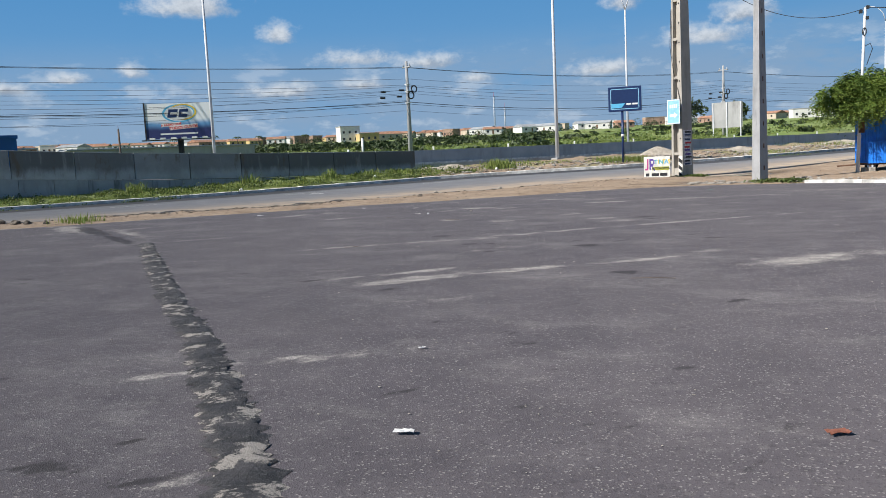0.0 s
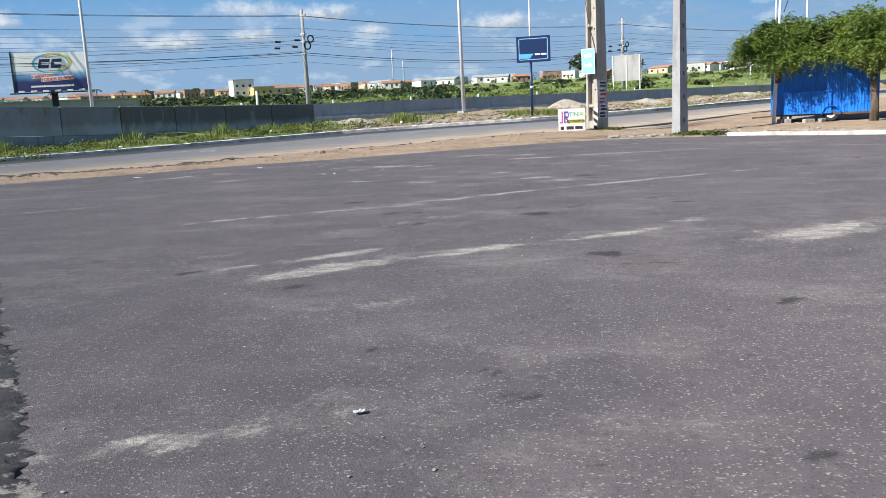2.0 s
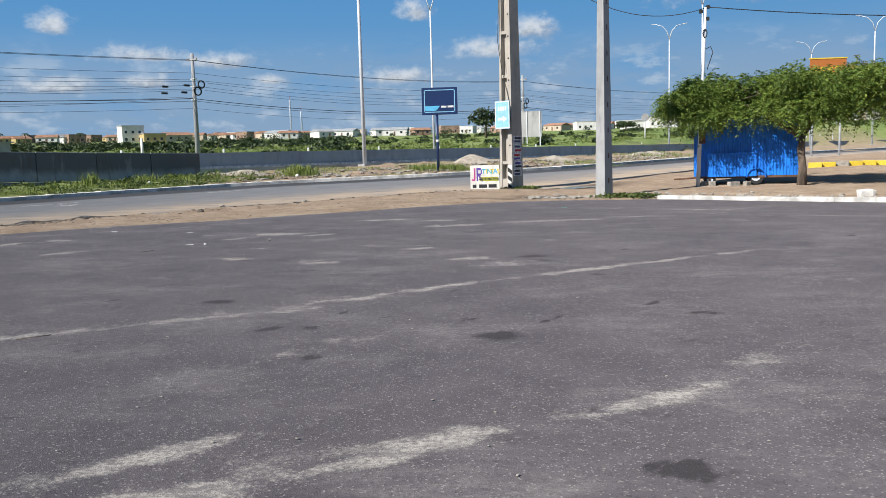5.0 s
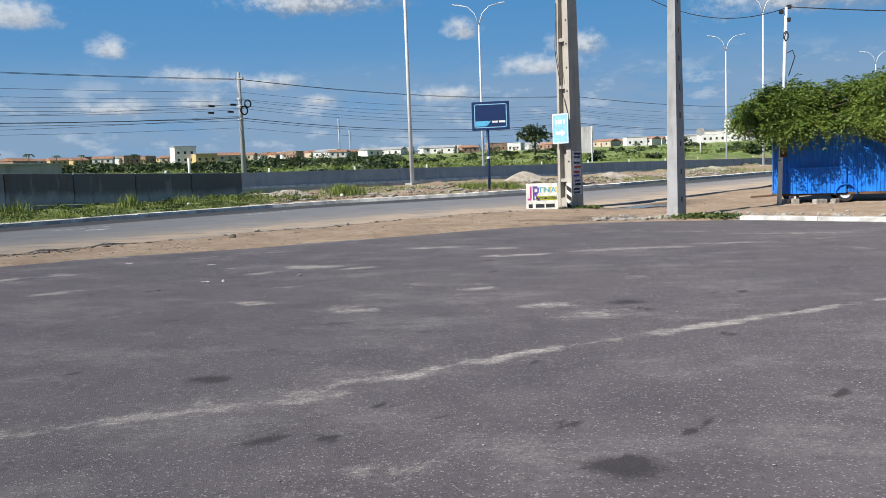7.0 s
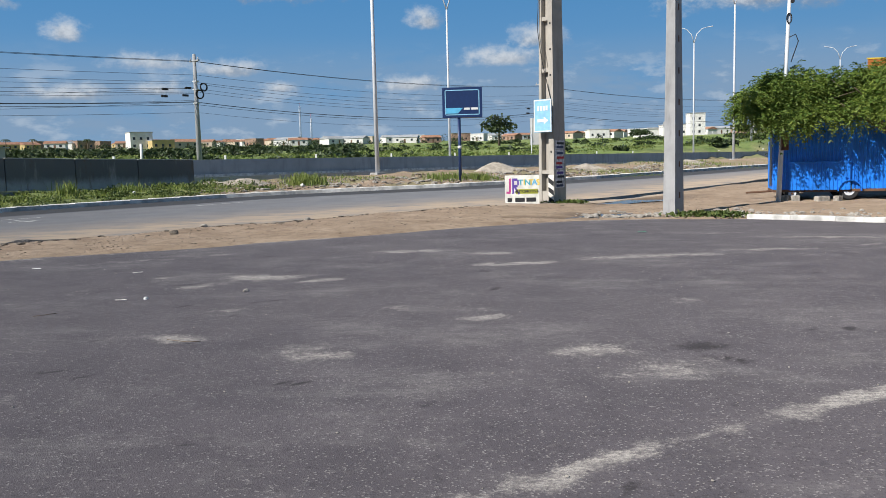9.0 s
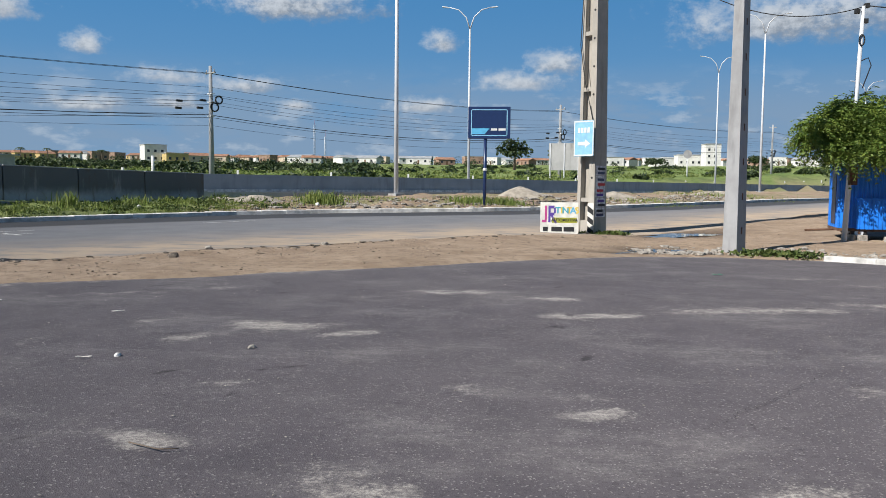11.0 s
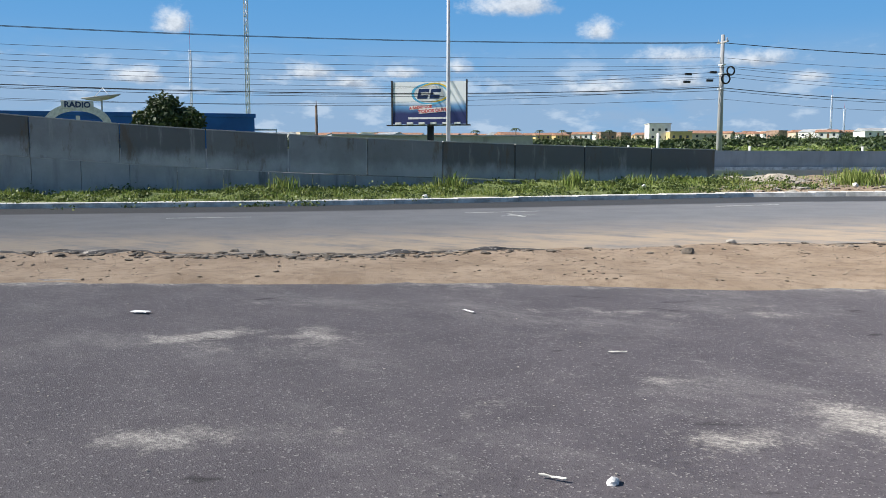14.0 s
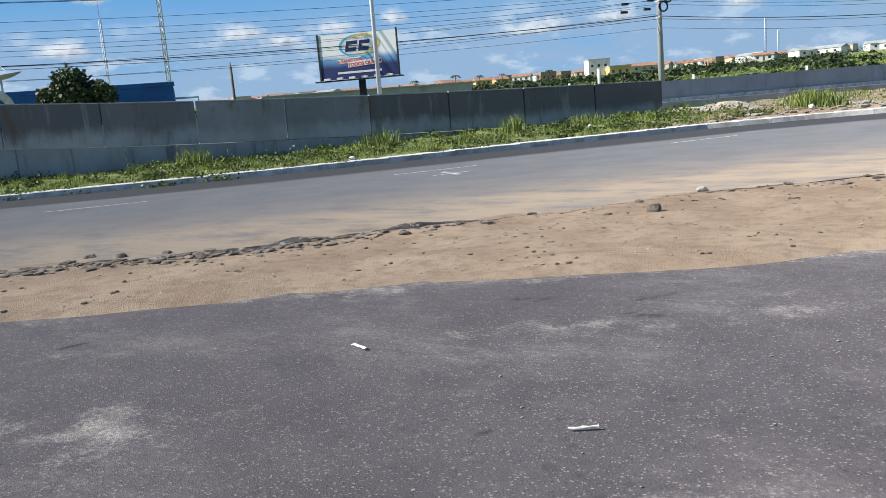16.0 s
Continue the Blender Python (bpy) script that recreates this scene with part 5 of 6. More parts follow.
M_DRY = leafy("yellowing_leaves", (0.26, 0.19, 0.04), (0.20, 0.22, 0.04), 0.3)
rt = np.random.RandomState(21)
lobes1 = []
for _ in range(62):
    a = rt.uniform(-3.45, 1.7)
    lobes1.append((a, rt.uniform(0.9, 2.9) if a < -0.9 else rt.uniform(-1.3, 1.8), rt.uniform(2.85, 3.75), rt.uniform(0.3, 0.65), rt.uniform(0.35, 0.7), rt.uniform(0.22, 0.42)))
lobes1 += [(-2.2, 0.6, 2.6, 0.5, 0.4, 0.25), (-1.3, 0.3, 2.6, 0.55, 0.4, 0.25), (-0.4, -0.6, 2.5, 0.6, 0.5, 0.3), (-3.0, 0.9, 2.65, 0.4, 0.4, 0.25), (0.7, -0.8, 2.55, 0.5, 0.5, 0.3), (-4.1, 0.9, 3.1, 0.4, 0.45, 0.35), (-3.5, 0.8, 2.5, 0.35, 0.35, 0.35), (-2.9, 0.7, 2.45, 0.35, 0.35, 0.3), (-4.2, 1.0, 2.75, 0.3, 0.3, 0.25), (-0.4, -0.8, 2.7, 0.7, 0.6, 0.4), (1.3, -0.7, 2.7, 0.8, 0.7, 0.45)]
shade_tree("tree", "low spreading feathery green tree beside the trailer", 10.1, 33.6, 1.85, lobes1, 150, [(0.85, -0.1, 2.6), (-3.2, 2.0, 3.2), (-1.6, 1.5, 3.3), (0.9, 0.5, 3.2), (-0.4, 0.8, 3.5), (0.75, -0.2, 2.8), (-2.0, 2.0, 3.2)], 31)
lobes2 = [(rt.uniform(-1.6, 3.6), rt.uniform(-1.8, 1.8), rt.uniform(2.6, 3.7), rt.uniform(0.5, 0.9), rt.uniform(0.5, 0.9), rt.uniform(0.3, 0.6)) for _ in range(48)] + [(3.2, 0, 4.2, 1.0, 0.9, 0.6), (4.0, 0.3, 4.4, 1.0, 0.9, 0.6)]
shade_tree("tree", "taller feathery tree with yellowing tips by kerb", 12.8, 32.05, 2.3, lobes2, 115, [(-1.2, 0.2, 3.1), (1.4, -0.6, 3.3), (2.8, 0.5, 3.5), (0.3, 0.8, 3.2)], 32, yellow=70, trunk_r=0.17)

wall_w = thing("boundary_wall", "peeling whitewashed masonry boundary wall near the trees", "wall", Matrix.Translation((15.9, 37.6, 0)) @ Matrix.Rotation(radians(-8), 4, "Z"))
M_LIMEWASH = stained_concrete("peeling_limewash", (0.72, 0.71, 0.69), (0.42, 0.42, 0.42), 2.0)
part("masonry", box((0, 0, -0.3), (7, 0.22, 2.8), 0.02), M_LIMEWASH, wall_w)
part("coping", box((-0.04, -0.04, 2.802), (7.04, 0.26, 2.88), 0.015), M_LIMEWASH, wall_w)
for i in range(8):
    x, y = 14.5 + i * 0.65, 43.5 + i * 0.1
    ob = tagged(link("kerb_block", box((-0.28, -0.12, -0.05), (0.28, 0.12, 0.22), 0.03), M_YELLOW if i % 4 != 2 else M_STONE), "worn yellow painted kerb block lying on soil", "kerb block", "yellow kerb blocks")
    ob.matrix_basis = pose(x, y, gz(x, y), 0, 0, -18 + (i * 37) % 23)
board = thing("shop_board", "brown and orange roadside board on posts", "sign board", Matrix.Translation((22.0, 60.5, gz(22, 60.5))))
M_ORANGE = color_mat("orange_brown_paint", (0.42, 0.14, 0.03))
part("panel", box((-1.15, -0.06, 5.2), (1.15, 0.06, 6.35), 0.01), M_ORANGE, board)
part("frame_bar", box((-1.2, -0.09, 6.35), (1.2, 0.09, 6.42)), M_YELLOW, board)
for i in range(4):
    part("letter_bar", box((-0.95 + i * 0.46, -0.075, 5.45), (-0.65 + i * 0.46, -0.0605, 5.85)), M_YELLOW, board, "cream painted bar")
for xx in (-0.9, 0.9):
    part("post", tube([(xx, 0.12, -0.2), (xx, 0.12, 6.3)], [0.07, 0.07], 8), M_GALV, board)


# ---- beyond the wall ----
def billboard():
    a, b = Vector((-45.1, 62.9, 0)), Vector((-39.99, 65.39, 0))
    c = (a + b) / 2
    d = (b - a).normalized()
    face = Vector((d.y, -d.x, 0))
    z = gz(c.x, c.y)
    root = thing("billboard", "large roadside billboard, white above and navy below", "billboard", Matrix.Translation((c.x, c.y, z)) @ facing(face))
    h, z0 = 3.1, 4.2 - z
    w = (b - a).length / 2
    part("column", tube([(0, 0.5, -0.3), (0, 0.5, z0 + 1.0)], [0.26, 0.26], 16), M_INK, root)
    part("frame", box((-w, 0.02, z0), (w, 0.1, z0 + h), 0.01), M_INK, root)
    bm = bmesh.new()
    vs = [[bm.verts.new((-w + 2 * w * i / 24, -0.0, z0 + h * j / 10)) for i in range(25)] for j in range(11)]
    for j in range(10):
        for i in range(24):
            bm.faces.new((vs[j][i], vs[j][i + 1], vs[j + 1][i + 1], vs[j + 1][i]))
    e = bmesh.ops.extrude_face_region(bm, geom=bm.faces[:])["geom"]
    bmesh.ops.translate(bm, verts=[q for q in e if isinstance(q, bmesh.types.BMVert)], vec=(0, 0.018, 0))
    m, nt, p = material("billboard_print", 0.5)
    sp = nt.nodes.new("ShaderNodeSeparateXYZ")
    nt.links.new(coords(nt, "Object"), sp.inputs[0])
    wob = calc(nt, "ADD", sp.outputs[2], calc(nt, "MULTIPLY", noise_of(nt, coords(nt, "Object"), 0.5, 4, 0.6), 0.5))
    cc = mixed(nt, ramp(nt, wob, z0 + 1.0, z0 + 1.6), (0.02, 0.03, 0.12), (0.12, 0.3, 0.55))
    cc = mixed(nt, ramp(nt, wob, z0 + 1.5, z0 + 2.05), cc, (0.80, 0.82, 0.83))
    nt.links.new(cc, p.inputs["Base Color"])
    part("print", bm, m, root)

    def disc(cx, cz, rx, rz, dy, mat, name, hole=0.0):
        bm = bmesh.new()
        n = 40
        o = [bm.verts.new((cx + rx * math.cos(2 * math.pi * i / n), dy, cz + rz * math.sin(2 * math.pi * i / n))) for i in range(n)]
        if hole:
            k = [bm.verts.new((cx + hole * rx * math.cos(2 * math.pi * i / n), dy, cz + hole * rz * math.sin(2 * math.pi * i / n))) for i in range(n)]
            for i in range(n):
                bm.faces.new((o[i], o[(i + 1) % n], k[(i + 1) % n], k[i]))
        else:
            bm.faces.new(o)
        e = bmesh.ops.extrude_face_region(bm, geom=bm.faces[:])["geom"]
        bmesh.ops.translate(bm, verts=[q for q in e if isinstance(q, bmesh.types.BMVert)], vec=(0, 0.004, 0))
        bmesh.ops.recalc_face_normals(bm, faces=bm.faces[:])
        part(name, bm, mat, root)

    cz = z0 + 2.22
    disc(0.1, cz, 1.45, 0.8, -0.008, M_SKYBLUE, "logo_ring", 0.86)
    disc(0.4, cz + 0.1, 1.2, 0.7, -0.014, M_YELLOW, "logo_ring", 0.86)
    disc(0.0, cz, 1.12, 0.58, -0.02, M_WHITE, "logo_disc")
    # two slanted dark blue logo blocks
    for x0, x1 in ((-0.85, -0.05), (0.1, 0.85)):
        bm = bmesh.new()
        f = bm.faces.new([bm.verts.new(c) for c in ((x0 - 0.08, -0.03, cz - 0.36), (x1 - 0.08, -0.03, cz - 0.36), (x1 + 0.08, -0.03, cz + 0.36), (x0 + 0.08, -0.03, cz + 0.36))])
        e = bmesh.ops.extrude_face_region(bm, geom=[f])["geom"]
        bmesh.ops.translate(bm, verts=[q for q in e if isinstance(q, bmesh.types.BMVert)], vec=(0, 0.008, 0))
        bmesh.ops.recalc_face_normals(bm, faces=bm.faces[:])
        block = part("logo_block", bm, M_NAVY, root)
        part("logo_notch", box((x0 + 0.22, -0.036, cz - 0.09), (x1 + 0.02, -0.0305, cz + 0.1)), M_WHITE, block)
    tilt = Matrix.Rotation(radians(-4), 4, "Y")
    part("slogan_box", box((-1.5, -0.012, -0.15), (0.2, -0.004, 0.17), 0.003, Matrix.Translation((0, 0, z0 + 1.3)) @ tilt), M_WHITE, root)
    part("slogan_box", box((-0.8, -0.02, -0.17), (1.65, -0.013, 0.2), 0.003, Matrix.Translation((0, 0, z0 + 0.98)) @ tilt), M_WHITE, root)
    lettering("A RADIO QUE", 0.27, M_RED, root, Matrix.Translation((-0.66, -0.016, z0 + 1.23)) @ tilt, "slogan", 0.01)
    lettering("TODOS OUVEM", 0.34, M_RED, root, Matrix.Translation((0.4, -0.024, z0 + 0.98)) @ tilt, "slogan", 0.012)
    part("address_bar", box((-1.6, -0.01, z0 + 0.36), (1.6, -0.004, z0 + 0.5)), M_WHITE, root, "white line of small print")
    part("catwalk", box((-w - 0.3, -0.55, z0 - 0.14), (w + 0.3, 0.1, z0 - 0.06), 0.01), M_INK, root)
    for i in range(6):
        xx = -w + 0.6 + i * (2 * w - 1.2) / 5
        part("floodlight", box((xx - 0.22, -0.62, z0 - 0.06), (xx + 0.22, -0.36, z0 + 0.1), 0.02), M_WHITE, root)
    for sx in (-1, 1):
        part("edge_bar", box((sx * w - 0.06, -0.05, z0 - 0.05), (sx * w + 0.06, 0.02, z0 + h + 0.12)), M_INK, root)


billboard()

M_BLUEWALL = plain("blue_wall_paint", (0.012, 0.10, 0.34), 0.7, vary=0.1, scale=0.7)
M_GREYROOF = plain("fibre_cement_roof", (0.36, 0.38, 0.40), 0.85, vary=0.12, scale=0.5)


def wall_frame(s, w, z=0.0):
    p = U * s + N * w
    return Matrix.Translation((p.x, p.y, z)) @ Matrix.Rotation(math.atan2(U.y, U.x), 4, "Z")


blue_s, blue_w = along(-52.85, 56.2), across(-52.85, 56.2)
b1 = thing("blue_building", "long low blue painted commercial building", "building", wall_frame(blue_s - 34, blue_w, 1.2))
part("wall", box((0, 0, -1), (34, 9, 3.45)), M_BLUEWALL, b1)
part("parapet", box((-0.1, -0.1, 3.45), (34.1, 0.3, 3.75), 0.02), M_BLUEWALL, b1)
part("roof", box((0.1, 0.32, 3.45), (33.9, 8.9, 3.55)), M_GREYROOF, b1)
part("roof_vent", tube([(28.5, 1.0, 3.55), (28.5, 1.0, 3.95), (28.5, 1.0, 4.05)], [0.35, 0.35, 0.1], 12), M_GREYROOF, b1)
part("pipe", tube([(34.0, 0.5, 2.6), (35.6, 0.5, 2.6), (35.6, 0.5, 1.5)], [0.07] * 3, 8), M_GALV, b1)
for i in range(6):
    part("window", box((3 + i * 5, -0.04, 0.9), (5.2 + i * 5, -0.003, 2.2), 0.01), M_NAVY, b1)

rad = thing("arched_sign", "arched white and blue sign with lettering", "sign", Matrix.Translation((-54.6, 43.4, 2.1)) @ facing((0.87, -0.49)))
bm = bmesh.new()
n = 24
outer = [(2.0 * math.cos(math.pi * i / n), 1.6 + 1.35 * math.sin(math.pi * i / n)) for i in range(n + 1)]
inner = [(1.55 * math.cos(math.pi * i / n), 1.55 + 0.95 * math.sin(math.pi * i / n)) for i in range(n + 1)]
vo, vi = [[bm.verts.new((a, -0.12, b)) for a, b in ring] for ring in (outer, inner)]
for i in range(n):
    bm.faces.new((vo[i], vo[i + 1], vi[i + 1], vi[i]))
e = bmesh.ops.extrude_face_region(bm, geom=bm.faces[:])["geom"]
bmesh.ops.translate(bm, verts=[q for q in e if isinstance(q, bmesh.types.BMVert)], vec=(0, 0.24, 0))
bmesh.ops.recalc_face_normals(bm, faces=bm.faces[:])
part("arch", bm, M_BOARD, rad)
part("fill", box((-1.5, -0.05, 0), (1.5, 0.05, 2.0), 0.01), M_BLUEWALL, rad)
part("mullion", box((-0.12, -0.09, 0), (0.12, -0.052, 2.2), 0.01), M_BOARD, rad)
for sx in (-1, 1):
    part("leg", box((sx * 1.78 - 0.22, -0.12, -1.2), (sx * 1.78 + 0.22, 0.12, 1.6), 0.02), M_BOARD, rad)
part("name_board", box((-0.95, -0.16, 2.62), (0.95, -0.1225, 3.12), 0.02), M_BOARD, rad)
lettering("RADIO", 0.5, M_NAVY, rad, Matrix.Translation((0, -0.165, 2.87)), "lettering", 0.02)
dish = thing("satellite_dish", "pale satellite dish on a slim mast", "satellite dish", Matrix.Translation((-55.5, 45.6, 1.75)))
bm = bmesh.new()
rings = []
for j in range(7):
    r = 1.25 * j / 6
    rings.append([bm.verts.new((r * math.cos(2 * math.pi * i / 24), r * math.sin(2 * math.pi * i / 24), 0.28 * (j / 6) ** 2)) for i in range(24)] if j else [bm.verts.new((0, 0, 0))])
for i in range(24):
    bm.faces.new((rings[0][0], rings[1][i], rings[1][(i + 1) % 24]))
    for j in range(1, 6):
        bm.faces.new((rings[j][i], rings[j + 1][i], rings[j + 1][(i + 1) % 24], rings[j][(i + 1) % 24]))
e = bmesh.ops.extrude_face_region(bm, geom=bm.faces[:])["geom"]
bmesh.ops.translate(bm, verts=[q for q in e if isinstance(q, bmesh.types.BMVert)], vec=(0, 0, -0.04))
bmesh.ops.transform(bm, matrix=Matrix.Translation((0, 0, 3.7)) @ Matrix.Rotation(radians(9), 4, "X"), verts=bm.verts[:])
part("reflector", bm, M_BARRIER, dish, smooth=True)
part("mast", tube([(0, 0, -0.3), (0, 0, 3.66)], [0.08, 0.06], 8), M_GALV, dish)
part("feed_arm", tube([(1.0, 0, 3.9), (0.0, 0.1, 4.5), (-1.0, 0, 3.9)], [0.02] * 3, 6), M_GALV, dish)

g1 = thing("grey_warehouse", "long low grey roofed warehouse behind the wall", "building", wall_frame(along(-66, 78), 101, 1.2))
part("wall", box((0, 0, -1), (22, 10, 3.0)), M_BARRIER, g1)
bm = bmesh.new()
for a in (0, 1):
    add_box(bm, (-0.4, -0.3 if a == 0 else 5.0, 2.98), (22.4, 5.0 if a == 0 else 10.3, 3.1), None)
part("roof", bm, M_GREYROOF, g1)
part("ridge_cap", box((-0.4, 4.6, 3.12), (22.4, 5.4, 3.3), 0.03), M_GREYROOF, g1)


def lattice_mast(x, y, top, w, group="radio masts"):
    z = gz(x, y)
    root = thing("radio_mast", "thin guyed steel lattice radio mast", "radio mast", Matrix.Translation((x, y, z)), group)
    h = top - z
    legs = [Vector((w * math.cos(a), w * math.sin(a), 0)) for a in (0.3, 2.4, 4.5)]
    for l in legs:
        part("leg", tube([l, l + Vector((0, 0, h))], [w * 0.22, w * 0.22], 5), M_GALV, root)
    bm = bmesh.new()
    n = int(min(60, h / (w * 4)))
    for i in range(n):
        for j in range(3):
            add_tube(bm, legs[j] + Vector((0, 0, h * i / n)), legs[(j + 1) % 3] + Vector((0, 0, h * (i + 1) / n)), w * 0.12, None, 4)
    part("bracing", bm, M_GALV, root)
    part("tip", tube([(0, 0, h), (0, 0, h + 3)], [w * 0.15, w * 0.06], 5), M_RED, root)


lattice_mast(-65.8, 66.3, 38, 0.2)
lattice_mast(-73.0, 65.3, 12.2, 0.12)
lattice_mast(-110, 495, 37, 0.5)
lattice_mast(-104, 497, 30, 0.5)
op = thing("old_post", "thin dark weathered wooden post behind the wall", "post", Matrix.Translation((-33.0, 43.4, gz(-33, 43.4))))
part("shaft", tube([(0, 0, -0.2), (-0.03, 0, 3.4)], [0.07, 0.055], 8), M_BARK, op)
part("top_spike", tube([(-0.03, 0, 3.4), (-0.03, 0, 3.62)], [0.02, 0.015], 6), M_RUST, op)
panel = thing("blank_billboard", "back of a small grey roadside billboard", "billboard", Matrix.Translation((6.0, 117.5, gz(6, 117.5))) @ facing((-0.3, -0.95)))
part("sheet", box((-2.0, 0, 1.2), (2.0, 0.08, 4.6), 0.01), M_BARRIER, panel)
for xx in (-1.8, 0, 1.8):
    part("stay", box((xx - 0.06, -0.1, -0.3), (xx + 0.06, -0.003, 4.6)), M_GALV, panel)


# ---- the town on the rise ----
HOUSE_WALLS = [plain("house_white", (0.72, 0.71, 0.68), 0.8, vary=0.06, scale=0.6), plain("house_cream", (0.58, 0.49, 0.38), 0.8, vary=0.08, scale=0.6),
               plain("house_brick", (0.37, 0.25, 0.185), 0.9, vary=0.12, scale=0.6), plain("house_yellow", (0.58, 0.44, 0.20), 0.8, vary=0.08, scale=0.6)]
M_PANE = plain("dark_window_glass", (0.03, 0.035, 0.04), 0.15, vary=0.1)
M_DOOR = plain("brown_door", (0.16, 0.09, 0.05), 0.6, vary=0.1)


def house(kind, w, d, h, mat, flat=False):
    names = ("white", "cream", "brick", "yellow")
    label = "small %s house with %s far across field" % (names[kind], "flat roof" if flat else "clay tile roof")
    root = thing("house", label, "house", Matrix.Identity(4), "houses on the rise")
    part("wall", box((-w / 2, -d / 2, -3), (w / 2, d / 2, h)), mat, root)
    bm = bmesh.new()
    if flat:
        add_box(bm, (-w / 2 - 0.15, -d / 2 - 0.15, h), (w / 2 + 0.15, d / 2 + 0.15, h + 0.35))
    else:
        r, o = h + d * 0.1, 0.35
        v = [bm.verts.new(c) for c in ((-w / 2 - o, -d / 2 - o, h - 0.1), (w / 2 + o, -d / 2 - o, h - 0.1), (w / 2 + o, d / 2 + o, h - 0.1), (-w / 2 - o, d / 2 + o, h - 0.1), (-w / 2 - o, 0, r + 0.5), (w / 2 + o, 0, r + 0.5))]
        for f in ((0, 1, 5, 4), (2, 3, 4, 5), (0, 4, 3), (1, 2, 5), (3, 2, 1, 0)):
            bm.faces.new([v[i] for i in f])
    part("roof", bm, mat if flat else (M_GREYROOF if kind == 0 and w > 10 else M_CLAY), root)
    for xx in (-w * 0.3, w * 0.28):
        part("window", box((xx - 0.55, -d / 2 - 0.05, 1.0), (xx + 0.55, -d / 2 - 0.004, 2.1)), M_PANE, root)
    part("door", box((-0.45, -d / 2 - 0.06, 0), (0.45, -d / 2 - 0.004, 2.1)), M_DOOR, root)
    return root


def bearing_at(deg, r):
    return math.sin(radians(deg)) * r, math.cos(radians(deg)) * r


protos = []
for kind in range(4):
    for w, d, h, flat in ((9, 7, 2.8, False), (13, 9, 3.0, False), (8, 6, 3.9, True)):
        protos.append((house(kind, w, d, h, HOUSE_WALLS[kind], flat), w))
rh = random.Random(9)
spots = []
deg = -48.0
while deg < 34:
    dense = 1.0 if (deg < -8 or deg > 8) else 0.45
    if rh.random() < dense:
        spots.append((deg, rh.uniform(430, 640)))
    if rh.random() < 0.5 * dense:
        spots.append((deg + 0.3, rh.uniform(440, 540)))
    deg += rh.uniform(0.35, 1.25)
used = set()
for deg, r in spots:
    x, y = bearing_at(deg, r)
    i = rh.choice([0, 0, 0, 0, 1, 1, 1, 2, 2, 3, 4, 5, 6, 7, 7, 8, 9])
    m = pose(x, y, gz(x, y), 0, 0, -deg + rh.uniform(-50, 50))
    if i not in used:
        used.add(i)
        protos[i][0].matrix_basis = m
    else:
        copy_thing(protos[i][0], m)
for i, (p, w) in enumerate(protos):
    if i not in used:
        x, y = bearing_at(-30 + 4.7 * i, 620)
        p.matrix_basis = pose(x, y, gz(x, y), 0, 0, 20 * i)
# taller blocks
for deg, r, w, h, kind in ((-22.6, 380, 9, 7.0, 0), (-21.3, 375, 9, 3.6, 3), (13.4, 420, 7, 10, 0), (12.3, 430, 16, 5.0, 0), (10.3, 420, 10, 3.6, 0), (7.2, 430, 10, 4.0, 0), (-1.9, 560, 13, 5.0, 2), (-0.3, 540, 8, 4.0, 0)):
    x, y = bearing_at(deg, r)
    b = thing("apartment_block", "pale painted block standing above the houses", "building", pose(x, y, gz(x, y), 0, 0, -deg + 15), "taller blocks")
    part("wall", box((-w / 2, -4, -3), (w / 2, 4, h)), HOUSE_WALLS[kind], b)
    part("roof_slab", box((-w / 2 - 0.2, -4.2, h), (w / 2 + 0.2, 4.2, h + 0.3)), M_BARRIER, b)
    for k in range(int(h // 3)):
        for xx in np.arange(-w / 2 + 1.5, w / 2 - 1, 2.8):
            part("window", box((xx - 0.5, -4.05, 1.0 + 3 * k), (xx + 0.5, -4.003, 2.1 + 3 * k)), M_PANE, b)
    if kind == 0 and h > 10:
        part("water_tank", tube([(1, 0, h + 0.3), (1, 0, h + 2.6)], [1.2, 1.2], 14), HOUSE_WALLS[0], b)

# bushes and trees of the field
rb = np.random.RandomState(17)
pts, big = [], []


def clump(x, y, rx, rz, n):
    z = gz(x, y)
    v = rb.normal(size=(n, 3))
    v /= np.linalg.norm(v, axis=1)[:, None]
    r = 1 - 0.5 * rb.uniform(0, 1, n) ** 2
    q = v * r[:, None] * np.array([rx, rx, rz])
    q[:, 2] = np.abs(q[:, 2]) + 0.05 * rz
    return q + np.array([x, y, z])


for _ in range(260):
    deg = rb.uniform(-47, 33)
    r = rb.uniform(110, 330)
    x, y = bearing_at(deg, r)
    if across(x, y) < 62:
        continue
    if deg > -9 and rb.uniform() < 0.55:
        continue
    k = rb.uniform(0.7, 2.3) * (1.0 if deg < -8 else 0.9)
    for _ in range(rb.randint(1, 4)):
        pts.append(clump(x + rb.normal() * k, y + rb.normal() * k, k * rb.uniform(0.6, 1.1), k * rb.uniform(0.4, 0.7), 170))
for _ in range(60):
    deg = rb.uniform(-36, -9)
    r = rb.uniform(150, 240)
    x, y = bearing_at(deg, r)
    k = rb.uniform(1.1, 2.1)
    pts.append(clump(x, y, k * 1.3, k * 0.7, 300))
for _ in range(260):
    deg = rb.uniform(-47, 33)
    x, y = bearing_at(deg, rb.uniform(400, 680))
    k = rb.uniform(1.4, 3.2)
    pts.append(clump(x, y, k, k * rb.uniform(0.7, 1.2), 120))
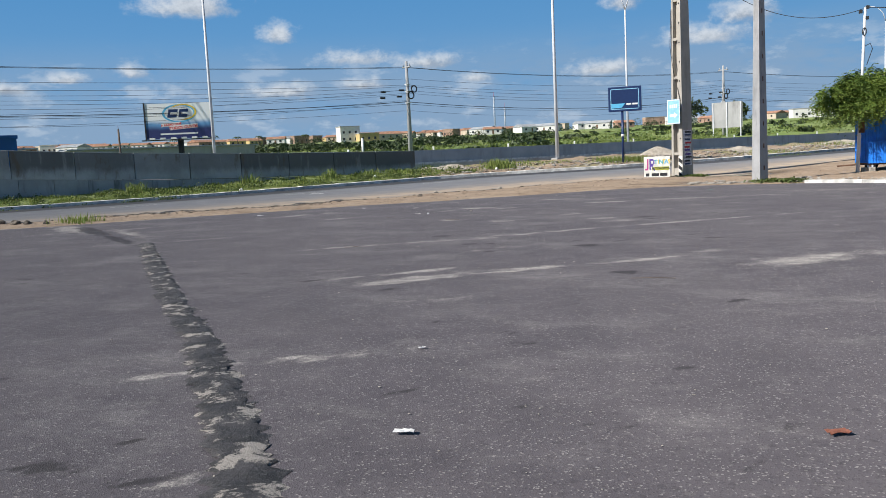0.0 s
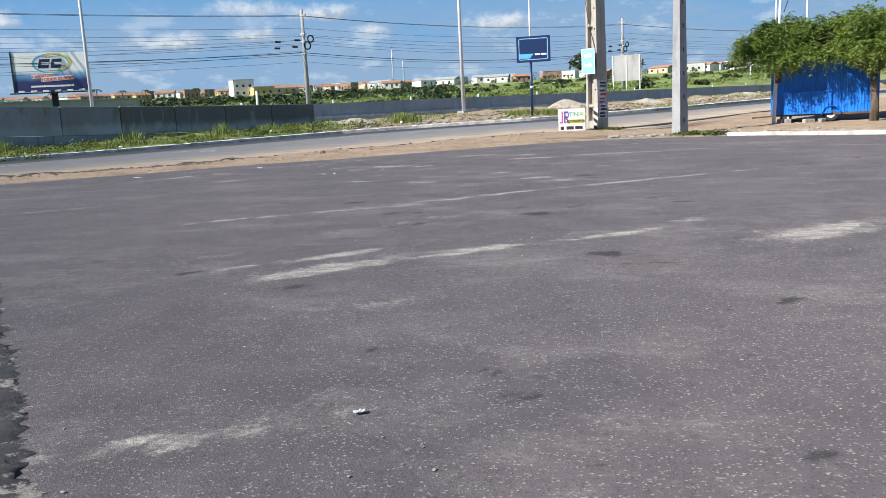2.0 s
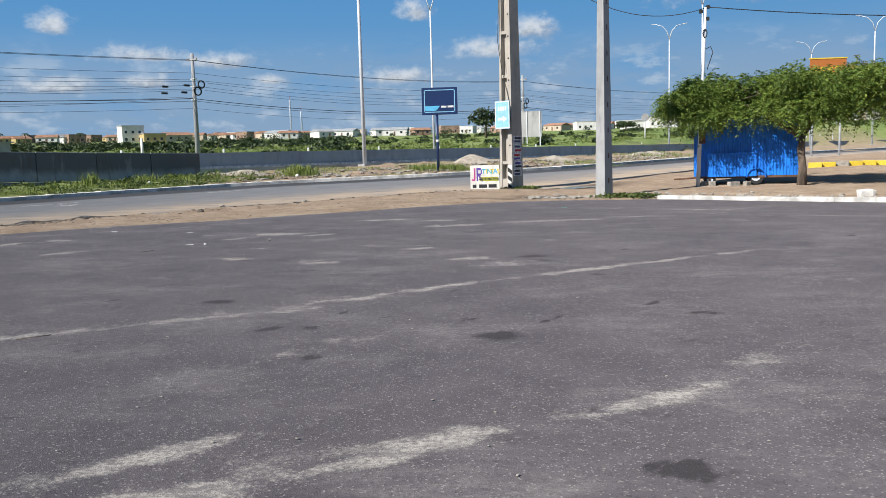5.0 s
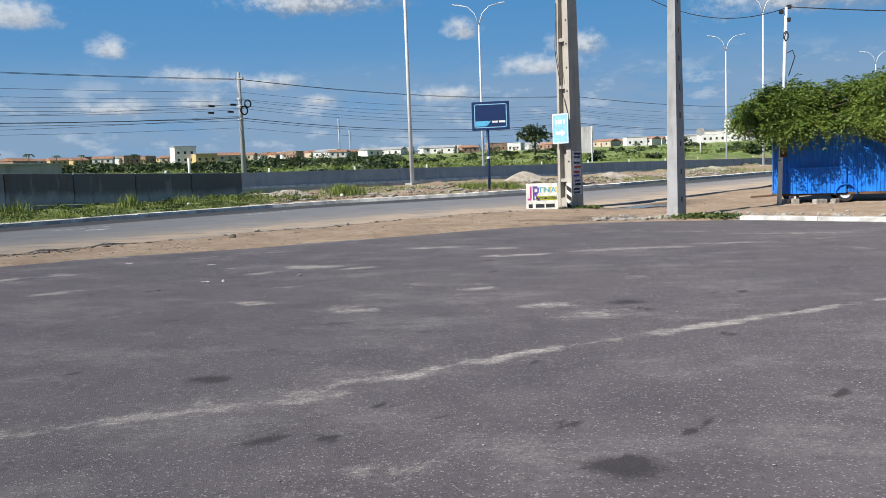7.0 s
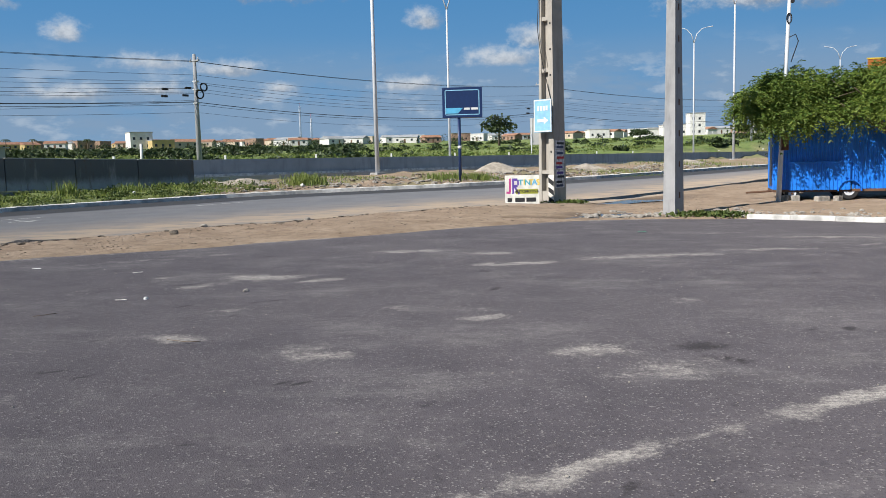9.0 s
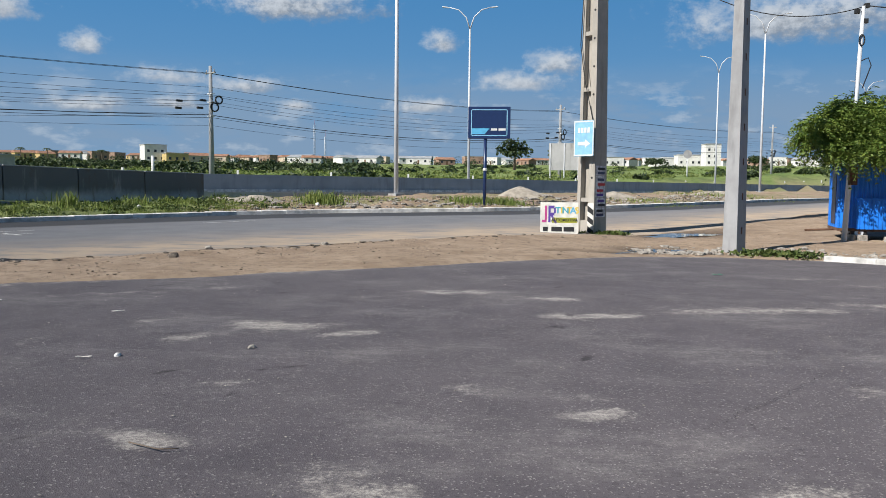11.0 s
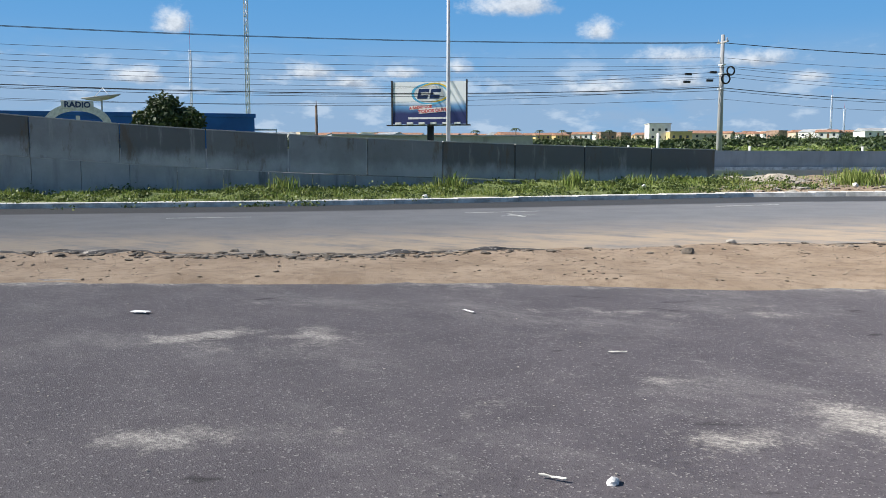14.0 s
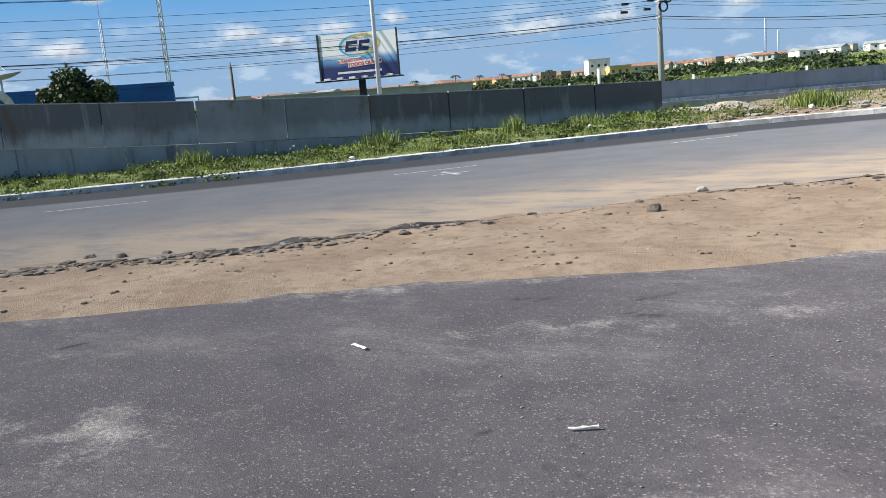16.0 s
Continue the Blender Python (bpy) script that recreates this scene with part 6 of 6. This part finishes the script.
for _ in range(120):
    deg = rb.uniform(-20, 33)
    x, y = bearing_at(deg, rb.uniform(100, 260))
    if across(x, y) < 63:
        continue
    k = rb.uniform(0.4, 1.2)
    pts.append(clump(x, y, k * 1.4, k * 0.7, 60))
for _ in range(170):  # taller trees among the houses
    deg = rb.uniform(-47, 33)
    x, y = bearing_at(deg, rb.uniform(440, 720))
    k = rb.uniform(1.6, 3.4)
    pts.append(clump(x, y, k * 1.2, k * rb.uniform(0.9, 1.5), 110))
bush = place_mesh("bushes", leaf_mesh("bushes", np.concatenate(pts), 0.5, rb, M_BUSH, 0.1, 0.4), None)
tagged(bush, "dark green bushes scattered over the field", "bushes", kind="stuff")


def far_tree(deg, r, h, rad, palm=False):
    x, y = bearing_at(deg, r)
    if palm:
        h, rad = h * 0.68, rad * 0.8
    root = thing("palm_tree" if palm else "field_tree", "distant dark palm tree by the houses" if palm else "distant dark round-crowned tree in field", "tree", Matrix.Translation((x, y, gz(x, y) - 0.3)), "distant trees")
    part("trunk", tube([(0, 0, 0), (0.1, 0, h * 0.5), (0.05, 0, h * 0.8)], [rad * 0.12, rad * 0.08, rad * 0.06], 7), M_BARK, root)
    if palm:
        bm = bmesh.new()
        for i in range(14):
            a = 2 * math.pi * i / 14 + rb.uniform(-0.2, 0.2)
            prev = None
            for j in range(6):
                f = j / 5
                rr = rad * f
                c = Vector((rr * math.cos(a), rr * math.sin(a), h * 0.8 + rad * (0.7 * f - 1.1 * f * f) + 0.2))
                wd = 0.22 * rad * (1 - f) + 0.03
                sd = Vector((-math.sin(a), math.cos(a), 0)) * wd
                row = [bm.verts.new(c - sd), bm.verts.new(c + Vector((0, 0, 0.08))), bm.verts.new(c + sd)]
                if prev:
                    for q in (0, 1):
                        bm.faces.new((prev[q], prev[q + 1], row[q + 1], row[q]))
                prev = row
        part("fronds", bm, M_BUSH, root)
    else:
        lob = [(rb.normal() * rad * 0.45, rb.normal() * rad * 0.45, h * 0.68 + rb.normal() * h * 0.11, rad * 0.55, rad * 0.55, h * 0.2) for _ in range(9)]
        place_mesh("crown", leaf_mesh("crown", lobed(rb, lob, 90, 0.6), 0.7, rb, M_BUSH, 0.0, 0.4), None, root)


for deg, r, h, rad, palm in ((0.45, 215, 7.5, 2.9, False), (3.6, 230, 6.3, 2.4, False), (-31.5, 310, 9, 2.6, True), (-30.0, 330, 8, 2.4, True), (-28.6, 350, 8, 2.3, True), (-25.5, 300, 7, 2.2, True),
                             (9.8, 330, 4, 3.2, False), (15.8, 330, 4.5, 3.4, False), (-34.0, 280, 7, 2.2, True), (22, 300, 5, 3, False)):
    far_tree(deg, r, h, rad, palm)

rr2 = np.random.RandomState(5)
tx, ty = -50.6, 46.9
root = thing("round_tree", "dense round dark green tree behind the wall", "tree", Matrix.Translation((tx, ty, gz(tx, ty))))
part("trunk", tube([(0, 0, -0.2), (0, 0, 1.6)], [0.2, 0.15], 10), M_BARK, root)
lob = [(rr2.normal() * 0.95, rr2.normal() * 0.8, 2.6 + rr2.normal() * 0.42, 0.95, 0.9, 0.8) for _ in range(22)]
place_mesh("crown", leaf_mesh("crown", lobed(rr2, lob, 520, 0.5), 0.26, rr2, M_BUSH, 0.1, 0.4), None, root)

# rough pasture on the near slope
sc = []
for _ in range(1500):
    x, y = bearing_at(rb.uniform(-40, 34), rb.uniform(75, 300) if rb.uniform() < 0.6 else rb.uniform(75, 150))
    if across(x, y) < 63:
        continue
    k = rb.uniform(0.3, 1.1)
    sc.append(clump(x, y, k * 1.6, k * 0.5, 34))
M_SCRUB = leafy("pasture_scrub", (0.12, 0.19, 0.035), (0.25, 0.28, 0.085), 0.3)
tagged(place_mesh("scrub", leaf_mesh("scrub", np.concatenate(sc), 0.32, rb, M_SCRUB, -0.4, 0.3), None), "light green scrub tufts over the pasture", "scrub", kind="stuff")

# marker stakes behind the barrier
for i in range(26):
    p = U * (-10 + 8.5 * i) + N * 60.5
    z = gz(p.x, p.y)
    st = tagged(link("marker_stake", box((-0.07, -0.07, -0.2), (0.07, 0.07, 2.4 - z), 0.01), M_WHITE), "short white painted marker stake behind barrier", "stake", "marker stakes")
    st.matrix_basis = Matrix.Translation((p.x, p.y, z))
sgx, sgy = bearing_at(10.6, 140)
round_sign = thing("round_sign", "grey backed round road sign on white post", "road sign", Matrix.Translation((sgx, sgy, gz(sgx, sgy))))
part("post", tube([(0, 0, -0.3), (0, 0, 3.3)], [0.12, 0.11], 8), M_WHITE, round_sign)
part("plate", tube([(0, -0.16, 3.4), (0, -0.12, 3.4)], [0.62, 0.62], 24), M_POST, round_sign, "grey back of a round plate")
for deg, r, hh in ((-21.5, 95, 2.3),):
    x, y = bearing_at(deg, r)
    st = tagged(link("marker_post", tube([(0, 0, -0.3), (0, 0, hh)], [0.16, 0.14], 8), M_WHITE), "plain white post standing in the field", "post", "field posts")
    st.matrix_basis = Matrix.Translation((x, y, gz(x, y)))


# ---- grass, rubble and litter ----
def blades(name, x, y, height, rnd, mat, label, lean=0.35, width=0.012):
    n = len(x)
    z = ground_z(x, y) - 0.02
    a = rnd.uniform(0, 2 * np.pi, n)
    l = rnd.uniform(0.1, 1.0, n) * lean * height
    tip = np.stack([x + np.cos(a) * l, y + np.sin(a) * l, z + height], 1)
    mid = np.stack([x + np.cos(a) * l * 0.3, y + np.sin(a) * l * 0.3, z + height * 0.6], 1)
    b = rnd.uniform(0, 2 * np.pi, n)
    sd = np.stack([np.cos(b), np.sin(b), np.zeros(n)], 1) * (width * (0.6 + height))[:, None]
    base = np.stack([x, y, z], 1)
    co = np.stack([base - sd, base + sd, mid + sd * 0.7, tip, mid - sd * 0.7], 1).reshape(-1, 3)
    me = bpy.data.meshes.new(name)
    me.from_pydata(co.tolist(), [], np.arange(5 * n).reshape(-1, 5).tolist())
    me.materials.append(mat)
    return tagged(place_mesh(name, me, None), label, "grass", kind="stuff")


rg = np.random.RandomState(8)
fx, fy, fh = [], [], []
n = 46000
s_ = np.where(rg.uniform(0, 1, n) < 0.94, rg.uniform(-2, 28.5, n), rg.uniform(28, 37, n))
w_ = rg.uniform(37.6, 42.75, n)
gx_, gy_ = U.x * s_ + N.x * w_, U.y * s_ + N.y * w_
dens = rough2(gx_, gy_, 1.1) + 0.6 * rough2(gx_, gy_, 3.2)
keep = (dens + rg.uniform(-0.5, 0.5, n) > 0.0) & (dist_line(gx_, gy_, ROAD_FAR) > 0.82)
gx_, gy_ = gx_[keep], gy_[keep]
gh = rg.uniform(0.05, 0.17, len(gx_)) * (1 + 0.9 * np.clip(rough2(gx_, gy_, 1.7), 0, 1.2)) * (1 + 0.6 * (rg.uniform(0, 1, len(gx_)) > 0.985))
blades("grass", gx_, gy_, gh, rg, M_GRASS, "ragged green grass between kerb and wall", 0.6, 0.014)
tx, ty, th = [], [], []
for cx, cy, r, h, n in ((-10.2, 48.6, 0.9, 0.5, 700), (-3.6, 50.6, 1.1, 0.35, 700), (-2.0, 50.8, 0.9, 0.35, 500), (-8.2, 52.0, 1.6, 0.15, 250), (-6.2, 51, 1.5, 0.12, 250), (0.9, 36.6, 0.35, 0.16, 260), (0.25, 36.55, 0.4, 0.12, 200), (3.9, 30.5, 0.6, 0.05, 160),
                         (3.5, 30.8, 0.5, 0.05, 120), (3.5, 31.4, 0.3, 0.1, 150), (3.2, 30.6, 0.4, 0.06, 90), (4.2, 30.1, 0.4, 0.06, 90), (-15.6, 18.6, 0.6, 0.25, 160), (-21.8, 39.2, 0.5, 0.55, 120), (-18.5, 42.2, 0.5, 0.6, 130), (-25.5, 34.5, 0.5, 0.5, 120), (-17.0, 44.6, 0.6, 0.4, 160), (6, 56, 2.5, 0.2, 900), (12, 66, 4, 0.25, 900)):
    tx.append(cx + rg.normal(size=n) * r * 0.5)
    ty.append(cy + rg.normal(size=n) * r * 0.5)
    th.append(h * rg.uniform(0.4, 1.2, n))
blades("weeds", np.concatenate(tx), np.concatenate(ty), np.concatenate(th), rg, M_GRASS, "tufts of tall weeds on dry soil", 0.5, 0.016)
# low leafy weeds along the wall
wp = []
for _ in range(230):
    s0, w0 = rg.uniform(-2, 29), rg.uniform(38.2, 42.3)
    cx, cy = U.x * s0 + N.x * w0, U.y * s0 + N.y * w0
    k = rg.uniform(0.15, 0.42)
    q = rg.normal(size=(60, 3)) * np.array([k, k, k * 0.45]) * 0.6
    q[:, 2] = np.abs(q[:, 2])
    wp.append(q + np.array([cx, cy, gz(cx, cy)]))
for cx, cy, rx, ry, n in ((3.55, 30.45, 0.5, 0.2, 900), (4.05, 30.2, 0.35, 0.2, 500), (0.95, 36.5, 0.3, 0.25, 500), (0.45, 36.5, 0.35, 0.2, 300)):
    q = rg.normal(size=(n, 3)) * np.array([rx, ry, 0.045]) * 0.7
    q[:, 2] = np.abs(q[:, 2]) + 0.02
    wp.append(q + np.array([cx, cy, gz(cx, cy)]))
M_WEED = leafy("weed_leaves", (0.06, 0.10, 0.02), (0.14, 0.17, 0.045), 0.2)
tagged(place_mesh("leafy_weeds", leaf_mesh("leafy_weeds", np.concatenate(wp), 0.09, rg, M_WEED, -0.2, 0.4), None), "low leafy weeds growing along the wall", "weeds", kind="stuff")


def stone_bm(r, seed, flat=0.6):
    rnd = random.Random(seed)
    bm = bmesh.new()
    bmesh.ops.create_icosphere(bm, subdivisions=2, radius=r)
    for vv in bm.verts:
        k = 1 + 0.35 * noise.noise(vv.co * (1.6 / r) + Vector((seed * 3.1, 0, 0)))
        vv.co = Vector((vv.co.x * k, vv.co.y * k * 0.8, vv.co.z * k * flat))
    return bm


for i, (x, y, r, mt, lab) in enumerate(((-8.3, 26.85, 0.105, M_CLOD, "dark angular stone on the sand verge"), (-6.16, 30.05, 0.09, M_STONE, "small pale stone on the sand verge"),
                                        (-13.9, 23.2, 0.09, M_CLOD, "dark broken asphalt lump at ragged road edge"), (-13.45, 23.3, 0.1, M_CLOD, "dark broken asphalt lump at ragged road edge"), (-13.0, 23.6, 0.08, M_CLOD, "dark broken asphalt lump at ragged road edge"),
                                        (-8.2, 28.4, 0.08, M_STONE, "small pale stone on the sand verge"), (-4.42, 18.79, 0.038, M_STONE, "flat grey stone lying on asphalt"), (-5.38, 18.37, 0.032, M_WHITE, "small white stone lying on asphalt"), (1.7, 30.3, 0.08, M_STONE, "small pale stone on the sand verge"), (-17.6, 18.4, 0.16, M_CLOD, "dark broken asphalt lump at ragged road edge"), (-18.2, 18.5, 0.13, M_CLOD, "dark broken asphalt lump at ragged road edge"), (-17.1, 18.3, 0.12, M_CLOD, "dark broken asphalt lump at ragged road edge"), (-16.6, 18.45, 0.1, M_CLOD, "dark broken asphalt lump at ragged road edge"))):
    ob = tagged(link("stone", stone_bm(r, i), mt), lab, "stone", "loose stones")
    ob.matrix_basis = pose(x, y, (gz(x, y) if dist_line(np.array([x]), np.array([y]), LOT_EDGE)[0] > 0 else 0.0) + r * 0.25, 0, 0, 40 * i)


def pebbles(name, count, place, label, smin, smax, mat, flat=0.45):
    rnd = np.random.RandomState(count)
    bm0 = bmesh.new()
    bmesh.ops.create_icosphere(bm0, subdivisions=1, radius=1.0)
    base = np.array([vv.co[:] for vv in bm0.verts])
    faces = np.array([[vv.index for vv in f.verts] for f in bm0.faces])
    bm0.free()
    co, fc = [], []
    for i in range(count):
        x, y, z = place(rnd)
        r = smin + (smax - smin) * rnd.uniform() ** 3
        q = base * (1 + rnd.uniform(-0.3, 0.3, base.shape)) * r * np.array([1.3, 0.9, flat])
        a = rnd.uniform(0, 6.28)
        q = np.stack([q[:, 0] * np.cos(a) - q[:, 1] * np.sin(a), q[:, 0] * np.sin(a) + q[:, 1] * np.cos(a), q[:, 2]], 1)
        co.append(q + np.array([x, y, z + r * 0.2]))
        fc.append(faces + i * len(base))
    me = bpy.data.meshes.new(name)
    me.from_pydata(np.concatenate(co).tolist(), [], np.concatenate(fc).tolist())
    me.materials.append(mat)
    return tagged(place_mesh(name, me, None), label, "rubble", kind="stuff")


edge_pts, _ = poly_at(ROAD_NEAR[2:10], 2000)


def at_edge(rnd):
    i = int(rnd.uniform(0, 1900)) if rnd.uniform() < 0.3 else int(np.clip(rnd.normal(865, 95), 0, 1999))
    x, y = edge_pts[i] + rnd.normal(size=2) * 0.2 - np.array([-0.22, 0.3])
    return x, y, gz(x, y)


def on_sand(rnd):
    while True:
        x, y = rnd.uniform(-16, 6), rnd.uniform(19, 38)
        p, q = np.array([x]), np.array([y])
        if dist_line(p, q, LOT_EDGE)[0] > 0.2 and dist_line(p, q, ROAD_NEAR)[0] < 0:
            return x, y, gz(x, y)


def on_lot(rnd):
    while True:
        x, y = rnd.uniform(-11, 7), rnd.uniform(1.5, 26)
        if dist_line(np.array([x]), np.array([y]), LOT_EDGE)[0] < -0.4:
            return x, y, 0.004 + float(lot_z(x, y))


def on_median(rnd):
    x = rnd.uniform(-14, 14)
    y = np.interp(x, [p[0] for p in ROAD_FAR], [p[1] for p in ROAD_FAR]) + rnd.uniform(0.8, 6)
    return x, y, gz(x, y)


def on_corner(rnd):
    while True:
        x, y = rnd.uniform(0.5, 12), rnd.uniform(24, 37)
        d = dist_line(np.array([x]), np.array([y]), LOT_EDGE)[0]
        if 0.3 < d < 0.4 + 2.6 * rnd.uniform() ** 2:
            return x, y, gz(x, y)


pebbles("corner_rubble", 900, on_corner, "pale rubble strewn on soil behind kerb", 0.012, 0.1, M_STONE, 0.55)
pebbles("broken_asphalt", 750, at_edge, "broken asphalt and stones at road edge", 0.012, 0.075, M_CLOD, 0.32)
pebbles("gravel", 3600, on_sand, "fine gravel scattered on the sand verge", 0.004, 0.026, M_GRAVEL)
pebbles("grit", 2600, on_lot, "loose pale grit scattered on the asphalt", 0.003, 0.009, M_STONE)
pebbles("debris", 1100, on_median, "pale rubble and soil clods beyond kerb", 0.03, 0.16, M_STONE)
pebbles("soil_clods", 1500, on_median, "brown soil clods and rubble beyond kerb", 0.02, 0.14, M_RUBBLE)


def litter(name, x, y, w, d, turn, mat, label, category, seed):
    """A thin crumpled scrap."""
    rnd = random.Random(seed)
    bm = bmesh.new()
    bmesh.ops.create_grid(bm, x_segments=6, y_segments=4, size=0.5)
    for vv in bm.verts:
        vv.co = Vector((vv.co.x * w * rnd.uniform(0.92, 1.05), vv.co.y * d * rnd.uniform(0.85, 1.05), 0.012 + rnd.uniform(0, 0.008)))
    e = bmesh.ops.extrude_face_region(bm, geom=bm.faces[:])["geom"]
    bmesh.ops.translate(bm, verts=[q for q in e if isinstance(q, bmesh.types.BMVert)], vec=(0, 0, 0.003))
    bmesh.ops.recalc_face_normals(bm, faces=bm.faces[:])
    ob = tagged(link(name, bm, mat), label, category, "litter")
    ob.matrix_basis = pose(x, y, float(lot_z(x, y)), 0, 0, turn)


M_REDTILE = plain("red_clay_shard", (0.22, 0.08, 0.05), 0.9, vary=0.15)
for i, (x, y, w, d, turn, mt, lab) in enumerate(((-0.75, 3.08, 0.1, 0.04, 8, M_WHITE, "crumpled white paper scrap on asphalt"), (-10.46, 19.42, 0.17, 0.08, 20, M_WHITE, "crumpled white paper scrap on asphalt"),
                                                 (-8.16, 21.22, 0.15, 0.028, -20, M_WHITE, "torn white paper strip on asphalt"), (-6.4, 20.55, 0.13, 0.016, 30, M_BOARD, "torn white paper strip on asphalt"),
                                                 (-1.2, 4.78, 0.05, 0.03, 30, M_WHITE, "crumpled white paper scrap on asphalt"), (-5.6, 18.25, 0.12, 0.012, 10, M_BOARD, "torn white paper strip on asphalt"))):
    litter("paper_scrap", x, y, w, d, turn, mt, lab, "paper", i)
litter("bottle_scrap", 1.28, 26.0, 0.16, 0.07, 15, color_mat("green_plastic", (0.05, 0.28, 0.16), 0.3), "crushed green plastic scrap on asphalt", "plastic scrap", 41)
for i, (x, y, r) in enumerate(((-24.6, 38.9, 0.12), (-20.8, 36.4, 0.1), (-16.2, 43.2, 0.11), (-10.1, 47.3, 0.11))):
    bm = stone_bm(r, 60 + i, 0.75)
    for vv in bm.verts:
        vv.co *= 1 + 0.22 * noise.noise(vv.co * (7 / r * 0.2) + Vector((i, 5, 0)))
    ob = tagged(link("plastic_bag", bm, M_WHITE), "crumpled white plastic bag dropped in the grass", "plastic bag", "litter")
    ob.matrix_basis = pose(x, y, gz(x, y) + r * 0.5, 0, 0, 50 * i)
litter("clay_shard", 1.2, 3.35, 0.1, 0.06, 20, M_REDTILE, "flat red clay shard on asphalt", "shard", 40)
for i, pts in enumerate([[(0.02, 7.9), (0.25, 7.92), (0.46, 7.88)], [(-4.5, 11.2), (-4.3, 11.35)], [(-4.3, 16.2), (-4.1, 16.1), (-4.0, 16.12)], [(-6.05, 17.35), (-5.9, 17.5)]]):
    ob = tagged(link("twig", tube([Vector((a, b, 0.014)) for a, b in pts], [0.0035] * len(pts), 6), M_BARK), "thin dry twig lying on asphalt", "twig", "litter")

for i, (x, y, rx, ry, h) in enumerate(((-1.0, 56.5, 1.8, 1.3, 0.5), (4.2, 58.5, 1.6, 1.0, 0.28), (11.5, 66.5, 2.0, 1.2, 0.35), (-13.5, 48.3, 2.0, 1.0, 0.25))):
    bm = bmesh.new()
    rows = []
    for j in range(13):
        row = []
        for k in range(29):
            r, a = j / 12, 2 * math.pi * k / 28
            px, py = x + rx * r * math.cos(a), y + ry * r * math.sin(a)
            row.append(bm.verts.new((px, py, gz(px, py) - 0.04 + h * (1 - r * r) ** 1.6 * (1 + 0.1 * math.sin(3 * a + i)) + 0.05 * noise.noise(Vector((px * 3, py * 3, i))) * (1 - r))))
        rows.append(row)
    for j in range(12):
        for k in range(28):
            if j == 0:
                bm.faces.new((rows[0][k], rows[1][k], rows[1][k + 1]))
            else:
                bm.faces.new((rows[j][k], rows[j + 1][k], rows[j + 1][k + 1], rows[j][k + 1]))
    bmesh.ops.remove_doubles(bm, verts=bm.verts[:], dist=0.0005)
    tagged(link("soil_mound", bm, M_HEAP, smooth=True), "pale heap of dumped sandy soil", "soil heap", "soil heaps")

# ragged lip where the asphalt breaks off; its dark colour paints the gap's shade
ep, _ = poly_at(ROAD_NEAR[2:9], 700)
et = np.gradient(ep, axis=0)
et /= np.hypot(*et.T)[:, None]
q = np.arange(700)
wid = 0.02 + 0.035 * np.clip(np.sin(q * 0.05) + np.sin(q * 0.131 + 1) + np.sin(q * 0.37) * 0.5, 0, 2)
wid = wid * (1 - 0.85 * smooth01(q * 1.0, 430, 470))
off = 0.06 * np.sin(q * 0.09) + 0.05 * np.sin(q * 0.27 + 2) + 0.03 * np.sin(q * 0.8)
EX = np.stack([ep[:, 0] - et[:, 1] * (off + k * wid - 0.12) for k in (-1, 0, 1)])
EY = np.stack([ep[:, 1] + et[:, 0] * (off + k * wid - 0.12) for k in (-1, 0, 1)])
EZ = ground_z(EX, EY) + 0.004 + np.array([[0.0], [0.4], [0.6]]) * wid[None, :]
structure(sheet("road_edge", EX, EY, EZ, M_TAR_SHADE), "broken asphalt lip with its gap's shade painted dark", "road edge")

for i, (x, y, w, h) in enumerate(((9.6, 27.9, 0.34, 0.2), (10.4, 27.4, 0.26, 0.24), (11.2, 27.0, 0.4, 0.18), (10.0, 28.5, 0.22, 0.15), (11.8, 27.6, 0.3, 0.2))):
    bm = box((-w / 2, -0.12, -0.03), (w / 2, 0.12, h), 0.02)
    for vv in bm.verts:
        vv.co += Vector((noise.noise(vv.co * 6 + Vector((i, 0, 0))) * 0.03, noise.noise(vv.co * 8 + Vector((0, i, 0))) * 0.03, 0))
    ob = tagged(link("concrete_chunk", bm, M_KERB), "broken pale concrete chunk on the soil", "concrete block", "concrete chunks")
    ob.matrix_basis = pose(x, y, gz(x, y), 4, -3, 33 * i)
